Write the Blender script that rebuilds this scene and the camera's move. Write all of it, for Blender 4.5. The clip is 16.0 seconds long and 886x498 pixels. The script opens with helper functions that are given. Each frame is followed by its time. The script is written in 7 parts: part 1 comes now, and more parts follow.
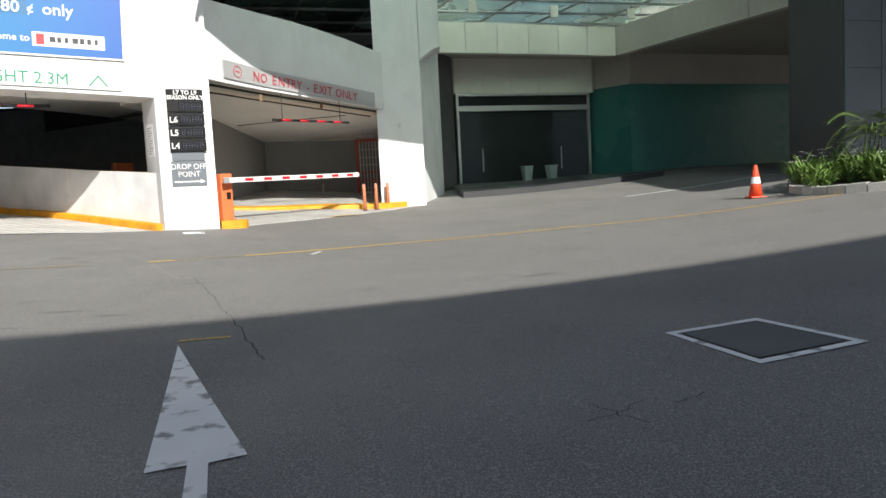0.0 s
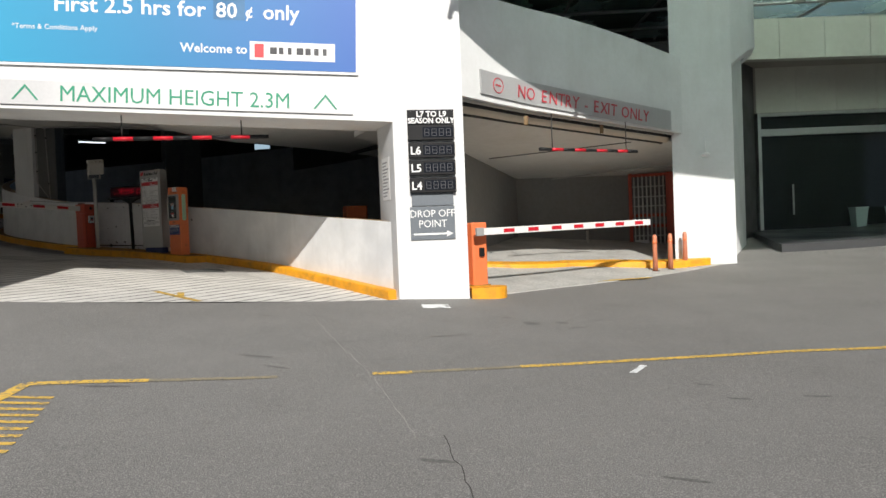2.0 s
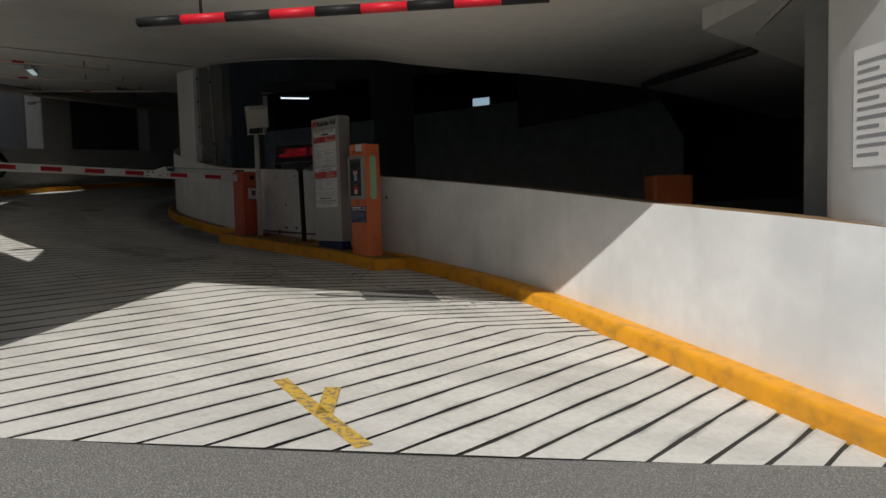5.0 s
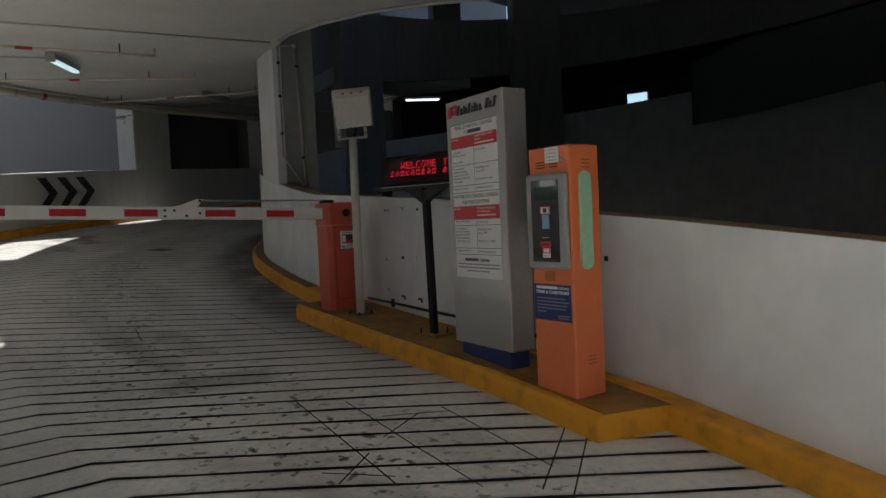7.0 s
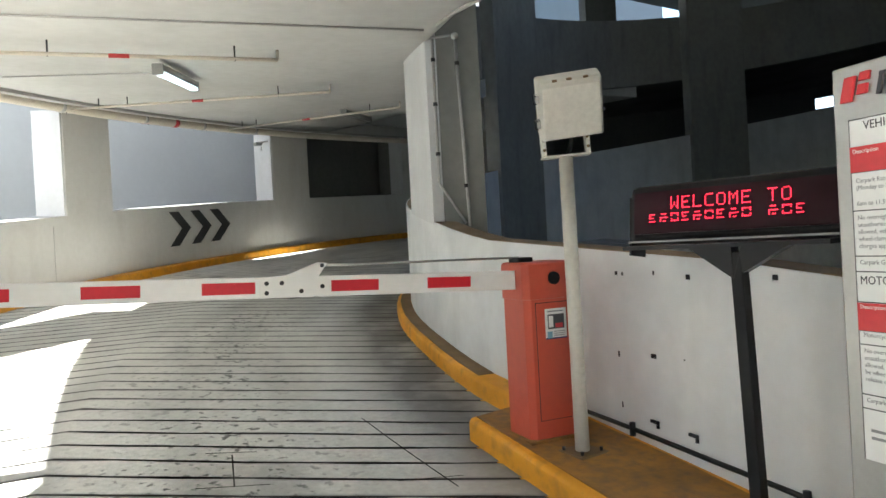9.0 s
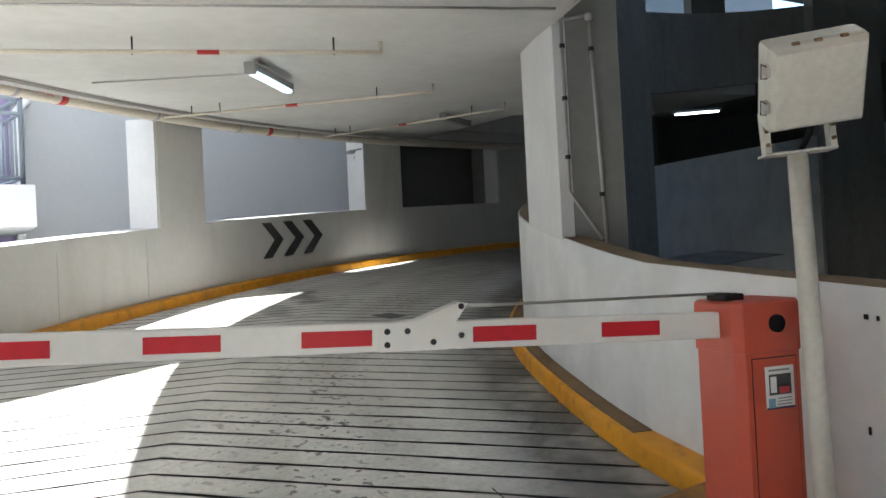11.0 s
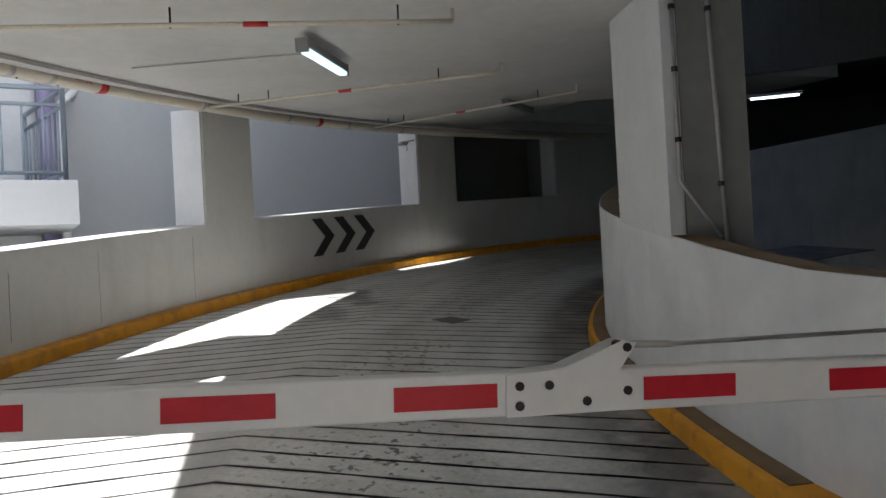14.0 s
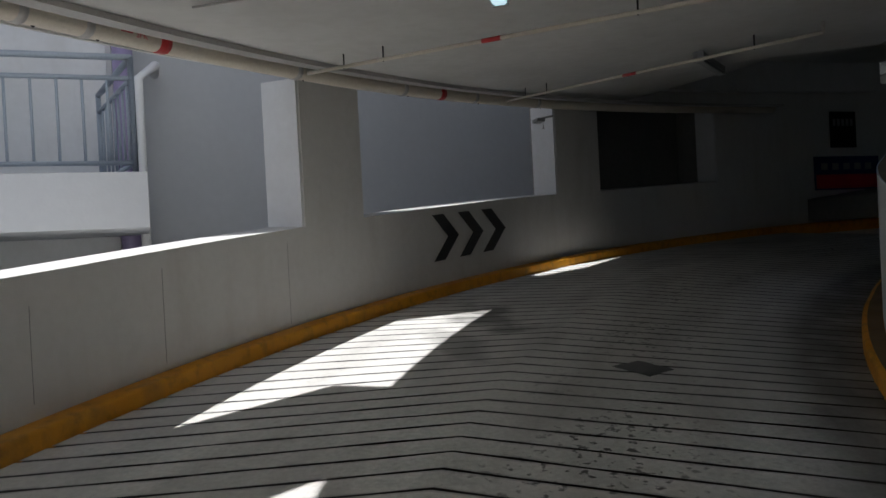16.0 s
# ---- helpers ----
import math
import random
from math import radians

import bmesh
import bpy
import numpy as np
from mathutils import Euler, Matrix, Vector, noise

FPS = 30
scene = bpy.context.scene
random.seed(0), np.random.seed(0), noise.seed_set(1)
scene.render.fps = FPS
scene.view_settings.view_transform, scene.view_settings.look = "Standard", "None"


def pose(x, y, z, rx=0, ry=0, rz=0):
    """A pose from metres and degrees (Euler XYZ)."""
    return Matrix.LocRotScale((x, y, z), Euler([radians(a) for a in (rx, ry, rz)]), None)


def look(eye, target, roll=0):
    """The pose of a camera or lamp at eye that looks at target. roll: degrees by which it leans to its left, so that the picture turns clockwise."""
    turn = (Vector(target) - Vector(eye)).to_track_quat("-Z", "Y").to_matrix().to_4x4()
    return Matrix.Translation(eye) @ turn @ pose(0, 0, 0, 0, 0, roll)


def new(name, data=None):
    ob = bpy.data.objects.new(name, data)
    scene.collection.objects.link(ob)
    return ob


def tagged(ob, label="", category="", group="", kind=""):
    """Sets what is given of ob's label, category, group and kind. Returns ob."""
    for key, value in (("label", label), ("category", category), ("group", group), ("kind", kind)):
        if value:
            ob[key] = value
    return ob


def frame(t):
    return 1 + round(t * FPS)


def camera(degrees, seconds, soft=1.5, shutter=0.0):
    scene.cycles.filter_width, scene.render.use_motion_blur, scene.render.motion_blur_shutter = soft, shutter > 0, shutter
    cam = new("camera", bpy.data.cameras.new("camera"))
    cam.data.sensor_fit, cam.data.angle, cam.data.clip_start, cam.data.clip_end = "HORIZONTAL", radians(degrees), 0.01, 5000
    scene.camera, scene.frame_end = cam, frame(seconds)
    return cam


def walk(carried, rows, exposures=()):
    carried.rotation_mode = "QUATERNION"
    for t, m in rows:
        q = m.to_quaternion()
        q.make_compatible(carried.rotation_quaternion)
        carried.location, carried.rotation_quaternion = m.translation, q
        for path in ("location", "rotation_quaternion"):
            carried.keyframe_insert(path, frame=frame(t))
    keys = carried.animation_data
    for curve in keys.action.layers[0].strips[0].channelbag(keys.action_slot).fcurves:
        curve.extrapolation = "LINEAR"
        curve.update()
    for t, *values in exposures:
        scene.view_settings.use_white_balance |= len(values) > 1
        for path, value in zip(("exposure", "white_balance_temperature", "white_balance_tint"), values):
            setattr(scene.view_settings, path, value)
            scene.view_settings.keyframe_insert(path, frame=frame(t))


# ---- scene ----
cam = camera(64.8, 16.0)
METRES, EYE, TILT, LEAN, TURN = 22.059, 1.5, 0.0, 0.0, 0.0
ROWS = [
    (0.0, 0.0, 0.0, 0.0, -0.25, -4.85, 2.95),
    (0.5, -0.0136, 0.0559, 0.0052, 5.52, -4.4, 3.29),
    (1.0, -0.0322, 0.1053, 0.0129, 10.18, -2.26, 2.71),
    (1.5, -0.0524, 0.1491, 0.0161, 14.38, -0.67, 2.62),
    (2.0, -0.0709, 0.1841, 0.0173, 18.05, -1.18, 2.23),
    (2.5, -0.0869, 0.2112, 0.0185, 21.02, -2.28, 1.94),
    (3.0, -0.107, 0.2446, 0.0207, 23.75, -2.79, 2.08),
    (3.5, -0.1346, 0.2858, 0.0228, 26.96, -3.04, 1.74),
    (4.0, -0.1633, 0.328, 0.0252, 29.73, -3.33, 1.83),
    (6.5, -0.3488, 0.5312, 0.0496, 43.13, -2.97, 1.96),
    (7.0, -0.3838, 0.5603, 0.0523, 45.67, -2.54, 2.62),
    (7.5, -0.4144, 0.5813, 0.0553, 48.07, -2.45, 1.94),
    (8.0, -0.4374, 0.5956, 0.0587, 50.41, -1.72, 2.71),
    (8.5, -0.4616, 0.6062, 0.0629, 53.47, -0.83, 3.29),
    (9.0, -0.4817, 0.6119, 0.0655, 56.72, -0.33, 3.07),
    (9.5, -0.4956, 0.6163, 0.0672, 59.07, 0.49, 3.5),
    (10.0, -0.5141, 0.6202, 0.0694, 61.32, 0.79, 3.33),
    (12.5, -0.5291, 0.6227, 0.0708, 64.35, 0.63, 2.86),
    (13.0, -0.5338, 0.6238, 0.0712, 64.47, 0.74, 3.05),
    (13.5, -0.5475, 0.6247, 0.072, 65.47, 0.72, 2.91),
    (14.0, -0.5618, 0.6269, 0.0734, 67.3, 0.38, 3.02),
    (14.5, -0.582, 0.6288, 0.0756, 69.44, 0.31, 2.87),
    (15.0, -0.6091, 0.6305, 0.0779, 71.95, -0.3, 2.22),
    (15.5, -0.6351, 0.6345, 0.081, 74.16, -0.43, 2.53),
    (16.0, -0.6718, 0.6402, 0.0871, 75.67, -0.43, 2.94),
]
EXPOSURES = [(0.0, 0.42, 6500, 9), (1.0, 0.5, 6500, 10), (2.0, 0.05, 6500, 10), (4.2, -0.4, 6500, 10), (6.4, -0.1, 6450, 8), (7.0, 0.8, 6250, 8), (7.5, 2.0, 6300, 6), (8.5, 2.85, 6300, 5), (9.3, 3.02, 6200, 5), (10.2, 3.0, 6100, 6), (12.5, 1.7, 6000, 10), (14.0, 1.7, 6000, 10), (15.5, 0.97, 6000, 11), (16.0, 0.82, 6000, 11)]
walk(cam, [(t, pose(0, 0, EYE, TILT, LEAN, TURN) @ pose(METRES * x, METRES * y, METRES * z, 90 + pitch, roll, yaw)) for t, x, y, z, yaw, pitch, roll in ROWS], EXPOSURES)

# ---- daylight ----
SUN_AZ = Vector((0.435, -0.9, 0.0))
SUN_ELEV = radians(35.0)
world = bpy.data.worlds.new("daylight")
scene.world = world
world.use_nodes = True
wn = world.node_tree.nodes
sky = wn.new("ShaderNodeTexSky")
sky.sky_type = "NISHITA"
sky.sun_disc = False
sky.sun_elevation = SUN_ELEV
sky.sun_rotation = math.atan2(SUN_AZ.x, SUN_AZ.y)
sky.air_density, sky.dust_density, sky.ozone_density = 1.0, 1.5, 1.0
wn["Background"].inputs["Strength"].default_value = 0.085
world.node_tree.links.new(sky.outputs["Color"], wn["Background"].inputs["Color"])
sun = new("sun", bpy.data.lights.new("sun", "SUN"))
sun.data.energy = 5.0
sun.data.angle = radians(0.5)
sun.data.color = (1.0, 0.96, 0.9)
toward = Vector((SUN_AZ.x * math.cos(SUN_ELEV), SUN_AZ.y * math.cos(SUN_ELEV), math.sin(SUN_ELEV)))
sun.matrix_world = look(toward * 60, (0, 0, 0))

# ---- materials ----
def material(name, base, second=None, third=None, rough=0.7, metal=0.0, big=1.2, fine=40.0, mix_big=0.5, mix_fine=0.35, bump=0.15, bump_scale=60.0, fine_range=(0.35, 0.7),
             streak=0.0, streak_colour=(0.2, 0.19, 0.17), spec=0.5, per_piece=0.0, coat=0.0, transmission=0.0):
    m = bpy.data.materials.new(name)
    m.use_nodes = True
    n, l = m.node_tree.nodes, m.node_tree.links
    b = n["Principled BSDF"]
    b.inputs["Metallic"].default_value = metal
    b.inputs["Specular IOR Level"].default_value = spec
    b.inputs["Coat Weight"].default_value = coat
    b.inputs["Transmission Weight"].default_value = transmission
    second = second or tuple(c * 0.8 for c in base)
    third = third or tuple(c * 0.7 for c in base)
    geo = n.new("ShaderNodeNewGeometry")

    def noise_at(scale, detail, low, high):
        t = n.new("ShaderNodeTexNoise")
        t.inputs["Scale"].default_value, t.inputs["Detail"].default_value = scale, detail
        l.new(geo.outputs["Position"], t.inputs["Vector"])
        r = n.new("ShaderNodeMapRange")
        r.inputs["From Min"].default_value, r.inputs["From Max"].default_value = low, high
        l.new(t.outputs["Fac"], r.inputs["Value"])
        return t, r

    def blend(fac, strength, a, colour):
        mul = n.new("ShaderNodeMath")
        mul.operation = "MULTIPLY"
        mul.inputs[1].default_value = strength
        l.new(fac, mul.inputs[0])
        mx = n.new("ShaderNodeMix")
        mx.data_type = "RGBA"
        l.new(mul.outputs[0], mx.inputs["Factor"])
        if isinstance(a, tuple):
            mx.inputs["A"].default_value = (*a, 1)
        else:
            l.new(a, mx.inputs["A"])
        mx.inputs["B"].default_value = (*colour, 1)
        return mx.outputs["Result"]

    tb, rb = noise_at(big, 5.0, 0.4, 0.7)
    tf, rf = noise_at(fine, 3.0, *fine_range)
    col = blend(rb.outputs["Result"], mix_big, base, second)
    col = blend(rf.outputs["Result"], mix_fine, col, third)
    if streak:
        mp = n.new("ShaderNodeMapping")
        mp.inputs["Scale"].default_value = (1.5, 1.5, 0.3)
        l.new(geo.outputs["Position"], mp.inputs["Vector"])
        ts = n.new("ShaderNodeTexNoise")
        ts.inputs["Scale"].default_value, ts.inputs["Detail"].default_value = 2.2, 6.0
        l.new(mp.outputs["Vector"], ts.inputs["Vector"])
        rs = n.new("ShaderNodeMapRange")
        rs.inputs["From Min"].default_value, rs.inputs["From Max"].default_value = 0.52, 0.8
        l.new(ts.outputs["Fac"], rs.inputs["Value"])
        col = blend(rs.outputs["Result"], streak, col, streak_colour)
    if per_piece:
        info = n.new("ShaderNodeObjectInfo")
        hs = n.new("ShaderNodeHueSaturation")
        r2 = n.new("ShaderNodeMapRange")
        r2.inputs["To Min"].default_value, r2.inputs["To Max"].default_value = 1 - per_piece, 1 + per_piece
        l.new(info.outputs["Random"], r2.inputs["Value"])
        l.new(r2.outputs["Result"], hs.inputs["Value"])
        l.new(col, hs.inputs["Color"])
        col = hs.outputs["Color"]
    l.new(col, b.inputs["Base Color"])
    rr = n.new("ShaderNodeMapRange")
    rr.inputs["To Min"].default_value, rr.inputs["To Max"].default_value = max(0.02, rough - 0.1), min(1.0, rough + 0.1)
    l.new(rb.outputs["Result"], rr.inputs["Value"])
    l.new(rr.outputs["Result"], b.inputs["Roughness"])
    if bump:
        tn = n.new("ShaderNodeTexNoise")
        tn.inputs["Scale"].default_value, tn.inputs["Detail"].default_value = bump_scale, 4.0
        l.new(geo.outputs["Position"], tn.inputs["Vector"])
        bp = n.new("ShaderNodeBump")
        bp.inputs["Strength"].default_value, bp.inputs["Distance"].default_value = bump, 0.01
        l.new(tn.outputs["Fac"], bp.inputs["Height"])
        l.new(bp.outputs["Normal"], b.inputs["Normal"])
    return m


def glowing(name, colour, strength):
    m = bpy.data.materials.new(name)
    m.use_nodes = True
    b = m.node_tree.nodes["Principled BSDF"]
    b.inputs["Base Color"].default_value = (*colour, 1)
    b.inputs["Emission Color"].default_value = (*colour, 1)
    b.inputs["Emission Strength"].default_value = strength
    return m


M = {}
M["white"] = material("white_paint", (0.72, 0.725, 0.725), (0.62, 0.625, 0.62), (0.6, 0.6, 0.58), 0.65, big=1.6, fine=14, mix_big=0.6, mix_fine=0.25, bump=0.12, bump_scale=25, streak=0.22, streak_colour=(0.48, 0.46, 0.42))
M["cream"] = material("ramp_wall_paint", (0.66, 0.655, 0.63), (0.6, 0.59, 0.56), (0.54, 0.53, 0.5), 0.7, big=0.8, fine=12, mix_fine=0.25, bump=0.12, bump_scale=22, streak=0.3, streak_colour=(0.42, 0.39, 0.34))
M["ceiling"] = material("ceiling_paint", (0.64, 0.635, 0.61), (0.55, 0.545, 0.52), (0.5, 0.495, 0.465), 0.8, big=0.9, fine=7, mix_big=0.65, mix_fine=0.35, bump=0.2, bump_scale=14)
M["concrete"] = material("ramp_concrete", (0.73, 0.71, 0.663), (0.64, 0.622, 0.58), (0.5, 0.484, 0.45), 0.75, big=0.7, fine=28, mix_big=0.6, mix_fine=0.4, bump=0.3, bump_scale=70)
M["groove"] = material("groove_dirt", (0.042, 0.04, 0.036), rough=0.9, bump=0.1)
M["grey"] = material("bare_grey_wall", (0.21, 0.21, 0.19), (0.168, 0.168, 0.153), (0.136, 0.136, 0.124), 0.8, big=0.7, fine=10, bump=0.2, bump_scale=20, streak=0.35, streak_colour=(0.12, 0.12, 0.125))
# weathered grey, lightened in place of the stronger light high in the core
M["corewall"] = material("weathered_grey_lightened", (0.345, 0.34, 0.312), (0.27, 0.266, 0.245), (0.218, 0.215, 0.198), 0.8, big=0.45, fine=7, mix_big=0.8, mix_fine=0.4, bump=0.2, bump_scale=16, streak=0.5, streak_colour=(0.13, 0.132, 0.135))
M["lightgrey"] = material("pale_blue_grey_render", (0.56, 0.577, 0.595), (0.5, 0.517, 0.535), (0.46, 0.477, 0.495), 0.8, big=0.5, fine=9, mix_fine=0.2, bump=0.15, bump_scale=25)
M["asphalt"] = material("asphalt", (0.15, 0.146, 0.138), (0.115, 0.112, 0.106), (0.3, 0.29, 0.27), 0.85, big=0.6, fine=120, mix_big=0.8, mix_fine=0.85, bump=0.8, bump_scale=105, fine_range=(0.47, 0.62))
M["yellow"] = material("kerb_yellow_paint", (0.78, 0.35, 0.012), (0.62, 0.25, 0.01), (0.26, 0.14, 0.03), 0.6, big=1.6, fine=9, mix_fine=0.5, fine_range=(0.5, 0.75), bump=0.2, streak=0.4, streak_colour=(0.16, 0.11, 0.05))
M["fadedline"] = material("worn_off_line_paint", (0.36, 0.29, 0.15), (0.16, 0.152, 0.135), (0.13, 0.126, 0.118), 0.8, big=6.0, fine=45, mix_big=0.9, mix_fine=0.8, bump=0.4)
M["brown"] = material("worn_kerb_top", (0.2, 0.13, 0.07), (0.15, 0.1, 0.06), (0.3, 0.19, 0.05), 0.8, big=3.0, fine=20, bump=0.25)
M["linepaint"] = material("yellow_line_paint", (0.66, 0.42, 0.06), (0.5, 0.33, 0.08), (0.17, 0.155, 0.12), 0.75, big=4.0, fine=34, mix_fine=0.85, fine_range=(0.48, 0.62), bump=0.2)
M["roadwhite"] = material("white_road_paint", (0.72, 0.73, 0.72), (0.62, 0.63, 0.62), (0.1, 0.1, 0.1), 0.75, big=3.0, fine=7, mix_fine=0.75, bump=0.3, fine_range=(0.56, 0.66))
M["orange"] = material("orange_powder_coat", (0.78, 0.2, 0.07), (0.7, 0.17, 0.06), (0.6, 0.16, 0.07), 0.42, big=2.5, fine=20, mix_fine=0.2, bump=0.04)
M["redorange"] = material("faded_red_powder_coat", (0.55, 0.085, 0.045), (0.48, 0.07, 0.04), (0.4, 0.07, 0.045), 0.45, big=2.5, fine=20, mix_fine=0.25, bump=0.04)
M["steel"] = material("brushed_steel", (0.46, 0.46, 0.45), (0.42, 0.42, 0.41), (0.38, 0.38, 0.37), 0.42, metal=0.7, big=1.5, fine=60, bump=0.04)
M["galv"] = material("galvanised_pipe", (0.5, 0.49, 0.47), (0.42, 0.4, 0.38), (0.36, 0.33, 0.3), 0.55, metal=0.3, bump=0.05)
M["creampipe"] = material("cream_painted_pipe", (0.66, 0.6, 0.5), (0.58, 0.52, 0.42), (0.5, 0.44, 0.36), 0.55, bump=0.05)
M["black"] = material("black_plastic", (0.013, 0.013, 0.014), rough=0.55, spec=0.25, bump=0.03)
M["darkmetal"] = material("dark_painted_metal", (0.026, 0.026, 0.027), rough=0.5, spec=0.3, bump=0.05)
M["navy"] = material("navy_plate", (0.02, 0.04, 0.16), (0.02, 0.035, 0.13), rough=0.45, bump=0.02)
M["labelwhite"] = material("white_vinyl", (0.8, 0.8, 0.79), (0.76, 0.76, 0.75), (0.72, 0.72, 0.71), 0.5, bump=0.0)
M["labelred"] = material("red_vinyl", (0.62, 0.04, 0.05), rough=0.45, bump=0.0)
M["taperead"] = material("red_reflective_tape", (0.56, 0.014, 0.028), rough=0.5, spec=0.3, bump=0.02)
M["ink"] = material("dark_ink", (0.06, 0.06, 0.065), rough=0.6, bump=0.0)
M["greyink"] = material("grey_ink", (0.3, 0.3, 0.31), rough=0.6, bump=0.0)
M["greenink"] = material("green_letters", (0.03, 0.3, 0.17), rough=0.5, bump=0.0)
M["redink"] = material("red_letters", (0.55, 0.06, 0.08), rough=0.5, bump=0.0)
M["boxbeige"] = material("beige_cabinet_paint", (0.62, 0.6, 0.54), (0.56, 0.54, 0.48), rough=0.5, bump=0.04)
M["screen"] = material("dark_screen_glass", (0.012, 0.014, 0.02), rough=0.08, bump=0.0, coat=1.0)
M["doorglass"] = material("dark_door_glass", (0.028, 0.033, 0.032), rough=0.06, bump=0.0, coat=0.5)
M["greenglass"] = material("teal_back_painted_glass", (0.05, 0.19, 0.165), (0.043, 0.165, 0.145), (0.037, 0.145, 0.127), 0.3, big=0.3, fine=4, bump=0.0, spec=0.25, coat=0.05)
M["panel"] = material("cream_cladding_panel", (0.62, 0.62, 0.54), (0.58, 0.57, 0.5), (0.54, 0.53, 0.46), 0.45, big=0.6, fine=8, bump=0.03)
M["greypanel"] = material("grey_stone_tile", (0.19, 0.215, 0.24), (0.16, 0.185, 0.21), (0.22, 0.245, 0.27), 0.5, big=1.0, fine=15, bump=0.05)
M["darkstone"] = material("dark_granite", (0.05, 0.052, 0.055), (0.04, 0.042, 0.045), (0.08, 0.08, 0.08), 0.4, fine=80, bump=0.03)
M["tan"] = material("tan_soffit_render", (0.42, 0.39, 0.34), (0.37, 0.34, 0.3), rough=0.8, bump=0.08)
M["leaf"] = material("green_leaves", (0.1, 0.18, 0.035), (0.06, 0.12, 0.02), (0.2, 0.28, 0.07), 0.45, big=6.0, fine=30, bump=0.05)
M["soil"] = material("planter_soil", (0.05, 0.035, 0.025), rough=0.95, bump=0.4)
M["cone"] = material("cone_orange_plastic", (0.8, 0.085, 0.025), rough=0.5, bump=0.02)
M["purple"] = material("purple_downpipe", (0.3, 0.25, 0.42), (0.26, 0.22, 0.37), rough=0.5, bump=0.03)
M["redstripe"] = material("red_band_paint", (0.5, 0.03, 0.03), rough=0.5, bump=0.02)
M["blackpaint"] = material("black_wall_paint", (0.035, 0.035, 0.035), (0.05, 0.05, 0.05), rough=0.6, bump=0.05)
M["led"] = glowing("red_led", (1.0, 0.02, 0.05), 0.8)
M["tube"] = glowing("fluorescent_tube", (0.85, 0.95, 1.0), 1.6)
M["diffuser"] = glowing("dim_batten_diffuser", (0.72, 0.95, 1.0), 0.42)
M["greenlight"] = material("pale_green_lens", (0.42, 0.72, 0.52), rough=0.3, bump=0.0)
M["canopyglass"] = material("pale_green_canopy_glass", (0.68, 0.88, 0.81), (0.62, 0.83, 0.75), (0.56, 0.77, 0.69), 0.3, big=0.8, fine=10, bump=0.0, transmission=0.9)
M["binpale"] = material("pale_green_bin_plastic", (0.3, 0.38, 0.36), rough=0.5, bump=0.02)
M["stain"] = material("oil_stain", (0.075, 0.073, 0.069), (0.12, 0.117, 0.11), (0.17, 0.165, 0.155), 0.75, big=8, mix_big=0.8, mix_fine=0.7, fine=40, bump=0.2)
M["coverplate"] = material("dark_cover_plate", (0.1, 0.11, 0.105), (0.08, 0.09, 0.085), rough=0.7, fine=60, bump=0.3)
M["patchblue"] = material("price_patch_blue", (0.03, 0.16, 0.34), rough=0.5, bump=0.0)
M["signpanel"] = material("satin_metal_sign", (0.68, 0.68, 0.68), (0.62, 0.62, 0.62), (0.58, 0.58, 0.58), 0.4, metal=0.25, big=0.8, fine=30, bump=0.02)
M["exitpanel"] = material("grey_metal_sign", (0.5, 0.5, 0.5), (0.44, 0.44, 0.44), (0.4, 0.4, 0.4), 0.4, metal=0.3, bump=0.02)
M["segment"] = material("unlit_segment", (0.1, 0.1, 0.105), rough=0.4, bump=0.0)
M["greyplate"] = material("slate_grey_sign_plate", (0.16, 0.18, 0.2), (0.14, 0.16, 0.18), rough=0.45, bump=0.0)
M["boomwhite"] = material("white_boom_paint", (0.76, 0.76, 0.74), (0.68, 0.68, 0.65), (0.6, 0.6, 0.57), 0.4, big=3, fine=25, mix_fine=0.2, bump=0.03)
M["ledglass"] = material("dark_red_display_window", (0.03, 0.006, 0.01), rough=0.4, spec=0.2, bump=0.0)
M["greyplastic"] = material("grey_plastic", (0.34, 0.34, 0.33), (0.3, 0.3, 0.29), rough=0.5, bump=0.02)
M["screengreen"] = material("dim_green_screen", (0.008, 0.032, 0.016), rough=0.15, bump=0.0)
M["padblue"] = material("pale_blue_pad", (0.25, 0.45, 0.6), rough=0.3, bump=0.0)
M["darkpatch"] = material("dark_repair_mortar", (0.14, 0.14, 0.135), (0.11, 0.11, 0.105), (0.18, 0.18, 0.17), 0.9, big=2, fine=30, bump=0.3)
M["edgestone"] = material("pale_edging_stone", (0.5, 0.49, 0.45), (0.4, 0.39, 0.36), (0.3, 0.29, 0.27), 0.8, big=3, fine=20, per_piece=0.15, bump=0.3)
M["orangepost"] = material("faded_orange_plastic", (0.62, 0.22, 0.12), (0.55, 0.2, 0.12), rough=0.55, bump=0.03)
M["palmleaf"] = material("palm_leaves", (0.13, 0.2, 0.045), (0.09, 0.16, 0.03), (0.2, 0.27, 0.08), 0.45, big=5, fine=30, bump=0.03)
M["railgrey"] = material("grey_rail_paint", (0.34, 0.39, 0.45), (0.29, 0.34, 0.4), rough=0.45, bump=0.03)


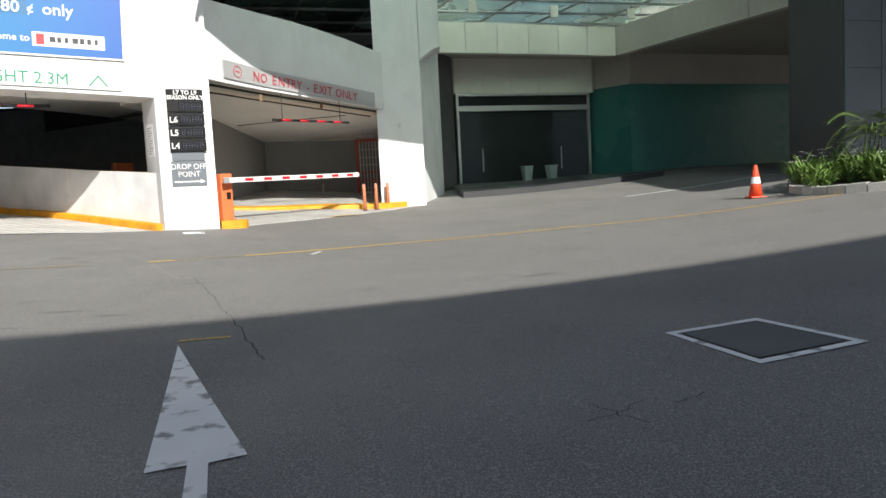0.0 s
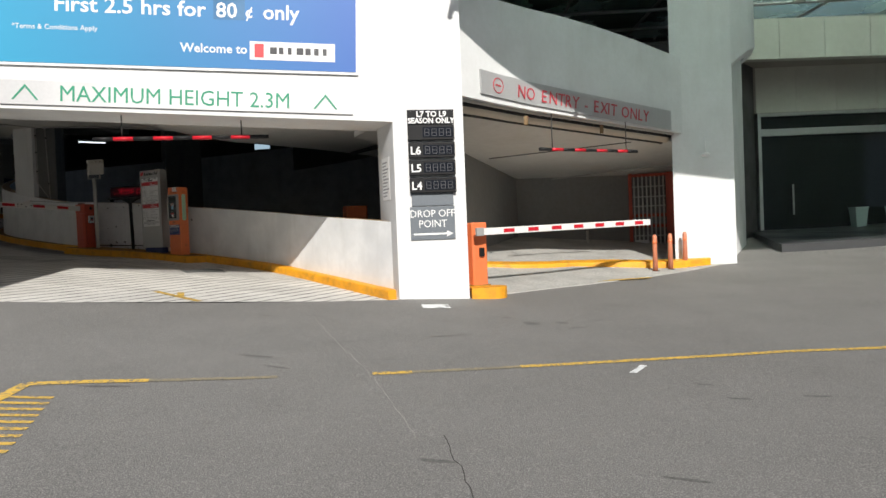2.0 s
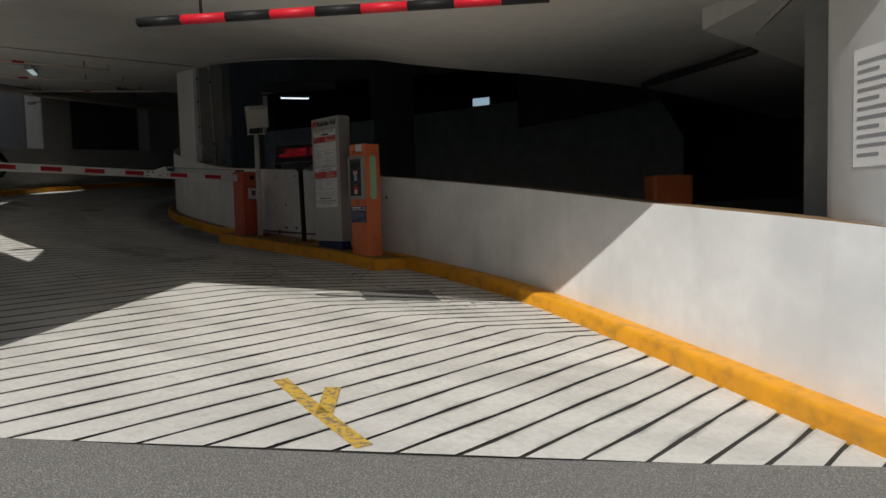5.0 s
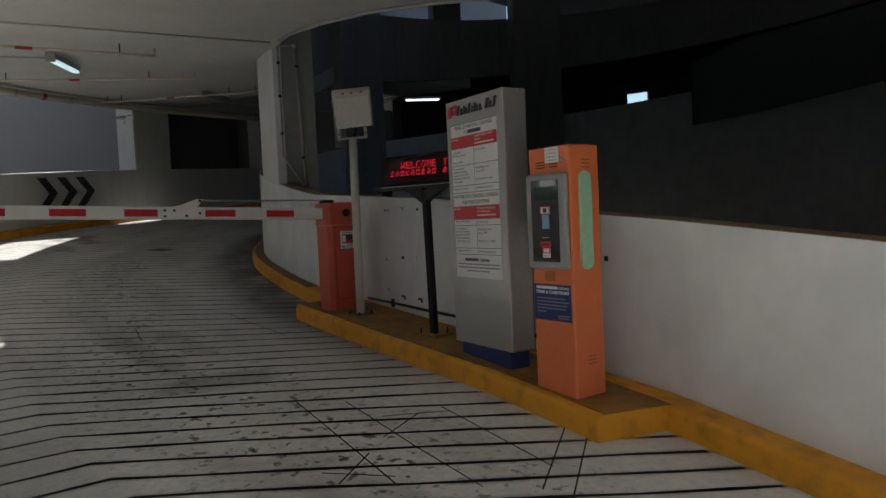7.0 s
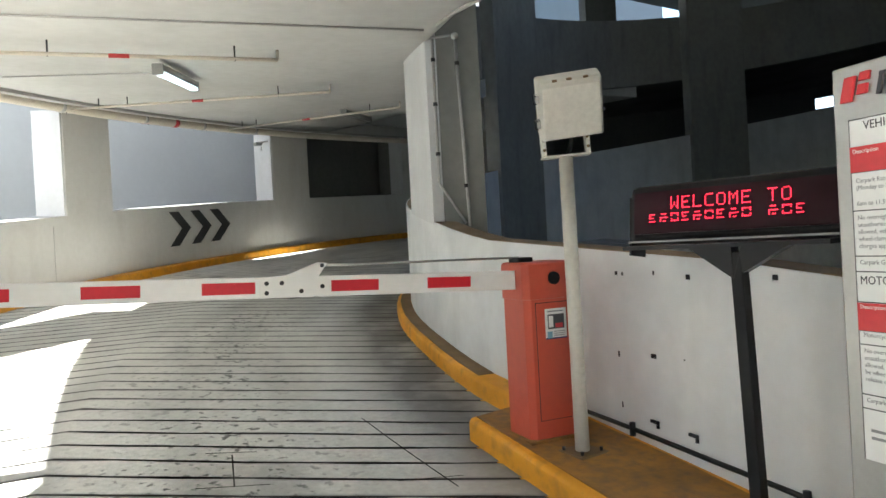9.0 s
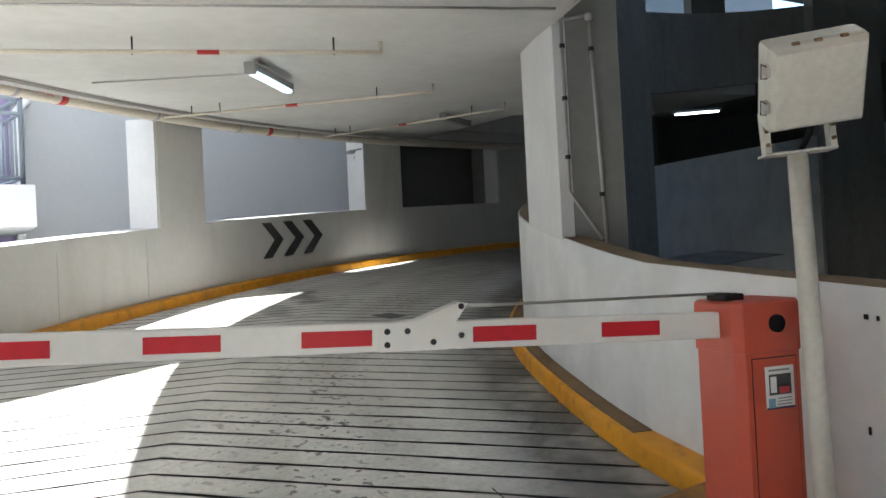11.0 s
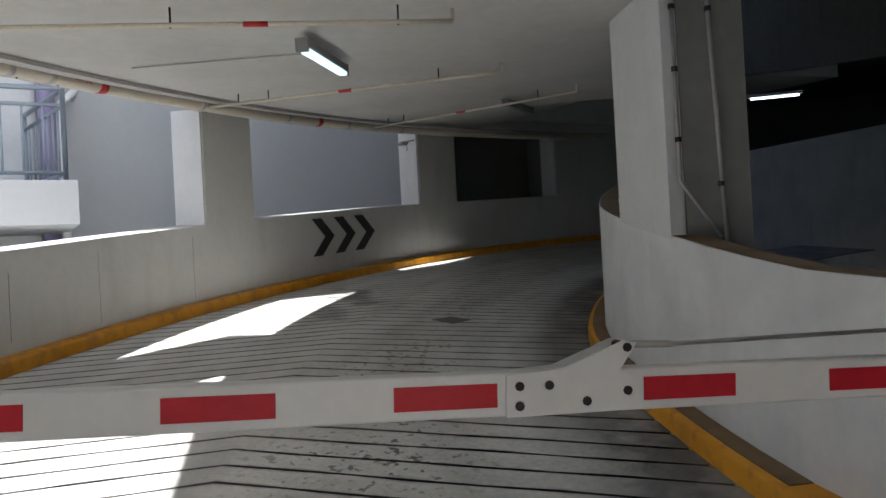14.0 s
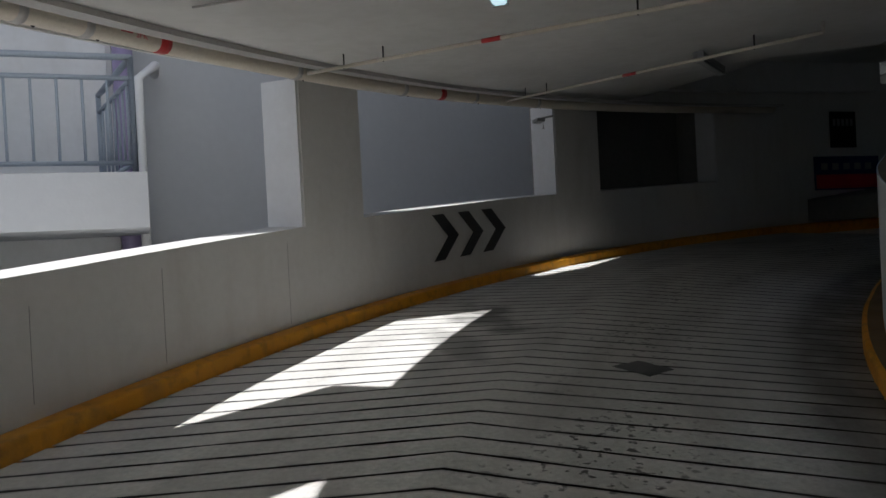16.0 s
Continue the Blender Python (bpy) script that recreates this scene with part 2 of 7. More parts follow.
def floor_wear(m):
    """Tyre dirt along the inner kerb, and black oil specks, on the ramp's concrete."""
    n, l = m.node_tree.nodes, m.node_tree.links
    b = n["Principled BSDF"]
    col = b.inputs["Base Color"].links[0].from_socket
    geo = n.new("ShaderNodeNewGeometry")
    flat = n.new("ShaderNodeVectorMath")
    flat.operation = "MULTIPLY"
    flat.inputs[1].default_value = (1, 1, 0)
    l.new(geo.outputs["Position"], flat.inputs[0])
    dist = n.new("ShaderNodeVectorMath")
    dist.operation = "DISTANCE"
    dist.inputs[1].default_value = (-11.85, 27.92, 0)
    l.new(flat.outputs["Vector"], dist.inputs[0])
    warp = n.new("ShaderNodeTexNoise")
    warp.inputs["Scale"].default_value = 1.3
    warp.inputs["Detail"].default_value = 6.0
    l.new(geo.outputs["Position"], warp.inputs["Vector"])
    add = n.new("ShaderNodeMath")
    add.operation = "MULTIPLY_ADD"
    add.inputs[1].default_value = 0.4
    l.new(warp.outputs["Fac"], add.inputs[0])
    l.new(dist.outputs["Value"], add.inputs[2])

    def ramp(socket, stops):
        r = n.new("ShaderNodeValToRGB")
        e = r.color_ramp.elements
        e[0].position, e[0].color = stops[0][0], (stops[0][1],) * 3 + (1,)
        e[1].position, e[1].color = stops[-1][0], (stops[-1][1],) * 3 + (1,)
        for p, v in stops[1:-1]:
            e.new(p).color = (v, v, v, 1)
        l.new(socket, r.inputs["Fac"])
        return r.outputs["Color"]

    def times(a, c):
        k = n.new("ShaderNodeMath")
        k.operation = "MULTIPLY"
        l.new(a, k.inputs[0])
        if isinstance(c, float):
            k.inputs[1].default_value = c
        else:
            l.new(c, k.inputs[1])
        return k.outputs[0]

    span = n.new("ShaderNodeMapRange")
    span.inputs["From Min"].default_value, span.inputs["From Max"].default_value = 11.9, 19.0
    l.new(add.outputs[0], span.inputs["Value"])
    lanes = ramp(span.outputs["Result"], [(0.0, 0.9), (0.055, 1.0), (0.09, 0.9), (0.12, 0.35), (0.15, 0.06), (0.275, 0.12), (0.31, 0.1), (0.37, 0.0), (0.6, 0.03), (0.75, 0.02), (1.0, 0.25)])
    blot = n.new("ShaderNodeTexNoise")
    blot.inputs["Scale"].default_value, blot.inputs["Detail"].default_value = 2.6, 7.0
    l.new(geo.outputs["Position"], blot.inputs["Vector"])
    patchy = ramp(blot.outputs["Fac"], [(0.3, 0.62), (0.56, 1.0)])
    sep = n.new("ShaderNodeSeparateXYZ")
    l.new(geo.outputs["Position"], sep.inputs[0])
    west = n.new("ShaderNodeMapRange")
    west.inputs["From Min"].default_value, west.inputs["From Max"].default_value = -9.5, -13.5
    west.inputs["To Min"].default_value = 0.25
    l.new(sep.outputs["X"], west.inputs["Value"])
    dirt = times(times(times(lanes, patchy), west.outputs["Result"]), 0.85)
    mx = n.new("ShaderNodeMix")
    mx.data_type = "RGBA"
    l.new(dirt, mx.inputs["Factor"])
    l.new(col, mx.inputs["A"])
    mx.inputs["B"].default_value = (0.055, 0.053, 0.05, 1)
    speck = n.new("ShaderNodeTexNoise")
    speck.inputs["Scale"].default_value, speck.inputs["Detail"].default_value = 16.0, 4.0
    l.new(geo.outputs["Position"], speck.inputs["Vector"])
    cluster = n.new("ShaderNodeTexNoise")
    cluster.inputs["Scale"].default_value = 0.8
    l.new(geo.outputs["Position"], cluster.inputs["Vector"])
    drip = ramp(span.outputs["Result"], [(0.17, 0.12), (0.25, 1.0), (0.32, 1.0), (0.4, 0.12), (0.9, 0.12)])
    specks = times(times(ramp(speck.outputs["Fac"], [(0.58, 0.0), (0.66, 1.0)]), ramp(cluster.outputs["Fac"], [(0.36, 0.1), (0.56, 1.0)])), drip)
    mx2 = n.new("ShaderNodeMix")
    mx2.data_type = "RGBA"
    l.new(times(specks, 0.8), mx2.inputs["Factor"])
    l.new(mx.outputs["Result"], mx2.inputs["A"])
    mx2.inputs["B"].default_value = (0.06, 0.058, 0.055, 1)
    col = mx2.outputs["Result"]
    # streaks that follow the way the wheels go round
    part_xyz = n.new("ShaderNodeVectorMath")
    part_xyz.operation = "SUBTRACT"
    part_xyz.inputs[1].default_value = (-11.85, 27.92, 0)
    l.new(geo.outputs["Position"], part_xyz.inputs[0])
    sxy = n.new("ShaderNodeSeparateXYZ")
    l.new(part_xyz.outputs["Vector"], sxy.inputs[0])
    ang = n.new("ShaderNodeMath")
    ang.operation = "ARCTAN2"
    l.new(sxy.outputs["Y"], ang.inputs[0])
    l.new(sxy.outputs["X"], ang.inputs[1])
    polar = n.new("ShaderNodeCombineXYZ")
    l.new(dist.outputs["Value"], polar.inputs["X"])
    l.new(times(ang.outputs[0], 3.5), polar.inputs["Y"])
    streaks = n.new("ShaderNodeTexNoise")
    streaks.inputs["Scale"].default_value, streaks.inputs["Detail"].default_value = 2.2, 5.0
    l.new(polar.outputs["Vector"], streaks.inputs["Vector"])
    mx4 = n.new("ShaderNodeMix")
    mx4.data_type = "RGBA"
    l.new(times(ramp(streaks.outputs["Fac"], [(0.42, 0.0), (0.72, 1.0)]), 0.4), mx4.inputs["Factor"])
    l.new(col, mx4.inputs["A"])
    mx4.inputs["B"].default_value = (0.26, 0.25, 0.23, 1)
    # darker lips along the grooves, broken up by noise, so that the grooves read
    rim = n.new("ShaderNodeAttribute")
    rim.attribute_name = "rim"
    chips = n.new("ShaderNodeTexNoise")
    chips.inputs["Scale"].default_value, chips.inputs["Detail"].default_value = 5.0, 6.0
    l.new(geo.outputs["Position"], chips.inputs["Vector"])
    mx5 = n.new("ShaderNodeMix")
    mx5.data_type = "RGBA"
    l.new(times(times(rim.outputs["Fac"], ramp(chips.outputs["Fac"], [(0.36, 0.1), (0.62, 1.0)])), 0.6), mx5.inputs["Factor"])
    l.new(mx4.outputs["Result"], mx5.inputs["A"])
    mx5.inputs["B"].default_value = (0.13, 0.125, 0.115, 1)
    col = mx5.outputs["Result"]
    for cx, cy, rx, ry, strength in ((-12.69, 14.36, 0.24, 0.52, 0.4), (-13.75, 14.33, 0.95, 0.15, 0.3), (-14.0, 14.7, 0.7, 0.14, 0.25), (-22.3, 16.55, 0.85, 0.42, 0.65), (-21.3, 15.9, 0.9, 0.25, 0.4), (-10.6, 14.0, 0.8, 0.3, 0.35), (-14.1, 14.6, 0.5, 0.3, 0.2)):
        sh = n.new("ShaderNodeVectorMath")
        sh.operation = "SUBTRACT"
        sh.inputs[1].default_value = (cx, cy, 0)
        l.new(flat.outputs["Vector"], sh.inputs[0])
        sc = n.new("ShaderNodeVectorMath")
        sc.operation = "MULTIPLY"
        sc.inputs[1].default_value = (1 / rx, 1 / ry, 0)
        l.new(sh.outputs["Vector"], sc.inputs[0])
        le = n.new("ShaderNodeVectorMath")
        le.operation = "LENGTH"
        l.new(sc.outputs["Vector"], le.inputs[0])
        ad = n.new("ShaderNodeMath")
        ad.operation = "MULTIPLY_ADD"
        ad.inputs[1].default_value = 2.4
        l.new(blot.outputs["Fac"], ad.inputs[0])
        l.new(le.outputs["Value"], ad.inputs[2])
        rg = n.new("ShaderNodeMapRange")
        rg.inputs["From Min"].default_value, rg.inputs["From Max"].default_value = 2.3, 1.7
        l.new(ad.outputs[0], rg.inputs["Value"])
        m3 = n.new("ShaderNodeMix")
        m3.data_type = "RGBA"
        l.new(times(rg.outputs["Result"], strength), m3.inputs["Factor"])
        l.new(col, m3.inputs["A"])
        m3.inputs["B"].default_value = (0.1, 0.098, 0.09, 1)
        col = m3.outputs["Result"]
    l.new(col, b.inputs["Base Color"])


floor_wear(M["concrete"])
M["exitwall"] = material("grey_painted_lane_wall", (0.27, 0.27, 0.262), (0.22, 0.22, 0.213), (0.19, 0.19, 0.183), 0.75, big=0.7, fine=12, bump=0.12, streak=0.3)
M["palecrack"] = material("pale_filled_crack", (0.3, 0.29, 0.265), (0.22, 0.21, 0.2), (0.2, 0.19, 0.18), 0.85, big=6, fine=40, mix_big=0.8, bump=0.2)
M["scuffed"] = material("scuffed_white_paint", (0.81, 0.82, 0.82), (0.62, 0.635, 0.64), (0.68, 0.685, 0.68), 0.6, big=1.9, fine=11, mix_big=0.7, mix_fine=0.3, bump=0.18, bump_scale=20, streak=0.28, streak_colour=(0.42, 0.41, 0.37))
M["ochre"] = material("worn_island_paint", (0.4, 0.19, 0.022), (0.2, 0.115, 0.04), (0.12, 0.085, 0.05), 0.75, big=2.5, fine=16, mix_big=0.8, mix_fine=0.6, bump=0.25)
M["exitconcrete"] = material("exit_lane_concrete", (0.5, 0.49, 0.46), (0.3, 0.292, 0.275), (0.22, 0.214, 0.2), 0.75, big=1.6, fine=24, mix_big=0.8, mix_fine=0.5, bump=0.25)

# ---- building helpers ----
def obj(name, verts, faces, mat, parent=None, label="", smooth=False):
    me = bpy.data.meshes.new(name)
    me.from_pydata([tuple(v) for v in verts], [], faces)
    me.validate()
    if mat is not None:
        me.materials.append(M[mat])
    if smooth:
        for p in me.polygons:
            p.use_smooth = True
    ob = new(name, me)
    if parent is not None:
        ob.parent = parent
    if label:
        ob["label"] = label
    return ob


def part(name, bm, mat, parent=None, label="", smooth=False):
    bmesh.ops.recalc_face_normals(bm, faces=bm.faces)
    me = bpy.data.meshes.new(name)
    bm.to_mesh(me)
    bm.free()
    me.materials.append(M[mat])
    if smooth:
        for p in me.polygons:
            p.use_smooth = True
    ob = new(name, me)
    if parent is not None:
        ob.parent = parent
    if label:
        ob["label"] = label
    return ob


def thing(name, at, label, category, group="", rz=0.0):
    ob = new(name)
    ob.matrix_world = pose(*at, 0, 0, rz)
    return tagged(ob, label, category, group)


def add_box(bm, lo, hi, bevel=0.0, m=None):
    """A box between two corners, its edges rounded by bevel."""
    x0, y0, z0 = lo
    x1, y1, z1 = hi
    vs = [bm.verts.new(v) for v in ((x0, y0, z0), (x1, y0, z0), (x1, y1, z0), (x0, y1, z0), (x0, y0, z1), (x1, y0, z1), (x1, y1, z1), (x0, y1, z1))]
    fs = [bm.faces.new([vs[i] for i in f]) for f in ((3, 2, 1, 0), (4, 5, 6, 7), (0, 1, 5, 4), (1, 2, 6, 5), (2, 3, 7, 6), (3, 0, 4, 7))]
    if bevel:
        es = list({e for f in fs for e in f.edges})
        got = bmesh.ops.bevel(bm, geom=es, offset=bevel, segments=2, affect="EDGES", profile=0.5)
        vs = list({v for f in got["faces"] for v in f.verts} | {v for v in vs if v.is_valid})
    if m is not None:
        bmesh.ops.transform(bm, matrix=m, verts=[v for v in vs if v.is_valid])


def box(name, lo, hi, mat, parent=None, bevel=0.006, label="", m=None):
    bm = bmesh.new()
    add_box(bm, lo, hi, bevel)
    if m is not None:
        bmesh.ops.transform(bm, matrix=m, verts=bm.verts)
    return part(name, bm, mat, parent, label)


def add_tube(bm, points, radius, sides=10, cap=True):
    """A round tube through points; its radius may be one number or one for each point."""
    pts = [Vector(p) for p in points]
    rad = radius if isinstance(radius, (list, tuple)) else [radius] * len(pts)
    rings = []
    for i, p in enumerate(pts):
        d = (pts[min(i + 1, len(pts) - 1)] - pts[max(i - 1, 0)]).normalized()
        a = d.cross(Vector((0, 0, 1)) if abs(d.z) < 0.95 else Vector((1, 0, 0))).normalized()
        b = d.cross(a)
        rings.append([bm.verts.new(p + (a * math.cos(2 * math.pi * k / sides) + b * math.sin(2 * math.pi * k / sides)) * rad[i]) for k in range(sides)])
    for r0, r1 in zip(rings, rings[1:]):
        for k in range(sides):
            bm.faces.new((r0[k], r0[(k + 1) % sides], r1[(k + 1) % sides], r1[k]))
    if cap:
        bm.faces.new(rings[0][::-1])
        bm.faces.new(rings[-1])


def tube(name, points, radius, mat, parent=None, label="", sides=10):
    bm = bmesh.new()
    add_tube(bm, points, radius, sides)
    return part(name, bm, mat, parent, label, smooth=True)


def strip(name, near, far, zb, zt, mat, parent=None, label="", closed=False):
    """A solid that runs between two rows of plan points, from height zb to zt (numbers, or functions of x and y)."""
    fb = zb if callable(zb) else (lambda x, y: zb)
    ft = zt if callable(zt) else (lambda x, y: zt)
    verts, faces = [], []
    for (ax, ay), (bx, by) in zip(near, far):
        verts += [(ax, ay, fb(ax, ay)), (bx, by, fb(bx, by)), (bx, by, ft(bx, by)), (ax, ay, ft(ax, ay))]
    n = len(near)
    for i in range(n - 1 if not closed else n):
        a, b = 4 * i, 4 * ((i + 1) % n)
        faces += [(a, b, b + 1, a + 1), (a + 1, b + 1, b + 2, a + 2), (a + 2, b + 2, b + 3, a + 3), (a + 3, b + 3, b, a)]
    if not closed:
        faces += [(0, 1, 2, 3), (4 * n - 1, 4 * n - 2, 4 * n - 3, 4 * n - 4)]
    ob = obj(name, verts, faces, mat, parent, label)
    bm = bmesh.new()
    bm.from_mesh(ob.data)
    bmesh.ops.recalc_face_normals(bm, faces=bm.faces)
    bm.to_mesh(ob.data)
    bm.free()
    ob.data.shade_smooth()
    ob.data.set_sharp_from_angle(angle=radians(28))
    return ob


def kerb_solid(name, road, wall, zb, zt, mat, parent=None, label="", round_=0.03):
    """A kerb whose upper road-side edge is rounded; road and wall are rows of plan points."""
    verts, faces, n = [], [], len(road)
    for (ax, ay), (bx, by) in zip(road, wall):
        d = math.hypot(bx - ax, by - ay)
        ux, uy = (bx - ax) / d, (by - ay) / d
        t = zt(ax, ay)
        row = [(ax, ay, zb(ax, ay))]
        for q in (0.0, 30.0, 60.0, 90.0):
            s, h = round_ * (1 - math.cos(radians(q))), round_ * (1 - math.sin(radians(q)))
            row.append((ax + ux * s, ay + uy * s, t - h))
        verts += row + [(bx, by, zt(bx, by)), (bx, by, zb(bx, by))]
    for i in range(n - 1):
        a, b = 7 * i, 7 * (i + 1)
        faces += [(a + k, b + k, b + (k + 1) % 7, a + (k + 1) % 7) for k in range(7)]
    faces += [tuple(range(7)), tuple(range(7 * n - 1, 7 * n - 8, -1))]
    bm = bmesh.new()
    vs = [bm.verts.new(v) for v in verts]
    for f in faces:
        bm.faces.new([vs[k] for k in f])
    ob = part(name, bm, mat, parent, label)
    ob.data.shade_smooth()
    ob.data.set_sharp_from_angle(angle=radians(40))
    return ob


def resample(pts, step):
    out = []
    for (ax, ay), (bx, by) in zip(pts, pts[1:]):
        k = max(1, int(math.hypot(bx - ax, by - ay) / step))
        out += [(ax + (bx - ax) * i / k, ay + (by - ay) * i / k) for i in range(k)]
    return out + [tuple(pts[-1])]


def offset(pts, d):
    """The same row of plan points, moved d to its left."""
    out = []
    for i, (x, y) in enumerate(pts):
        ax, ay = pts[max(i - 1, 0)]
        bx, by = pts[min(i + 1, len(pts) - 1)]
        k = math.hypot(bx - ax, by - ay)
        out.append((x - (by - ay) / k * d, y + (bx - ax) / k * d))
    return out


def arc(c, r, a0, a1, step=2.0):
    k = max(1, int(abs(a1 - a0) / step + 0.5))
    return [(c[0] + r * math.cos(radians(a0 + (a1 - a0) * i / k)), c[1] + r * math.sin(radians(a0 + (a1 - a0) * i / k))) for i in range(k + 1)]


def lettering(name, text, size, mat, parent, m, depth=0.002, align="LEFT", stretch=1.0, label="", bold=0.0):
    cu = bpy.data.curves.new(name, "FONT")
    cu.body, cu.size, cu.extrude, cu.align_x, cu.offset = text, size, depth, align, bold
    cu.resolution_u = 2
    tmp = bpy.data.objects.new(name, cu)
    scene.collection.objects.link(tmp)
    me = bpy.data.meshes.new_from_object(tmp.evaluated_get(bpy.context.evaluated_depsgraph_get()))
    bpy.data.objects.remove(tmp)
    me.transform(m @ Matrix.Diagonal((stretch, 1, 1, 1)))
    me.materials.clear()
    me.materials.append(M[mat])
    ob = new(name, me)
    ob.parent = parent
    if label:
        ob["label"] = label
    return ob


def on_face(origin, right, up=(0, 0, 1)):
    """A frame whose x runs right, y up and z out of a vertical face."""
    x = Vector(right).normalized()
    z = x.cross(Vector(up)).normalized()
    y = z.cross(x)
    m = Matrix((x, y, z)).transposed().to_4x4()
    m.translation = origin
    return m


def plate(name, m, u0, v0, u1, v1, mat, parent, thick=0.004, lift=0.0, label="", bevel=0.0):
    """A flat plate on a face's frame m, from (u0, v0) to (u1, v1)."""
    bm = bmesh.new()
    add_box(bm, (u0, v0, lift), (u1, v1, lift + thick), bevel)
    bmesh.ops.transform(bm, matrix=m, verts=bm.verts)
    return part(name, bm, mat, parent, label)


# ---- plan ----
CIN, RIN = (-11.85, 27.92), 11.78
COUT, ROUT, TOUT = (-9.634, 28.19), 18.7, 0.5
EDGE, EDGE_DIR = Vector((-5.13, 12.93)), Vector((-0.822, -0.569))


def smooth(a, b, x):
    s = min(max((x - a) / (b - a), 0.0), 1.0)
    return s * s * (3 - 2 * s)


def ramp_z(x, y):
    return -0.0913 * x + 0.0236 * y + 0.131 + 0.09 * smooth(-14.5, -11.0, x)


def road_z(x, y):
    """The driveway, which rises and twists towards the car park."""
    cx, cy = min(max(x, -9.5), 8.0), min(max(y, 0.0), 26.0)
    return 0.05197 * cx - 0.00423 * cy + 0.008890 * cx * cx - 0.004096 * cx * cy + 0.002001 * cy * cy + 0.49574


def ceiling_z(x, y):
    return -0.0913 * x + 0.0236 * y + 0.131 + 0.05 + 2.76


def parapet_z(x, y):
    """Top of the inner parapet: it follows the ramp at first, then climbs with the spiral."""
    a = math.degrees(math.atan2(y - CIN[1], x - CIN[0])) % 360
    spiral = 3.13 + 0.0310 * (250.3 - a)
    low = ramp_z(x, y) + 1.055 + 0.06 * smooth(-11.2, -13.0, x) + 0.02 * smooth(-7.0, -5.5, x)
    w = smooth(-16.0, -12.5, x)
    return spiral * (1 - w) + low * w if x < -12.5 else low


# road-side face of the inner parapet, from the entrance column round the bend
def inner_r(a):
    """Radius of the inner parapet's road side at an angle round the core."""
    knots = ((100.0, 11.78), (205.0, 11.72), (220.0, 11.65), (227.0, 11.69), (232.5, 11.75), (239.0, 11.82), (244.0, 11.8), (250.0, 11.74), (256.0, 11.72))
    for (a0, r0), (a1, r1) in zip(knots, knots[1:]):
        if a <= a1:
            return r0 + (r1 - r0) * max(0.0, (a - a0) / (a1 - a0))
    return knots[-1][1]


def inner_arc(a0, a1, back=0.0, step=2.0):
    k = max(1, int(abs(a1 - a0) / step + 0.5))
    return [(CIN[0] + (inner_r(a) - back) * math.cos(radians(a)), CIN[1] + (inner_r(a) - back) * math.sin(radians(a))) for a in (a0 + (a1 - a0) * i / k for i in range(k + 1))]


INNER = resample([(-5.2, 13.1), (-6.3, 13.83), (-7.3, 14.5), (-7.9, 14.88), (-8.5, 15.2), (-9.3, 15.5), (-10.3, 15.8), (-11.5, 15.98), (-13.0, 16.28)], 0.4) + inner_arc(256.0, 100.0)

# ---- ground ----
def clip(poly, keep=1.0):
    """Keeps what lies inside (1) or outside (-1) the edge between driveway and ramp."""
    n = Vector((-0.569, 0.822)) * keep
    out = []
    for a, b in zip(poly, poly[1:] + poly[:1]):
        da, db = (Vector(a) - EDGE).dot(n), (Vector(b) - EDGE).dot(n)
        if da >= 0:
            out.append(a)
        if (da >= 0) != (db >= 0):
            t = da / (da - db)
            out.append((a[0] + (b[0] - a[0]) * t, a[1] + (b[1] - a[1]) * t))
    return out


def ground():
    xs = [-400, -120, -60, -40] + [-30 + 1.0 * i for i in range(0, 25)] + [-5.13] + [-5 + 1.0 * i for i in range(0, 36)] + [40, 60, 120, 400]
    ys = [-400, -120, -60, -30] + [-15 + 1.0 * i for i in range(0, 56)] + [60, 120, 400]
    verts, faces, seen = [], [], {}

    def vert(p):
        key = (round(p[0], 4), round(p[1], 4))
        if key not in seen:
            seen[key] = len(verts)
            verts.append((p[0], p[1], road_z(*p)))
        return seen[key]

    for y0, y1 in zip(ys, ys[1:]):
        for x0, x1 in zip(xs, xs[1:]):
            q = [(x0, y0), (x1, y0), (x1, y1), (x0, y1)]
            if x1 <= -5.12:
                q = clip(q, -1.0)
            if len(q) > 2:
                faces.append(tuple(vert(p) for p in q))
    g = obj("ground", verts, faces, "asphalt", smooth=True)
    tagged(g, "worn grey asphalt driveway with fine stones and cracks", "road", kind="structure")


ground()


# ---- grooved ramp ----
def groove_line(a, wide=0.0, seed=0):
    """Plan points of one groove: straight from the inner side to the bend in it, then on to the outer side, with a slight waver."""
    kx, ky = CIN[0] + 14.55 * math.cos(radians(a)), CIN[1] + 14.55 * math.sin(radians(a))
    turn = min(0.0, a - 236.0) * 0.9
    ci, si = math.cos(radians(51.7 + turn)), math.sin(radians(51.7 + turn))
    co, so = math.cos(radians(81.4 + turn)), math.sin(radians(81.4 + turn))
    rows = [(kx + ci * 4.6 * (1 - i / 12), ky + si * 4.6 * (1 - i / 12), -si, ci) for i in range(12)] + [(kx, ky, -si, ci)]
    rows += [(kx - co * 5.0 * i / 12, ky - so * 5.0 * i / 12, -so, co) for i in range(1, 13)]
    out = []
    for i, (x, y, nx, ny) in enumerate(rows):
        w = 0.005 * math.sin(1.9 * i + 2.3 * seed) + 0.004 * math.sin(0.83 * i + 5.1 * seed)
        k = wide * (1.0 + 0.3 * math.sin(2.7 * i + 1.3 * seed))
        out.append((x + nx * (w + k), y + ny * (w + k)))
    return out


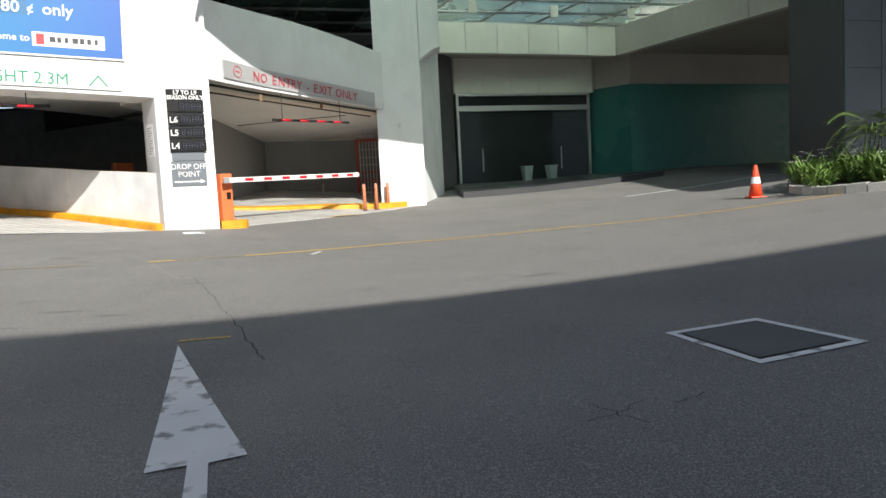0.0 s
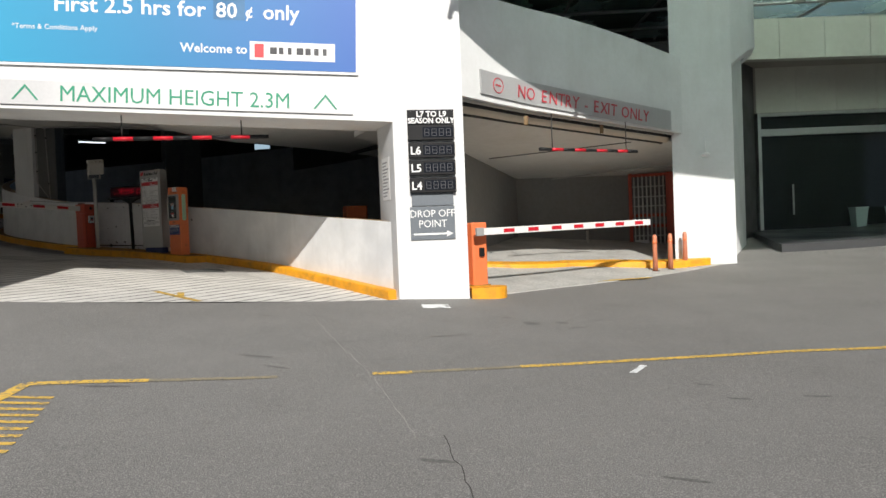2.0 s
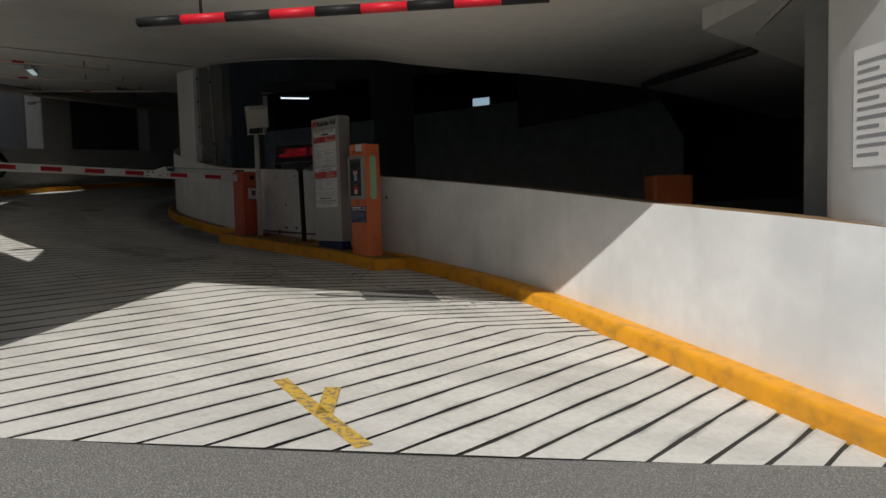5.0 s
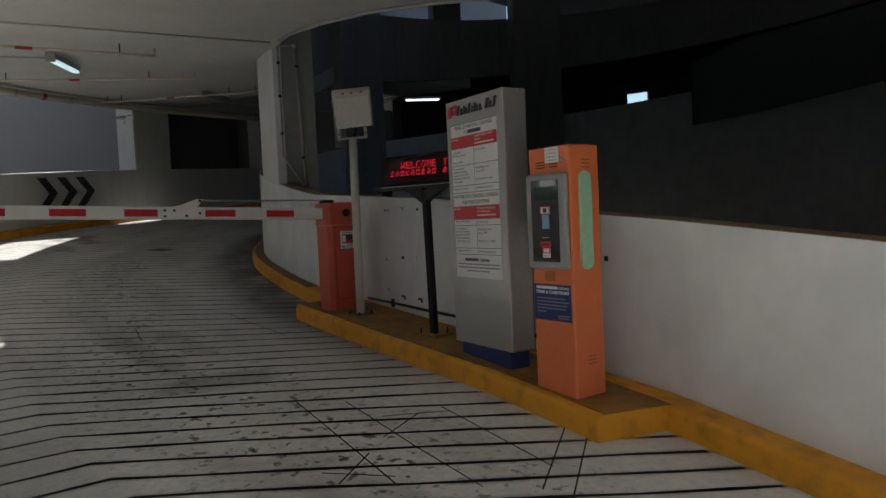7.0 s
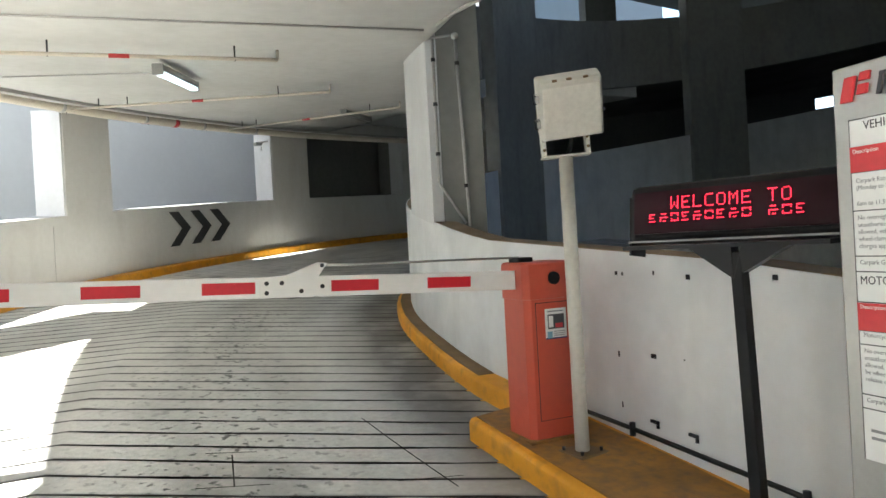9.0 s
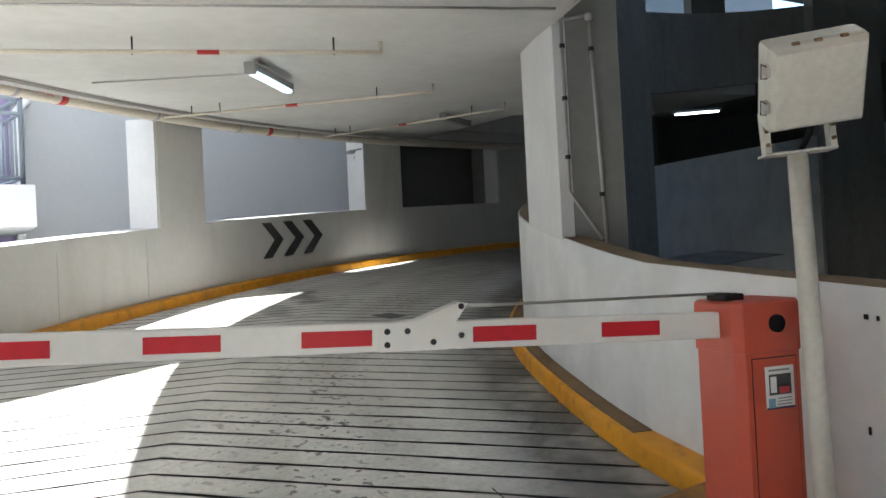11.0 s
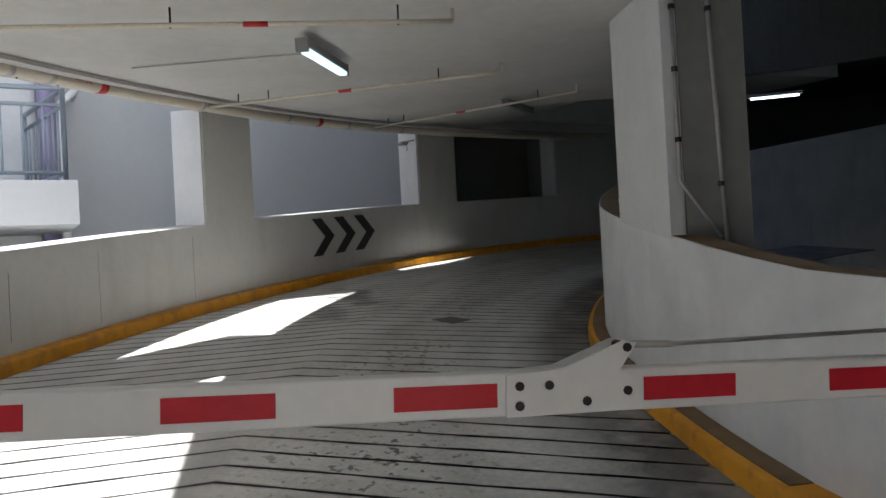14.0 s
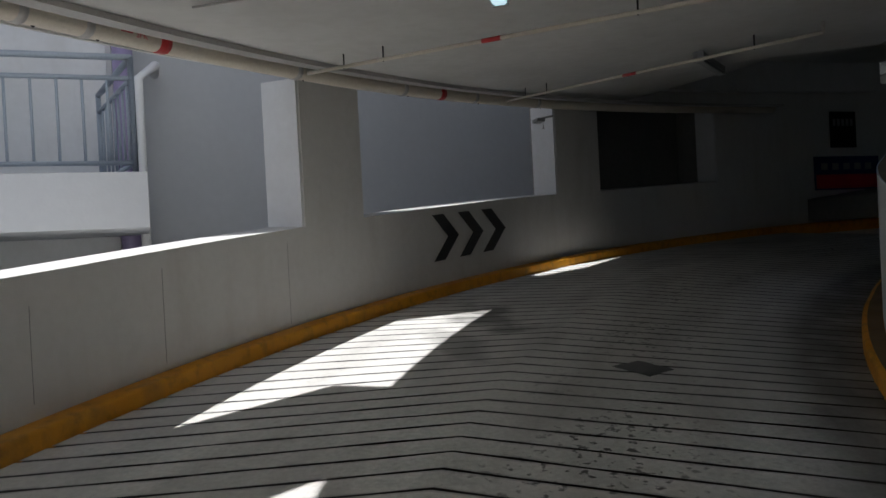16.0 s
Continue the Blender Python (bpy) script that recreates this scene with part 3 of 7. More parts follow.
def ramp_floor():
    verts, faces, rims, bverts, bfaces = [], [], [], [], []
    step = 0.24 / 14.55 * 180 / math.pi
    n = 124
    for g in range(n):
        a = 303.0 - g * step
        cuts = ((groove_line(a, 0.012, g), 1.0), (groove_line(a, 0.036, g), 0.0), (groove_line(a - step, -0.036, g + 1), 0.0), (groove_line(a - step, -0.012, g + 1), 1.0))
        f0, f1 = groove_line(a, 0.0, g), groove_line(a - step, 0.0, g + 1)
        for i in range(len(f0) - 1):
            for (l0, r0), (l1, r1) in zip(cuts, cuts[1:]):
                quad = [l0[i], l0[i + 1], l1[i + 1], l1[i]]
                p = clip(quad)
                if len(p) > 2:
                    k = len(verts)
                    verts += [(x, y, ramp_z(x, y)) for x, y in p]
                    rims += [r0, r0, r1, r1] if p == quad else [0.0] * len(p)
                    faces.append(tuple(range(k, k + len(p))))
            p = clip([f0[i], f0[i + 1], f1[i + 1], f1[i]])
            if len(p) > 2:
                k = len(bverts)
                bverts += [(x, y, ramp_z(x, y) - 0.014) for x, y in p]
                bfaces.append(tuple(range(k, k + len(p))))
    f = obj("ramp_floor", verts, faces, "concrete")
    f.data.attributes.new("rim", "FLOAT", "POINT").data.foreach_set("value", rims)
    tagged(f, "pale concrete ramp with anti-skid grooves and tyre stains", "ramp", kind="structure")
    obj("groove_bed", bverts, bfaces, "groove", f, "dark dirt in the grooves")


ramp_floor()

# ---- inner parapet and kerb ----
def parapet_base(x, y):
    return 0.1 if y > 22.0 else min(ramp_z(x, y), parapet_z(x, y) - 1.0) - 0.35


para = strip("wall_inner_parapet", INNER, offset(INNER, -0.2), parapet_base, parapet_z, "scuffed")
tagged(para, "white painted curved parapet with scuffs and stains", "wall", kind="structure")
kerb_path = INNER[:60]
bend = [i for i, p in enumerate(INNER) if p[0] < -13.4][0]
strip("parapet_top", offset(INNER, -0.012), offset(INNER, -0.19), lambda x, y: parapet_z(x, y) - 0.01, lambda x, y: parapet_z(x, y) + 0.004, "brown", para, "bare brown top of the parapet")
kerb = kerb_solid("kerb_inner", offset(kerb_path, 0.17), kerb_path, lambda x, y: ramp_z(x, y) - 0.1, lambda x, y: ramp_z(x, y) + 0.13, "yellow")
tagged(kerb, "yellow painted concrete kerb along the parapet", "kerb", kind="structure")
kt = kerb_path[bend:]
strip("kerb_top", offset(kt, 0.004), offset(kt, 0.125), lambda x, y: ramp_z(x, y) + 0.12, lambda x, y: ramp_z(x, y) + 0.135, "brown", kerb, "worn brown kerb top")

# island that carries the machines
ISLAND_FRONT = [(-10.37, 15.2), (-11.2, 15.37), (-11.85, 15.45), (-12.8, 15.61), (-14.0, 15.83)]
ISLAND_BACK = [(-10.2, 15.62), (-11.2, 15.84), (-11.85, 16.0), (-12.8, 16.22), (-14.03, 16.42)]


def island_z(x, y):
    return ramp_z(x, y) + 0.13


isl = kerb_solid("traffic_island", ISLAND_FRONT, ISLAND_BACK, lambda x, y: ramp_z(x, y) - 0.1, island_z, "yellow")
tagged(isl, "raised yellow painted concrete island, chipped at its corner", "kerb", kind="structure")
strip("island_top", offset(ISLAND_FRONT, -0.05), offset(ISLAND_BACK, 0.0), lambda x, y: island_z(x, y) - 0.01, lambda x, y: island_z(x, y) + 0.004, "ochre", isl, "worn ochre island top")

# ---- outer wall with its openings ----
def smooth_down(a):
    return 1 - min(max((a - 215.0) / 21.0, 0.0), 1.0)


def sill_z(x, y):
    a = math.degrees(math.atan2(y - COUT[1], x - COUT[0])) % 360
    return ramp_z(x, y) + 1.11 + 0.11 * smooth_down(a)


def head_z(x, y):
    a = math.degrees(math.atan2(y - COUT[1], x - COUT[0])) % 360
    return ramp_z(x, y) + 2.75 + 0.07 * smooth(243.0, 246.0, a)


def ring(name, a0, a1, zb, zt, mat, parent=None, label="", r0=ROUT, r1=ROUT + TOUT, c=COUT):
    return strip(name, arc(c, r0, a0, a1, 1.5), arc(c, r1, a0, a1, 1.5), zb, zt, mat, parent, label)


outer = ring("wall_outer", 264.0, 176.0, lambda x, y: ramp_z(x, y) - 0.6, sill_z, "cream")
tagged(outer, "cream painted curved outer ramp wall with fine cracks", "wall", kind="structure")
ring("lintel", 246.6, 176.0, head_z, lambda x, y: ceiling_z(x, y) + 0.5, "cream", outer, r1=ROUT + 0.03)
for a0, a1 in ((246.5, 241.3), (226.8, 223.6), (209.25, 205.5), (194.5, 176.0), (264.0, 258.6)):
    ring("pier", a0, a1, sill_z, head_z, "cream", outer)
for a in (246.5, 226.8, 209.25, 194.5):
    ring("reveal", a + 0.12, a - 0.02, lambda x, y: sill_z(x, y) + 0.004, lambda x, y: head_z(x, y) - 0.004, "white", outer, "white painted reveal", r0=ROUT + 0.01, r1=ROUT + TOUT - 0.01)
okerb = kerb_solid("kerb_outer", arc(COUT, ROUT - 0.17, 262.0, 180.0, 1.5), arc(COUT, ROUT + 0.01, 262.0, 180.0, 1.5), lambda x, y: ramp_z(x, y) - 0.1, lambda x, y: ramp_z(x, y) + 0.14, "yellow")
tagged(okerb, "yellow painted concrete kerb along the outer wall", "kerb", kind="structure")

# ---- ceiling over the ramp and the lanes ----
inner_edge = arc(CIN, RIN + 0.12, 176.0, 200.0, 4) + arc(CIN, RIN - 0.1, 205.0, 217.0, 3) + arc(CIN, RIN - 0.3, 222.0, 240.0, 4.5) + arc(CIN, RIN - 0.05, 244.0, 250.0, 2) + [(-14.9, 16.55), (-14.2, 16.45), (-13.4, 16.45), (-12.6, 16.65), (-11.7, 16.75), (-10.9, 16.4), (-10.3, 16.25), (-9.75, 16.75), (-9.3, 17.45), (-8.9, 18.3), (-8.6, 19.4), (-8.35, 20.9), (-8.2, 22.9), (-8.0, 26.5)]
def slab_edge(a):
    """The slab stops short of the wall over the first opening."""
    r = ROUT + 0.06 - min(max((a - 245.0) * 0.043, 0.0), 0.6) * (1 - smooth(260.5, 262.0, a))
    return (COUT[0] + r * math.cos(radians(a)), COUT[1] + r * math.sin(radians(a)))


outer_edge = [slab_edge(a) for a in (176.0, 181.0, 186.0, 191.0, 196.0, 201.0, 206.0, 211.0, 216.0, 221.0, 226.0, 231.0, 236.0, 240.0, 243.0, 245.0, 246.4, 247.3, 248.2, 252.0, 256.0, 260.5, 262.0)] + [(-10.9, 9.6), (-9.9, 10.75), (-8.5, 11.45), (-7.0, 12.2), (-5.6, 12.9), (-5.1, 13.3), (-6.0, 14.6), (-6.45, 15.6), (-6.1, 17.0), (-5.7, 18.5), (-5.1, 20.8), (-5.0, 22.5)]


def even(pts, n):
    d = [0.0]
    for p, q in zip(pts, pts[1:]):
        d.append(d[-1] + math.hypot(q[0] - p[0], q[1] - p[1]))
    out = []
    for i in range(n):
        s, j = d[-1] * i / (n - 1), 0
        while j < len(d) - 2 and d[j + 1] < s:
            j += 1
        t = (s - d[j]) / max(1e-9, d[j + 1] - d[j])
        out.append((pts[j][0] + (pts[j + 1][0] - pts[j][0]) * t, pts[j][1] + (pts[j + 1][1] - pts[j][1]) * t))
    return out


def spliced(pts, marks, counts):
    """Points spread evenly within each stretch of a row."""
    out = []
    for (a, b), n in zip(zip(marks, marks[1:]), counts):
        seg = even(pts[a : b + 1], n)
        out += seg if not out else seg[1:]
    return out


ia = spliced(inner_edge, [0, 20, len(inner_edge) - 1], [24, 20])
oa = spliced(outer_edge, [0, 17, len(outer_edge) - 1], [24, 20])


def slab_z(x, y):
    """The slab's underside; past the bend it climbs with the spiral."""
    return ceiling_z(x, y) + 0.95 * smooth(20.5, 24.0, y) * smooth(-15.0, -18.0, x) - 0.3 * smooth(-12.4, -9.9, x) * smooth(13.0, 15.6, y)


ceil = strip("ceiling", ia, oa, slab_z, lambda x, y: slab_z(x, y) + 0.35, "ceiling")
tagged(ceil, "pale painted concrete slab over the ramp", "ceiling", kind="structure")

pb = tube("ceiling_pipe", [(-8.38, 18.55, slab_z(-8.38, 18.55) - 0.04), (-7.4, 17.2, slab_z(-7.4, 17.2) - 0.04), (-6.46, 15.92, slab_z(-6.46, 15.92) - 0.04)], 0.04, "darkmetal")
tagged(pb, "dark pipe under the slab beside the entrance", "pipe", kind="structure")

# ---- the entrance front ----
FU, FN = Vector((0.895, 0.446, 0)), Vector((0.446, -0.895, 0))
FO = Vector((-5.13, 12.97, 0))


def front(u, z, d=0.0):
    """A place on the entrance front: u along it, z up, d out of it."""
    return FO + FU * u + Vector((0, 0, z)) + FN * d


def front_block(name, u0, u1, d0, d1, zb, zt, mat, parent=None, label=""):
    us = [u0 + (u1 - u0) * i / 4 for i in range(5)]
    near = [tuple(front(u, 0, d0)[:2]) for u in us]
    far = [tuple(front(u, 0, d1)[:2]) for u in us]

    def uz(fn):
        return lambda x, y: fn((Vector((x, y, 0)) - FO).dot(FU))
    return strip(name, near, far, uz(zb), uz(zt), mat, parent, label)


wall = front_block("wall_front", -7.4, 0.0, 0.0, -0.9, lambda u: 3.45 - 0.05 * u, lambda u: 5.5 - 0.03 * u, "white")
tagged(wall, "white painted car park front over the entrance", "wall", kind="structure")
# added behind the front's top edge to block sun from the core
wu = front_block("wall_front_upper", -7.4, 0.98, -0.5, -0.9, lambda u: 5.4 - 0.03 * u, lambda u: 9.8, "white")
tagged(wu, "added wall above the banner that keeps sunbeams out of the core", "wall", kind="structure")
col = front_block("wall_column_entrance", 0.0, 0.98, 0.0, -0.6, lambda u: 0.5, lambda u: 5.5, "white")
tagged(col, "broad white painted column between entrance and exit", "column", kind="structure")
JAMB = [tuple(front(0.0, 0, -0.004)[:2]), tuple(front(-0.17, 0, -0.7)[:2]), tuple(front(-0.14, 0, -0.86)[:2])]
strip("jamb", JAMB, [tuple(front(0.3, 0, -0.02)[:2]), tuple(front(0.3, 0, -0.7)[:2]), tuple(front(0.3, 0, -0.86)[:2])], 0.9, 4.0, "white", col, "splayed white side of the entrance opening")
LOW = [(-11.75, 9.52), (-10.6, 9.75), (-9.42, 10.08)]
lp = strip("wall_low_end", LOW, offset(LOW, -0.3), lambda x, y: ramp_z(x, y) - 0.4, lambda x, y: ramp_z(x, y) + 0.62, "white")
tagged(lp, "low white painted parapet at the side of the entrance", "wall", kind="structure")
pr = front_block("wall_left_pier", -7.7, -5.3, 0.63, 0.32, lambda u: 0.9, lambda u: 5.5, "white")
tagged(pr, "white painted pier at the side of the entrance", "column", kind="structure")
strip("kerb_foot", offset(LOW, 0.16), offset(LOW, -0.02), lambda x, y: ramp_z(x, y) - 0.1, lambda x, y: ramp_z(x, y) + 0.14, "yellow", lp, "yellow painted kerb at its foot")

# ---- the exit: curved band, column, lane ----
BAND = [(-4.32, 13.62), (-3.98, 14.3), (-3.62, 14.9), (-3.15, 15.5), (-2.62, 16.17), (-2.05, 16.88), (-1.4, 17.68), (-1.3, 17.86)]


def band_t(x, y):
    return min(max((x + 4.32) / 2.92, 0.0), 1.0)


band = strip("wall_exit_band", BAND, offset(BAND, 0.3), lambda x, y: 3.84 - 0.24 * band_t(x, y), lambda x, y: 5.36 - 0.36 * band_t(x, y) + 0.5 * band_t(x, y) * (1 - band_t(x, y)), "white")
tagged(band, "white painted curved beam over the exit lane", "wall", kind="structure")
COLB = [(-1.49, 17.8), (-0.93, 18.155), (-0.37, 18.51)]
colb = strip("wall_column_exit", COLB, [(-1.3, 18.7), (-0.85, 19.1), (-0.5, 19.2)], 0.6, 9.5, "white")
tagged(colb, "white painted column beside the exit lane", "column", kind="structure")
side = strip("wall_side", [(-0.46, 19.0), (-0.2, 20.2), (0.14, 22.05)], [(-1.0, 19.2), (-0.7, 20.5), (-0.3, 22.4)], 0.7, 9.5, "white")
tagged(side, "white painted side wall beside the lobby", "wall", kind="structure")
pil = strip("wall_lobby_pillar", [(0.12, 22.95), (0.62, 24.2)], [(-0.4, 23.1), (0.1, 24.4)], 1.0, 6.2, "darkstone")
tagged(pil, "dark stone pillar beside the lobby door", "column", kind="structure")
XFLOOR = [(-4.2, 13.5), (-3.3, 14.7), (-2.3, 15.9), (-1.3, 17.2), (-0.6, 18.4)]
xf = strip("exit_floor", XFLOOR, [(-8.5, 20.5), (-7.5, 22.5), (-5.0, 25.0), (-3.0, 25.5), (-1.0, 24.5)], 0.4, lambda x, y: road_z(x, y) + 0.015, "exitconcrete")
tagged(xf, "pale concrete exit lane floor", "floor", kind="structure")
XWALL = resample([(-5.62, 14.1), (-5.05, 20.6), (-2.6, 21.4), (-0.1, 21.95)], 0.6)
xw = strip("wall_exit_back", XWALL, offset(XWALL, 0.2), 0.6, 4.0, "exitwall")
tagged(xw, "grey painted wall round the exit lane", "wall", kind="structure")


def exit_ceiling_z(x, y):
    return 3.15 + 0.0263 * (x + 5.0) - 0.094 * (y - 20.6)


xc = strip("ceiling_exit", [(-4.75, 13.5)] + offset(BAND, 0.28) + [(-0.9, 19.3)], [(-6.7, 15.1), (-6.4, 16.0), (-6.0, 17.3), (-5.6, 18.7), (-5.2, 20.2), (-4.9, 20.8), (-4.0, 21.1), (-2.8, 21.5), (-1.5, 21.8), (-0.1, 22.1)], exit_ceiling_z, lambda x, y: exit_ceiling_z(x, y) + 0.3, "ceiling")
tagged(xc, "pale painted concrete slab over the exit lane", "ceiling", kind="structure")
XKERB = [(-4.8, 15.85), (-4.2, 16.12), (-3.65, 16.42), (-3.28, 16.77), (-2.6, 17.12), (-1.85, 17.3), (-1.45, 17.45), (-0.86, 18.1)]
xk = kerb_solid("kerb_exit", XKERB, [(x - 0.13, y + 0.3) for x, y in XKERB], lambda x, y: 0.7, lambda x, y: road_z(x, y) + 0.15, "yellow")
tagged(xk, "yellow painted kerb in the exit lane", "kerb", kind="structure")

# ---- storey above the exit ----
up = strip("upper_soffit", [(-4.6, 14.2), (-3.2, 15.6), (-1.6, 18.0), (-0.2, 21.0)], [(-12, 22), (-10, 26), (-6, 29), (-1, 29)], 8.2, 8.5, "darkmetal")
tagged(up, "dark slatted underside of the storey above", "ceiling", kind="structure")
sl = []
for i in range(26):
    t = i / 25
    sl.append(((-4.4 + 3.9 * t, 14.3 + 6.0 * t), (-12 + 11 * t, 22 + 7 * t)))
bm = bmesh.new()
for (ax, ay), (bx, by) in sl:
    add_tube(bm, [(ax, ay, 8.1), (bx, by, 8.1)], 0.05, 5)
part("slat", bm, "galv", up, "thin metal slats")
roof1 = strip("upper_slab", [(-4.45, 14.2), (-3.2, 15.7), (-1.6, 18.0), (-0.2, 21.0)], [(-9.5, 19.5), (-8.4, 22.0), (-6, 26), (-1, 29)], lambda x, y: ceiling_z(x, y) + 0.36, lambda x, y: ceiling_z(x, y) + 0.6, "grey")
tagged(roof1, "grey concrete slab of the storey above", "slab", kind="structure")
curl = strip("wall_upper_curve", [(-0.35, 18.95), (0.0, 19.3), (0.2, 19.9), (0.2, 20.6)], [(-0.5, 19.1), (-0.2, 19.45), (0.0, 19.95), (0.0, 20.6)], lambda x, y: 5.0 + 0.9 * (x + 0.35), 9.5, "white")
tagged(curl, "white painted curved parapet end above the side wall", "wall", kind="structure")

# ---- the spiral's core, other storeys ----
def spiral(x, y):
    a = math.degrees(math.atan2(y - CIN[1], x - CIN[0]))
    a = a % 360 if a % 360 > 20 else a % 360 + 360
    return 3.13 + 0.0310 * (250.3 - a)


for i, lift in enumerate((1.6, 6.6)):
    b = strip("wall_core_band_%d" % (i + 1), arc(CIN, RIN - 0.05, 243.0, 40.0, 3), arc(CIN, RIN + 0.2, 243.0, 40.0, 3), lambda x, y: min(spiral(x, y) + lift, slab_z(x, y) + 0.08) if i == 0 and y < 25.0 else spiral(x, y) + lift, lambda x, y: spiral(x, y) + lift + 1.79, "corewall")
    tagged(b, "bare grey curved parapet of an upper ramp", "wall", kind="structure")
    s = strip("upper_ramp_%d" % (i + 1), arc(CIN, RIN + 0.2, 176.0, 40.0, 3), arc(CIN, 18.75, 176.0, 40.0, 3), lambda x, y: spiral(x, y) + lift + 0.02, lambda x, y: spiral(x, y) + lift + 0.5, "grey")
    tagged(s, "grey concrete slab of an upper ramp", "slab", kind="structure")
s = strip("far_ramp", arc(CIN, RIN + 0.2, 186.0, 40.0, 3), arc(CIN, 18.6, 186.0, 40.0, 3), lambda x, y: spiral(x, y) - 1.6, lambda x, y: spiral(x, y) - 1.12, "grey")
tagged(s, "grey concrete slab of the ramp beyond the bend", "slab", kind="structure")
for i, (a0, a1, zb, zt) in enumerate(((175.0, 136.2, -9.0, 1.75), (136.2, 133.2, -9.0, 0.78), (136.2, 133.2, 1.22, 1.75), (133.2, 52.0, -9.0, 1.75), (175.0, 52.0, 1.76, 3.2))):
    fw = strip("wall_far_%d" % (i + 1), arc(CIN, 18.6, a0, a1, 3), arc(CIN, 18.9, a0, a1, 3), (lambda x, y: 0.0) if zb < -5 else (lambda x, y: spiral(x, y) + zb), lambda x, y: spiral(x, y) + zt, "grey")
    tagged(fw, "bare grey outer wall on the far side of the spiral", "wall", kind="structure")
for a0, a1 in ((164.0, 160.0), (149.0, 146.0)):
    fc = strip("far_column", arc(CIN, 18.5, a0, a1, 2), arc(CIN, 19.0, a0, a1, 2), lambda x, y: spiral(x, y) + 3.2, lambda x, y: spiral(x, y) + 7.5, "grey")
    tagged(fc, "grey concrete column of an upper storey", "column", group="core columns", kind="structure")
NR = [(-31.5, 30.0), (-33.2, 34.0), (-34.5, 38.0), (-34.0, 43.0)]
nr = strip("wall_neighbour_rear", NR, offset(NR, 0.4), -1.0, 22.0, "lightgrey")
tagged(nr, "pale blue-grey wall of the building behind the spiral", "wall", kind="structure")
XR = arc(CIN, RIN - 0.4, 135.0, 74.0, 3)
xr = strip("wall_exit_ramp", XR, arc(CIN, RIN - 0.6, 135.0, 74.0, 3), lambda x, y: spiral(x, y) - 1.22 + 0.012 * (x + 20.0), lambda x, y: spiral(x, y) + 0.9 + 0.5 * smooth(-20.2, -18.0, x), "grey")
tagged(xr, "bare grey parapet of the descending ramp", "wall", kind="structure")
# closing wall, added so that no sky shines in from the east
ew = strip("wall_core_east", [(-0.4, 43.0), (-0.3, 33.0), (0.1, 24.6)], [(0.0, 43.0), (0.1, 33.0), (0.5, 24.6)], 0.0, 12.0, "grey")
tagged(ew, "added grey wall that stops light on the east of the core", "wall", kind="structure")
for a0, a1 in ((159.1, 168.5), (198.6, 209.0)):
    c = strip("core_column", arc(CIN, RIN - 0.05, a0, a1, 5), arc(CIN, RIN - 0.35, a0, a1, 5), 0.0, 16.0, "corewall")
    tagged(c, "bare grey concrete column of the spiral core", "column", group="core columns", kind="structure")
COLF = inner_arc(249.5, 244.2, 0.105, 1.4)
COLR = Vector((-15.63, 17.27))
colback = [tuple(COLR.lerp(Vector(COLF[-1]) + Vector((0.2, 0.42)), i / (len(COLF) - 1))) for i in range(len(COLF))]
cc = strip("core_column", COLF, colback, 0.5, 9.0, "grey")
tagged(cc, "grey concrete column on the parapet, its road side white", "column", group="core columns", kind="structure")
strip("white_face", inner_arc(249.5, 244.2, -0.002, 1.4), inner_arc(249.5, 244.2, 0.1, 1.4), lambda x, y: parapet_z(x, y) - 0.02, lambda x, y: ceiling_z(x, y) + 0.1, "white", cc, "white painted road side of the column")
cf = obj("core_ground", [(-24, 15, 0.2), (0.3, 15, 0.2), (0.3, 46, 0.2), (-24, 46, 0.2)], [(0, 1, 2, 3)], "grey")
tagged(cf, "dark concrete bottom of the spiral core", "floor", kind="structure")

# ---- lobby ----
LX = Vector((4.75, 1.5, 0)).normalized()
LM = on_face(Vector((0.7, 24.3, 1.55)), LX)


def lobby_block(name, u0, v0, u1, v1, d0, d1, mat, parent=None, label="", bevel=0.0):
    bm = bmesh.new()
    add_box(bm, (u0, v0, d0), (u1, v1, d1), bevel)
    bmesh.ops.transform(bm, matrix=LM, verts=bm.verts)
    return part(name, bm, mat, parent, label)


lw = lobby_block("wall_lobby", -0.6, 3.2, 5.35, 5.4, -0.3, 0.0, "tan")
tagged(lw, "beige rendered wall over the lobby door", "wall", kind="structure")
for i in range(5):
    lobby_block("cladding_panel", -0.02 + 1.06 * i, 3.22, 1.03 + 1.06 * i, 4.9, 0.0, 0.02, "panel", lw)
ld = lobby_block("door_1", 0.08, 0.08, 5.08, 2.6, -0.1, -0.06, "doorglass")
tagged(ld, "dark sliding glass lobby doors, closed", "door", kind="structure")
lobby_block("transom_glass", 0.08, 2.78, 5.08, 3.14, -0.1, -0.06, "doorglass", ld)
for u0, v0, u1, v1 in ((0.0, 0.0, 0.09, 3.2), (5.06, 0.0, 5.16, 3.2), (0.09, 2.6, 5.06, 2.78), (0.09, 3.12, 5.06, 3.2)):
    lobby_block("door_frame", u0, v0, u1, v1, -0.16, 0.03, "steel", ld, "brushed steel door frame", 0.006)
STEP = [(0.68, 20.4), (2.7, 21.1), (4.8, 21.75), (7.2, 22.5)]
ls = strip("lobby_step", STEP, [(0.4, 24.6), (2.4, 25.3), (5.5, 26.3), (7.0, 24.2)], 0.9, lambda x, y: max(1.5, road_z(x, y) + 0.1) if y > 24.0 else road_z(x, y) + 0.17, "darkstone")
tagged(ls, "low dark granite step in front of the lobby", "step", kind="structure")
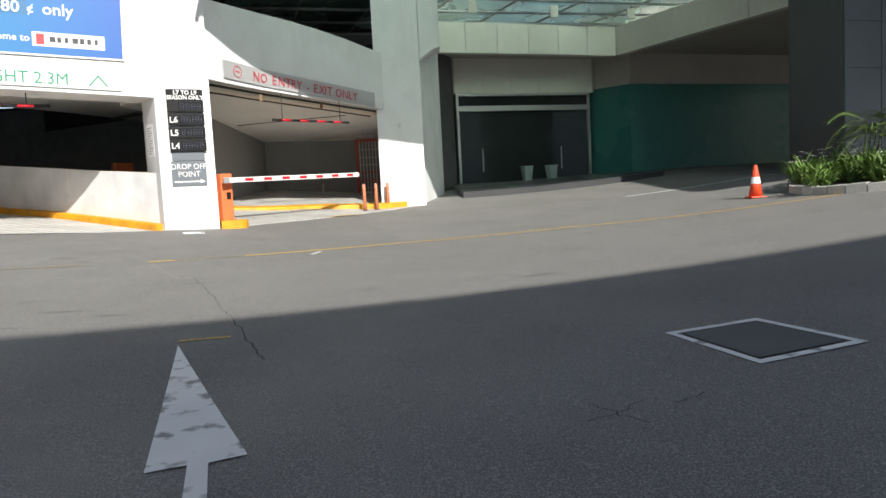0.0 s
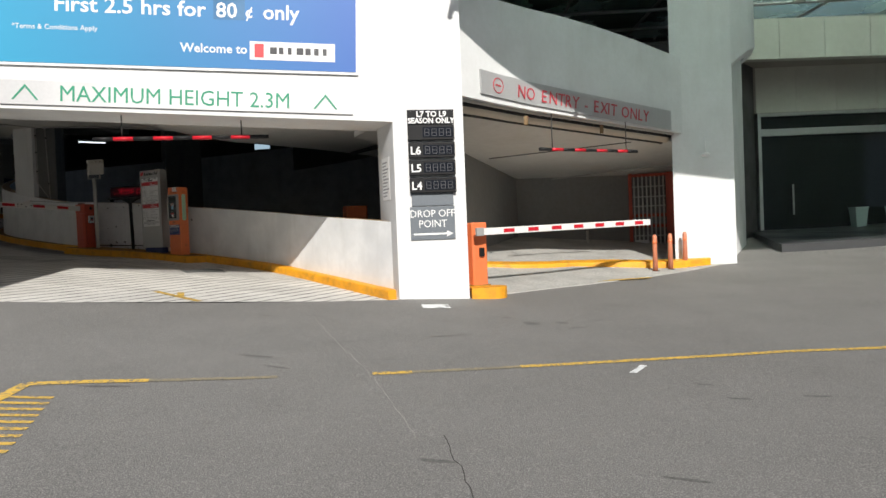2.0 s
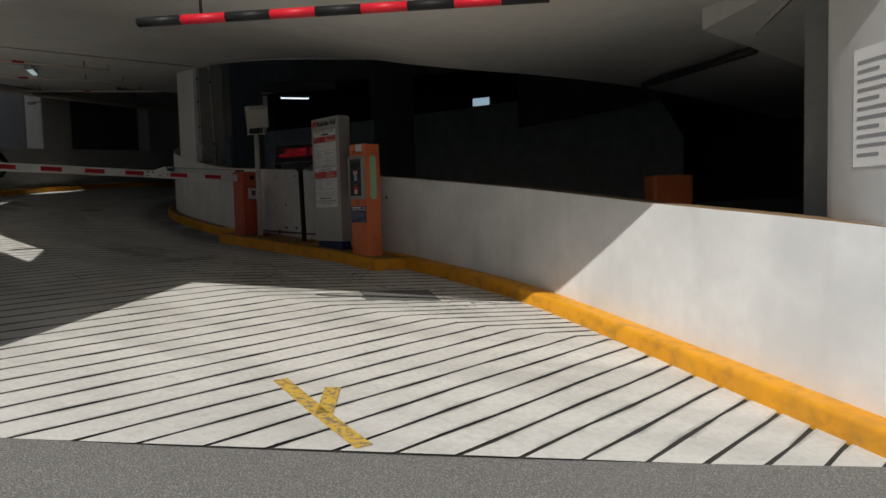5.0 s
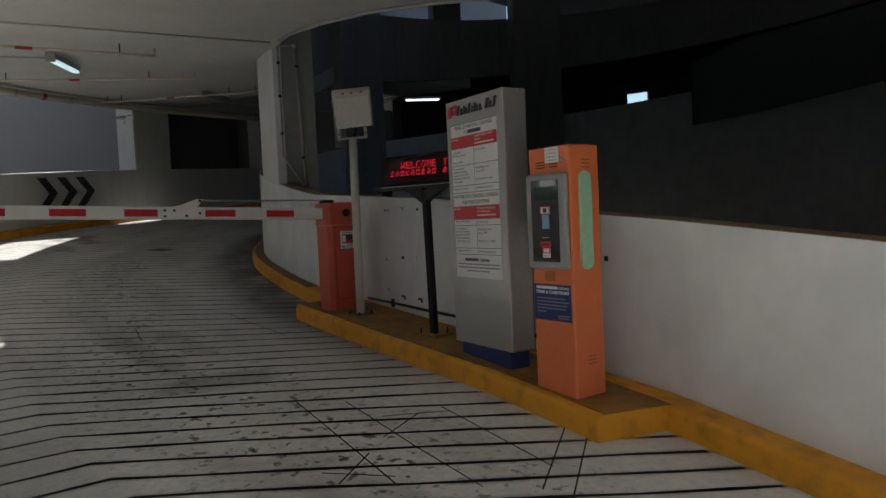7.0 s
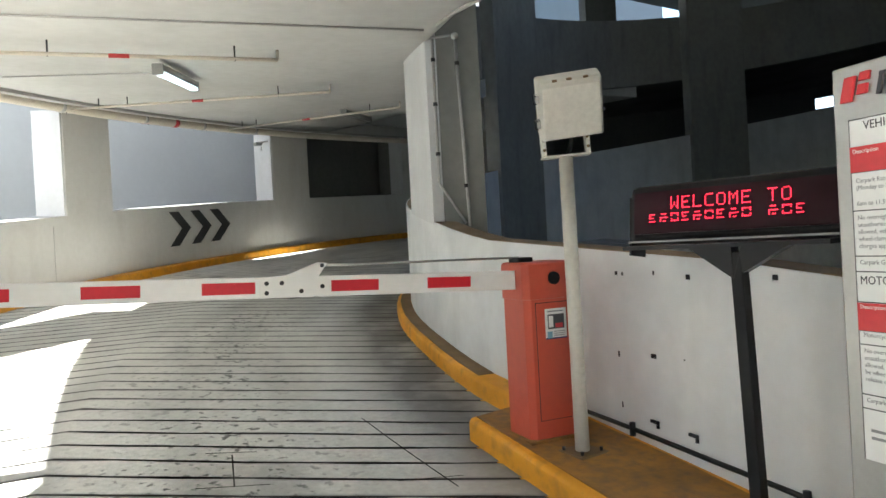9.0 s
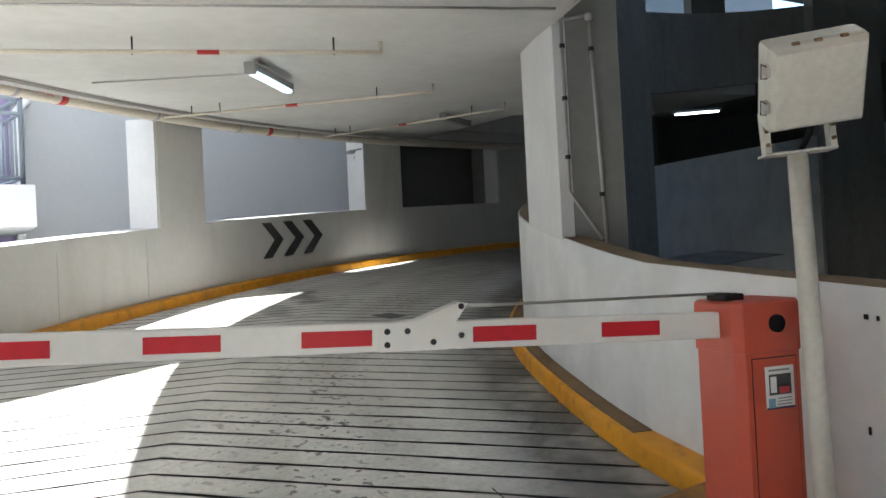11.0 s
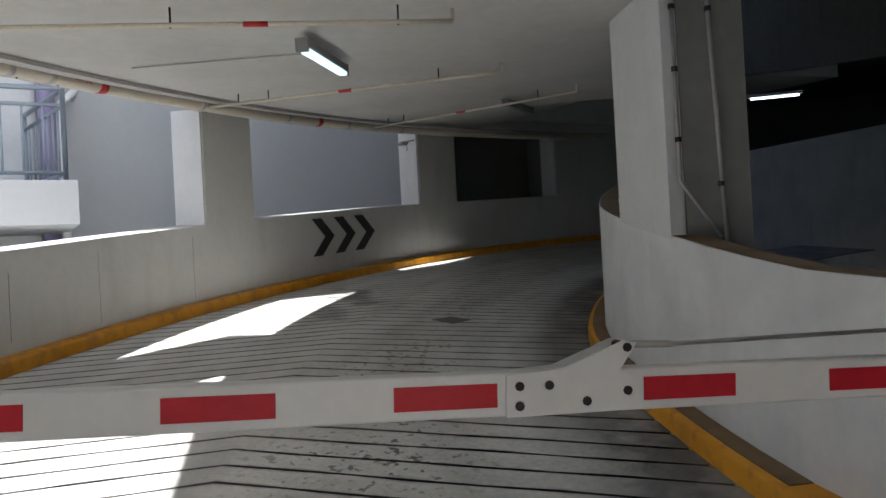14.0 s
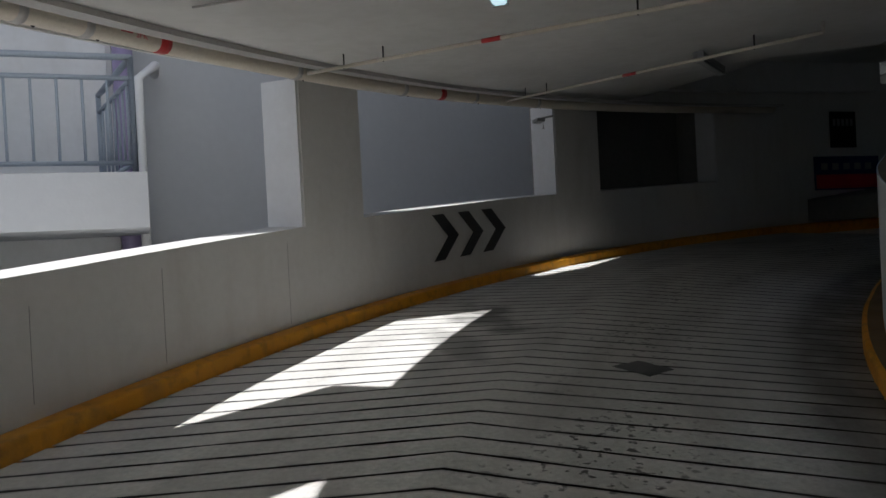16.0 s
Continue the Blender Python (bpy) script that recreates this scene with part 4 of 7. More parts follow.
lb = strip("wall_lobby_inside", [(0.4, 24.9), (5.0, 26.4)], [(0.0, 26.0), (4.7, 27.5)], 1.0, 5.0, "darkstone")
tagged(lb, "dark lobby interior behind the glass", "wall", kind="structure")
GC = [(5.55, 26.3), (6.88, 24.98), (15.5, 27.9), (24.0, 30.8)]
gw = strip("wall_green_glass", GC, offset(GC, 0.2), 1.3, 4.88, "greenglass")
tagged(gw, "teal glass wall panels of the building", "wall", kind="structure")
gt = strip("wall_tan_above", offset(GC, 0.01), offset(GC, 0.25), 4.88, 8.0, "tan")
tagged(gt, "beige rendered wall above the teal glass", "wall", kind="structure")
gb = strip("plinth_dark", offset(GC, -0.06), offset(GC, 0.02), 1.0, 1.62, "darkstone")
tagged(gb, "dark stone plinth along the building", "plinth", kind="structure")

# canopy: fascia of cladding panels, soffit and glass
FA, FB, FC = Vector((0.0, 22.25)), Vector((6.3, 24.5)), Vector((13.6, 10.0))
fascia = new("canopy_fascia")
tagged(fascia, "cream metal cladding panels along the canopy edge", "fascia", kind="structure")
for p, q, n in ((FA, FB, 6), (FB, FC, 6)):
    for i in range(n):
        a, b = p.lerp(q, i / n + 0.0008), p.lerp(q, (i + 1) / n - 0.0008)
        d = (b - a).normalized()
        off = Vector((-d.y, d.x)) * (0.28 if p is FA else 0.28)
        strip("panel", [tuple(a), tuple(b)], [tuple(a + off), tuple(b + off)], 5.79, 6.75, "panel", fascia)
bk = strip("canopy_back", [(0.0, 22.7), (6.4, 24.95), (13.9, 10.2), (24, 14)], [(-0.3, 27), (6.2, 29), (15, 32), (24, 35)], 5.95, 6.2, "tan")
tagged(bk, "beige underside of the building over the forecourt", "ceiling", kind="structure")
gl = new("glass_canopy")
tagged(gl, "pale green glass canopy on steel purlins", "canopy")
CA, CB, CCn, CD = Vector((-3.1, 10.72, 7.0)), Vector((11.5, 16.85, 7.0)), Vector((6.8, 25.7, 6.95)), Vector((-6.5, 22.8, 6.95))


def canopy_at(s, t):
    return CA.lerp(CB, s).lerp(CD.lerp(CCn, s), t)


for i in range(7):
    for j in range(8):
        q = [canopy_at(i / 7, j / 8), canopy_at((i + 1) / 7, j / 8), canopy_at((i + 1) / 7, (j + 1) / 8), canopy_at(i / 7, (j + 1) / 8)]
        obj("pane", q + [v + Vector((0, 0, 0.02)) for v in q], [(3, 2, 1, 0), (4, 5, 6, 7), (0, 1, 5, 4), (1, 2, 6, 5), (2, 3, 7, 6), (3, 0, 4, 7)], "canopyglass", gl)
for i in range(8):
    tube("purlin", [canopy_at(i / 7, 0) - Vector((0, 0, 0.08)), canopy_at(i / 7, 1) - Vector((0, 0, 0.08))], 0.035, "steel", gl)
for j in range(9):
    t = max(j / 8, 0.045)
    tube("rail", [canopy_at(0, t) - Vector((0, 0, 0.15)), canopy_at(1, t) - Vector((0, 0, 0.15))], 0.04, "steel", gl)
for x, y in ((1.2, 20.73), (3.75, 21.78), (6.29, 22.52)):
    box("hanger", (x - 0.12, y - 0.07, 6.55), (x + 0.12, y + 0.07, 6.9), "panel", gl, 0.01, "cream metal hanger box")

# tiled column by the planter
tc = strip("tiled_column", [(8.9, 15.4), (11.9, 16.4)], [(8.5, 17.0), (11.5, 18.0)], 0.6, 9.0, "darkstone")
tagged(tc, "column clad in large grey stone tiles", "column", kind="structure")
for i in range(3):
    for j in range(8):
        a, b = Vector((8.9, 15.4)).lerp(Vector((11.9, 16.4)), i / 3 + 0.004), Vector((8.9, 15.4)).lerp(Vector((11.9, 16.4)), (i + 1) / 3 - 0.004)
        strip("tile", [tuple(a), tuple(b)], [(a.x + 0.01, a.y - 0.03), (b.x + 0.01, b.y - 0.03)], 0.7 + 1.0 * j, 1.69 + 1.0 * j, "greypanel", tc)

# ---- what closes the place ----
opp = strip("wall_opposite_building", [(-45.0, -23.6), (4.2, -11.3), (20.0, -7.35), (60.0, -2.0)], [(-45.0, -36.0), (4.2, -25.0), (20.0, -21.0), (60.0, -15.0)], -1.0, 13.42, "lightgrey")
tagged(opp, "plain grey building across the driveway", "building", kind="structure")

# neighbouring building beyond the outer wall
NB = [(-23.6, 3.0), (-24.6, 8.0), (-25.3, 12.0), (-27.6, 16.6), (-30.6, 22.0), (-31.5, 30.0)]
nb = strip("wall_neighbour", NB, offset(NB, 0.4), -1.0, 13.0, "lightgrey")
tagged(nb, "pale blue-grey rendered wall of the building next door", "wall", kind="structure")

# two unseen sun blockers; the gap between them leaves a sliver of sun
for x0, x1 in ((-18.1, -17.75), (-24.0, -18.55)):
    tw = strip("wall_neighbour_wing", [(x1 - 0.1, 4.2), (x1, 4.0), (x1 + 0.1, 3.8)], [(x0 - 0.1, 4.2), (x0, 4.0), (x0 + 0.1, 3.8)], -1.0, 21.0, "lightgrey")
    tagged(tw, "added unseen wall that blocks the sun beyond the outer openings", "building", kind="structure")

# storeys above: they shade the core and the lanes
over_in = arc(CIN, RIN + 0.25, 40.0, 250.0, 6) + [(-13.4, 16.6), (-11.2, 17.6), (-9.3, 19.4), (-8.0, 22.5), (-7.3, 27.0), (-6.0, 32.0), (-5.0, 36.0)]
over_out = arc(CIN, 19.0, 40.0, 176.0, 6) + arc(COUT, ROUT + 0.45, 180.0, 262.0, 6) + [(-9.9, 10.8), (-5.2, 13.2), (-4.2, 13.9), (-1.6, 17.9), (-0.4, 19.4), (0.0, 24.0), (0.0, 30.0), (0.0, 36.0)]
m1, m2 = len(arc(CIN, RIN + 0.25, 40.0, 250.0, 6)) - 1, len(over_out) - 9
above = strip("wall_upper_storeys", even(over_in[: m1 + 1], 40) + even(over_in[m1:], 16)[1:], even(over_out[: m2 + 1], 40) + even(over_out[m2:], 16)[1:], lambda x, y: 9.6 if y < 22.0 or x > -8.0 else max(9.6, spiral(x, y) + 7.2), 33.0, "grey")
tagged(above, "grey upper storeys of the car park above the lanes", "building", kind="structure")
# added to shut the light gap between ramp slab and upper storeys
UO = arc(COUT, ROUT, 262.0, 180.0, 3)
uo = strip("wall_upper_outer", UO, offset(UO, -0.3), lambda x, y: ceiling_z(x, y) + 0.3 + 0.5 * smooth(-17.7, -17.2, x), 9.8, "white")
tagged(uo, "added white wall that keeps sky light out above the ramp slab", "wall", kind="structure")
# unseen cover; its edge sets how much sky light falls into the core
for x0, y0, y1 in ((-30.0, 26.5, 46.0),):
    cr1 = strip("core_roof", [(x0, y0), (x0, y1)], [(0.4, y0), (0.4, y1)], 12.5, 12.8, "grey")
    tagged(cr1, "added unseen slab that cuts the daylight in the spiral core", "ceiling", kind="structure")
# fills a gap between the outer walls where sky light leaked in
ec = strip("wall_far_link", [(-28.2, 29.3), (-31.0, 29.6)], [(-28.2, 29.7), (-31.0, 30.0)], 0.0, 10.0, "grey")
tagged(ec, "added grey wall that stops a light leak at the ramp's far end", "wall", kind="structure")
# slab out of view, placed to put the tiled column in shade
oh = strip("building_overhang", [(9.5, 8.3), (20.0, 8.3)], [(9.5, 15.0), (20.0, 15.0)], 6.8, 7.2, "tan")
tagged(oh, "added unseen slab that shades the tiled column", "ceiling", kind="structure")
# whiter than the wall next door to make up for missing side light
bb = strip("wall_balcony_back", [(-25.0, 12.25), (-24.9, 9.0), (-24.6, 6.0)], [(-25.4, 12.2), (-25.3, 9.0), (-25.0, 6.0)], -1.0, 8.0, "white")
tagged(bb, "wall behind the balcony, white in place of light from the side", "wall", kind="structure")
# added over the east of the core to keep what lies below dark
er = strip("upper_ramp_east", [(-7.0, 24.5), (-6.0, 34.0), (-7.5, 44.0)], [(0.2, 24.5), (0.2, 34.0), (0.2, 44.0)], 6.6, 7.0, "grey")
tagged(er, "added grey slab that darkens the east of the core", "slab", kind="structure")
# box of wall, sides and top, added so the opening looks dark
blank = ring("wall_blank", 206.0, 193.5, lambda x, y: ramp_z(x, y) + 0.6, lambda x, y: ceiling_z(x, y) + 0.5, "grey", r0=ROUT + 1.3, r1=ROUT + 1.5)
tagged(blank, "added grey box that shuts daylight out of the last ramp opening", "wall", kind="structure")
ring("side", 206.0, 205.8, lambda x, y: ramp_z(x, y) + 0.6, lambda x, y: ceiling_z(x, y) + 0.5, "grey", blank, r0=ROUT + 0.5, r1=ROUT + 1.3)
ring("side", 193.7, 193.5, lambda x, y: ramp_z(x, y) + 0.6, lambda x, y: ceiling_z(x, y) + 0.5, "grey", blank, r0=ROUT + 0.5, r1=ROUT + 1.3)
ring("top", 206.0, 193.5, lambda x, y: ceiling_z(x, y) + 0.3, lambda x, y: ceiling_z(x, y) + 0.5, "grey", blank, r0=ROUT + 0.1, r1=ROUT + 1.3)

# ---- signs on the front ----
SLOPE = Vector((0.895, 0.446, -0.045))


def sign_frame(u, z, d=0.0):
    return on_face(front(u, z, d), SLOPE)


def banner():
    t = thing("banner", front(-0.44, 4.08, 0.0), "blue printed parking rate banner with white lettering on the front wall", "banner")
    m = t.matrix_world.inverted() @ on_face(front(-0.44, 4.08, 0.002), Vector((0.895, 0.446, -0.036)))
    plate("backing", m, -4.6, 0.0, 0.0, 1.15, "labelwhite", t, 0.03, label="white banner edge")
    bm = bmesh.new()
    add_box(bm, (-4.57, 0.035, 0.03), (-0.03, 1.115, 0.036))
    bmesh.ops.transform(bm, matrix=m, verts=bm.verts)
    part("print", bm, "bannerblue", t, "blue print that shades from teal to deep blue")
    L = lambda text, x, y, s, **k: lettering("lettering", text, s, "labelwhite", t, m @ pose(x, y, 0.038), **k)
    L("First 2.5 hrs for", -3.84, 0.7, 0.275, bold=0.004, stretch=1.07)
    plate("price_patch", m, -1.88, 0.67, -1.48, 0.94, "patchblue", t, 0.002, 0.0365, "darker blue price patch")
    L("80", -1.85, 0.7, 0.275, bold=0.004)
    L("\u00a2", -1.475, 0.71, 0.215, bold=0.004)
    L("only", -1.25, 0.7, 0.275, bold=0.004)
    L("*Terms & Conditions Apply", -4.33, 0.46, 0.09)
    L("Welcome to", -2.3, 0.235, 0.165, bold=0.002)
    plate("name_plate", m, -1.42, 0.16, -0.31, 0.4, "labelwhite", t, 0.003, 0.0365, "white name plate")
    plate("emblem", m, -1.36, 0.19, -1.24, 0.37, "labelred", t, 0.002, 0.04)
    for i, w in enumerate((0.09, 0.06, 0.05, 0.09, 0.07, 0.06, 0.05)):
        plate("name_bar", m, -1.16 + i * 0.115, 0.24, -1.16 + i * 0.115 + w, 0.33, "ink", t, 0.002, 0.04)


def banner_materials():
    m = bpy.data.materials.new("banner_blue_print")
    m.use_nodes = True
    n, l = m.node_tree.nodes, m.node_tree.links
    geo = n.new("ShaderNodeNewGeometry")
    sep = n.new("ShaderNodeSeparateXYZ")
    l.new(geo.outputs["Position"], sep.inputs[0])
    r = n.new("ShaderNodeMapRange")
    r.inputs["From Min"].default_value, r.inputs["From Max"].default_value = -9.6, -5.5
    l.new(sep.outputs["X"], r.inputs["Value"])
    c = n.new("ShaderNodeValToRGB")
    c.color_ramp.elements[0].color, c.color_ramp.elements[1].color = (0.02, 0.3, 0.5, 1), (0.03, 0.12, 0.42, 1)
    c.color_ramp.elements.new(0.45).color = (0.015, 0.2, 0.42, 1)
    l.new(r.outputs["Result"], c.inputs["Fac"])
    l.new(c.outputs["Color"], n["Principled BSDF"].inputs["Base Color"])
    n["Principled BSDF"].inputs["Roughness"].default_value = 0.5
    M["bannerblue"] = m


banner_materials()
banner()


def chevron_up(m, x, y, w, h, mat, parent):
    bm = bmesh.new()
    for s in (-1, 1):
        vs = [bm.verts.new(m @ Vector(v)) for v in ((x, y + h, 0.0), (x, y + h - 0.04, 0.0), (x + s * (w - 0.028), y, 0.0), (x + s * w, y, 0.0))]
        ws = [bm.verts.new(v.co + (m.to_3x3() @ Vector((0, 0, 0.003)))) for v in vs]
        bm.faces.new(ws)
        for i in range(4):
            bm.faces.new((vs[i], vs[(i + 1) % 4], ws[(i + 1) % 4], ws[i]))
    part("arrow_mark", bm, mat, parent)


def height_sign():
    t = thing("height_sign", front(-0.53, 3.55), "brushed metal clearance sign with green lettering above the entrance", "sign")
    m = t.matrix_world.inverted() @ sign_frame(-0.53, 3.55, 0.002)
    plate("panel", m, -4.42, 0.0, 0.0, 0.315, "signpanel", t, 0.025, bevel=0.003)
    lettering("lettering", "MAXIMUM HEIGHT 2.3M", 0.29, "greenink", t, m @ pose(-3.72, 0.055, 0.027), stretch=0.925)
    for x in (-4.12, -0.37):
        chevron_up(m @ pose(0, 0, 0.0265), x, 0.06, 0.16, 0.2, "greenink", t)


height_sign()


def exit_sign():
    t = thing("exit_sign", (-3.2, 15.4, 3.7), "curved grey metal sign with red no-entry lettering on the exit beam", "sign")
    inv = t.matrix_world.inverted()
    pts = even(offset(BAND, -0.012), 41)[3:38]
    back = offset(pts, 0.035)[0:]
    fwd = offset(pts, -0.02)
    zb = lambda x, y: 3.94 - 0.33 * band_t(x, y)
    p = strip("panel", fwd, offset(pts, 0.008), zb, lambda x, y: zb(x, y) + 0.35, "exitpanel", t)
    p.data.transform(inv)
    text = "NO ENTRY - EXIT ONLY"
    d = [0.0]
    for a, b in zip(fwd, fwd[1:]):
        d.append(d[-1] + math.hypot(b[0] - a[0], b[1] - a[1]))

    def at(s):
        j = 0
        while j < len(d) - 2 and d[j + 1] < s:
            j += 1
        a, b = Vector(fwd[j]), Vector(fwd[j + 1])
        w = (s - d[j]) / (d[j + 1] - d[j])
        return a.lerp(b, w), (b - a).normalized()

    s = 0.78
    widths = {"N": 0.2, "O": 0.215, "E": 0.16, "T": 0.15, "R": 0.165, "Y": 0.17, "-": 0.11, "X": 0.17, "I": 0.08, "L": 0.14, " ": 0.1}
    for ch in text:
        if ch != " ":
            q, dirv = at(s)
            zz = zb(q.x, q.y)
            m = inv @ on_face(Vector((q.x, q.y, zz + 0.07)), (dirv.x, dirv.y, -0.085)) @ pose(0, 0, 0.016)
            lettering("letter", ch, 0.28, "redink", t, m, stretch=0.9)
        s += widths[ch]
    q, dirv = at(0.38)
    m = inv @ on_face(Vector((q.x, q.y, zb(q.x, q.y) + 0.175)), (dirv.x, dirv.y, -0.085)) @ pose(0, 0, 0.006)
    bm = bmesh.new()
    add_tube(bm, [(0.11 * math.cos(2 * math.pi * k / 20), 0.11 * math.sin(2 * math.pi * k / 20), 0) for k in range(21)], 0.008, 5)
    add_box(bm, (-0.06, -0.012, -0.002), (0.06, 0.012, 0.004))
    bmesh.ops.transform(bm, matrix=m, verts=bm.verts)
    part("no_entry_mark", bm, "redink", t)


exit_sign()


def level_sign():
    t = thing("level_sign", front(0.2, 2.4), "black parking level counter with four dotted displays on the column", "sign")
    m = t.matrix_world.inverted() @ on_face(front(0.2, 2.42, 0.0), FU)
    plate("header", m, 0.0, 0.98, 0.64, 1.18, "black", t, 0.05, bevel=0.004)
    lettering("lettering", "L7 TO L9", 0.105, "labelwhite", t, m @ pose(0.33, 1.085, 0.052), align="CENTER", bold=0.003)
    lettering("lettering", "SEASON ONLY", 0.105, "labelwhite", t, m @ pose(0.325, 0.995, 0.052), align="CENTER", bold=0.003, stretch=0.92)
    for i, name in enumerate(("L4", "L5", "L6", "")):
        y = 0.05 + 0.24 * i
        plate("display_box", m, 0.0, y - 0.005, 0.64, y + 0.2, "black", t, 0.07, bevel=0.006)
        plate("display_window", m, 0.2, y + 0.03, 0.62, y + 0.165, "screen", t, 0.003, 0.0705)
        if name:
            lettering("lettering", name, 0.15, "labelwhite", t, m @ pose(0.02, y + 0.04, 0.072), bold=0.003)
        for c in range(4):
            x = 0.23 + c * 0.1
            bm = bmesh.new()
            for lo, hi in (((x, y + 0.045), (x + 0.055, y + 0.052)), ((x, y + 0.092), (x + 0.055, y + 0.099)), ((x, y + 0.14), (x + 0.055, y + 0.147)), ((x - 0.006, y + 0.05), (x + 0.001, y + 0.143)), ((x + 0.054, y + 0.05), (x + 0.061, y + 0.143))):
                add_box(bm, (*lo, 0.0738), (*hi, 0.0755))
            bmesh.ops.transform(bm, matrix=m, verts=bm.verts)
            part("digit", bm, "segment", t, "unlit grey number segments")
    plate("back_panel", m, 0.02, -0.13, 0.6, 0.045, "greyplate", t, 0.02)
    t2 = thing("drop_off_sign", front(0.2, 1.83), "grey metal drop off point sign with an arrow on the column", "sign")
    m = t2.matrix_world.inverted() @ on_face(front(0.19, 1.82, 0.0), FU)
    plate("panel", m, 0.0, 0.0, 0.62, 0.455, "greyplate", t2, 0.02, bevel=0.003)
    lettering("lettering", "DROP OFF", 0.145, "labelwhite", t2, m @ pose(0.31, 0.31, 0.022), align="CENTER", stretch=0.92)
    lettering("lettering", "POINT", 0.145, "labelwhite", t2, m @ pose(0.31, 0.17, 0.022), align="CENTER", stretch=0.92)
    bm = bmesh.new()
    add_box(bm, (0.04, 0.065, 0.0205), (0.52, 0.09, 0.023))
    vs = [bm.verts.new(v) for v in ((0.5, 0.035, 0.023), (0.59, 0.078, 0.023), (0.5, 0.12, 0.023))]
    bm.faces.new(vs)
    bmesh.ops.transform(bm, matrix=m, verts=bm.verts)
    part("arrow", bm, "labelwhite", t2)


level_sign()

# notice on the fin
NJ = Vector((JAMB[0][0] - JAMB[1][0], JAMB[0][1] - JAMB[1][1], 0))
nt = thing("notice", (JAMB[1][0], JAMB[1][1], 2.4), "white printed notice sheet on the side of the column", "notice")
m = nt.matrix_world.inverted() @ on_face(Vector((JAMB[1][0], JAMB[1][1], 2.4)), NJ) @ pose(0, 0, 0.002)
plate("sheet", m, 0.17, 0.0, 0.5, 0.6, "labelwhite", nt, 0.004)
for i in range(11):
    plate("text_bar", m, 0.2, 0.05 + 0.047 * i, 0.36 + 0.05 * ((i * 7) % 3), 0.068 + 0.047 * i, "greyink", nt, 0.001, 0.0045)


# ---- hanging height bars ----
def height_bar(a, b, tops, label):
    a, b = Vector(a), Vector(b)
    t = thing("height_bar", (a + b) / 2, label, "height bar", "hanging height bars")
    o = (a + b) / 2
    d = b - a
    n = 9
    for i in range(n):
        tube("segment", [a + d * (i / n) - o, a + d * ((i + 1) / n) - o], 0.027, "taperead" if i % 2 else "black", t, "red band" if i % 2 else "black band")
    for f, z in tops:
        p = a + d * f
        tube("hanger", [p - o, Vector((p.x, p.y, z)) - o], 0.008, "darkmetal", t)


height_bar((-8.74, 11.4, 3.31), (-6.8, 12.53, 3.33), ((0.16, 3.78), (0.84, 3.6)), "red and black hanging clearance bar under the entrance beam")
height_bar((-3.5, 15.13, 3.18), (-2.08, 16.74, 3.2), ((0.12, 3.75), (0.88, 3.7)), "red and black hanging clearance bar over the exit lane")


# ---- barrier gates ----
def prism(bm, w, d, z0, z1, c):
    """An upright block with its four upright edges cut back by c."""
    pts = [(-w / 2 + c, -d / 2), (w / 2 - c, -d / 2), (w / 2, -d / 2 + c), (w / 2, d / 2 - c), (w / 2 - c, d / 2), (-w / 2 + c, d / 2), (-w / 2, d / 2 - c), (-w / 2, -d / 2 + c)]
    lo, hi = [bm.verts.new((x, y, z0)) for x, y in pts], [bm.verts.new((x, y, z1)) for x, y in pts]
    bm.faces.new(lo[::-1])
    top = bm.faces.new(hi)
    for i in range(8):
        bm.faces.new((lo[i], lo[(i + 1) % 8], hi[(i + 1) % 8], hi[i]))
    return top


def cabinet(name, at, rz, size, mat, label, group):
    w, d, h = size
    t = thing(name, at, label, "barrier", group, rz)
    bm = bmesh.new()
    prism(bm, w, d, 0.0, h * 0.79, 0.03)
    part("housing", bm, mat, t)
    bm = bmesh.new()
    top = prism(bm, w + 0.008, d + 0.012, h * 0.79 + 0.002, h, 0.03)
    bmesh.ops.bevel(bm, geom=list(top.edges), offset=0.025, segments=3, affect="EDGES", profile=0.6)
    part("cap", bm, mat, t)
    box("foot_plate", (-w / 2 - 0.02, -d / 2 - 0.02, -0.02), (w / 2 + 0.02, d / 2 + 0.02, 0.012), "ochre", t, 0.003)
    return t


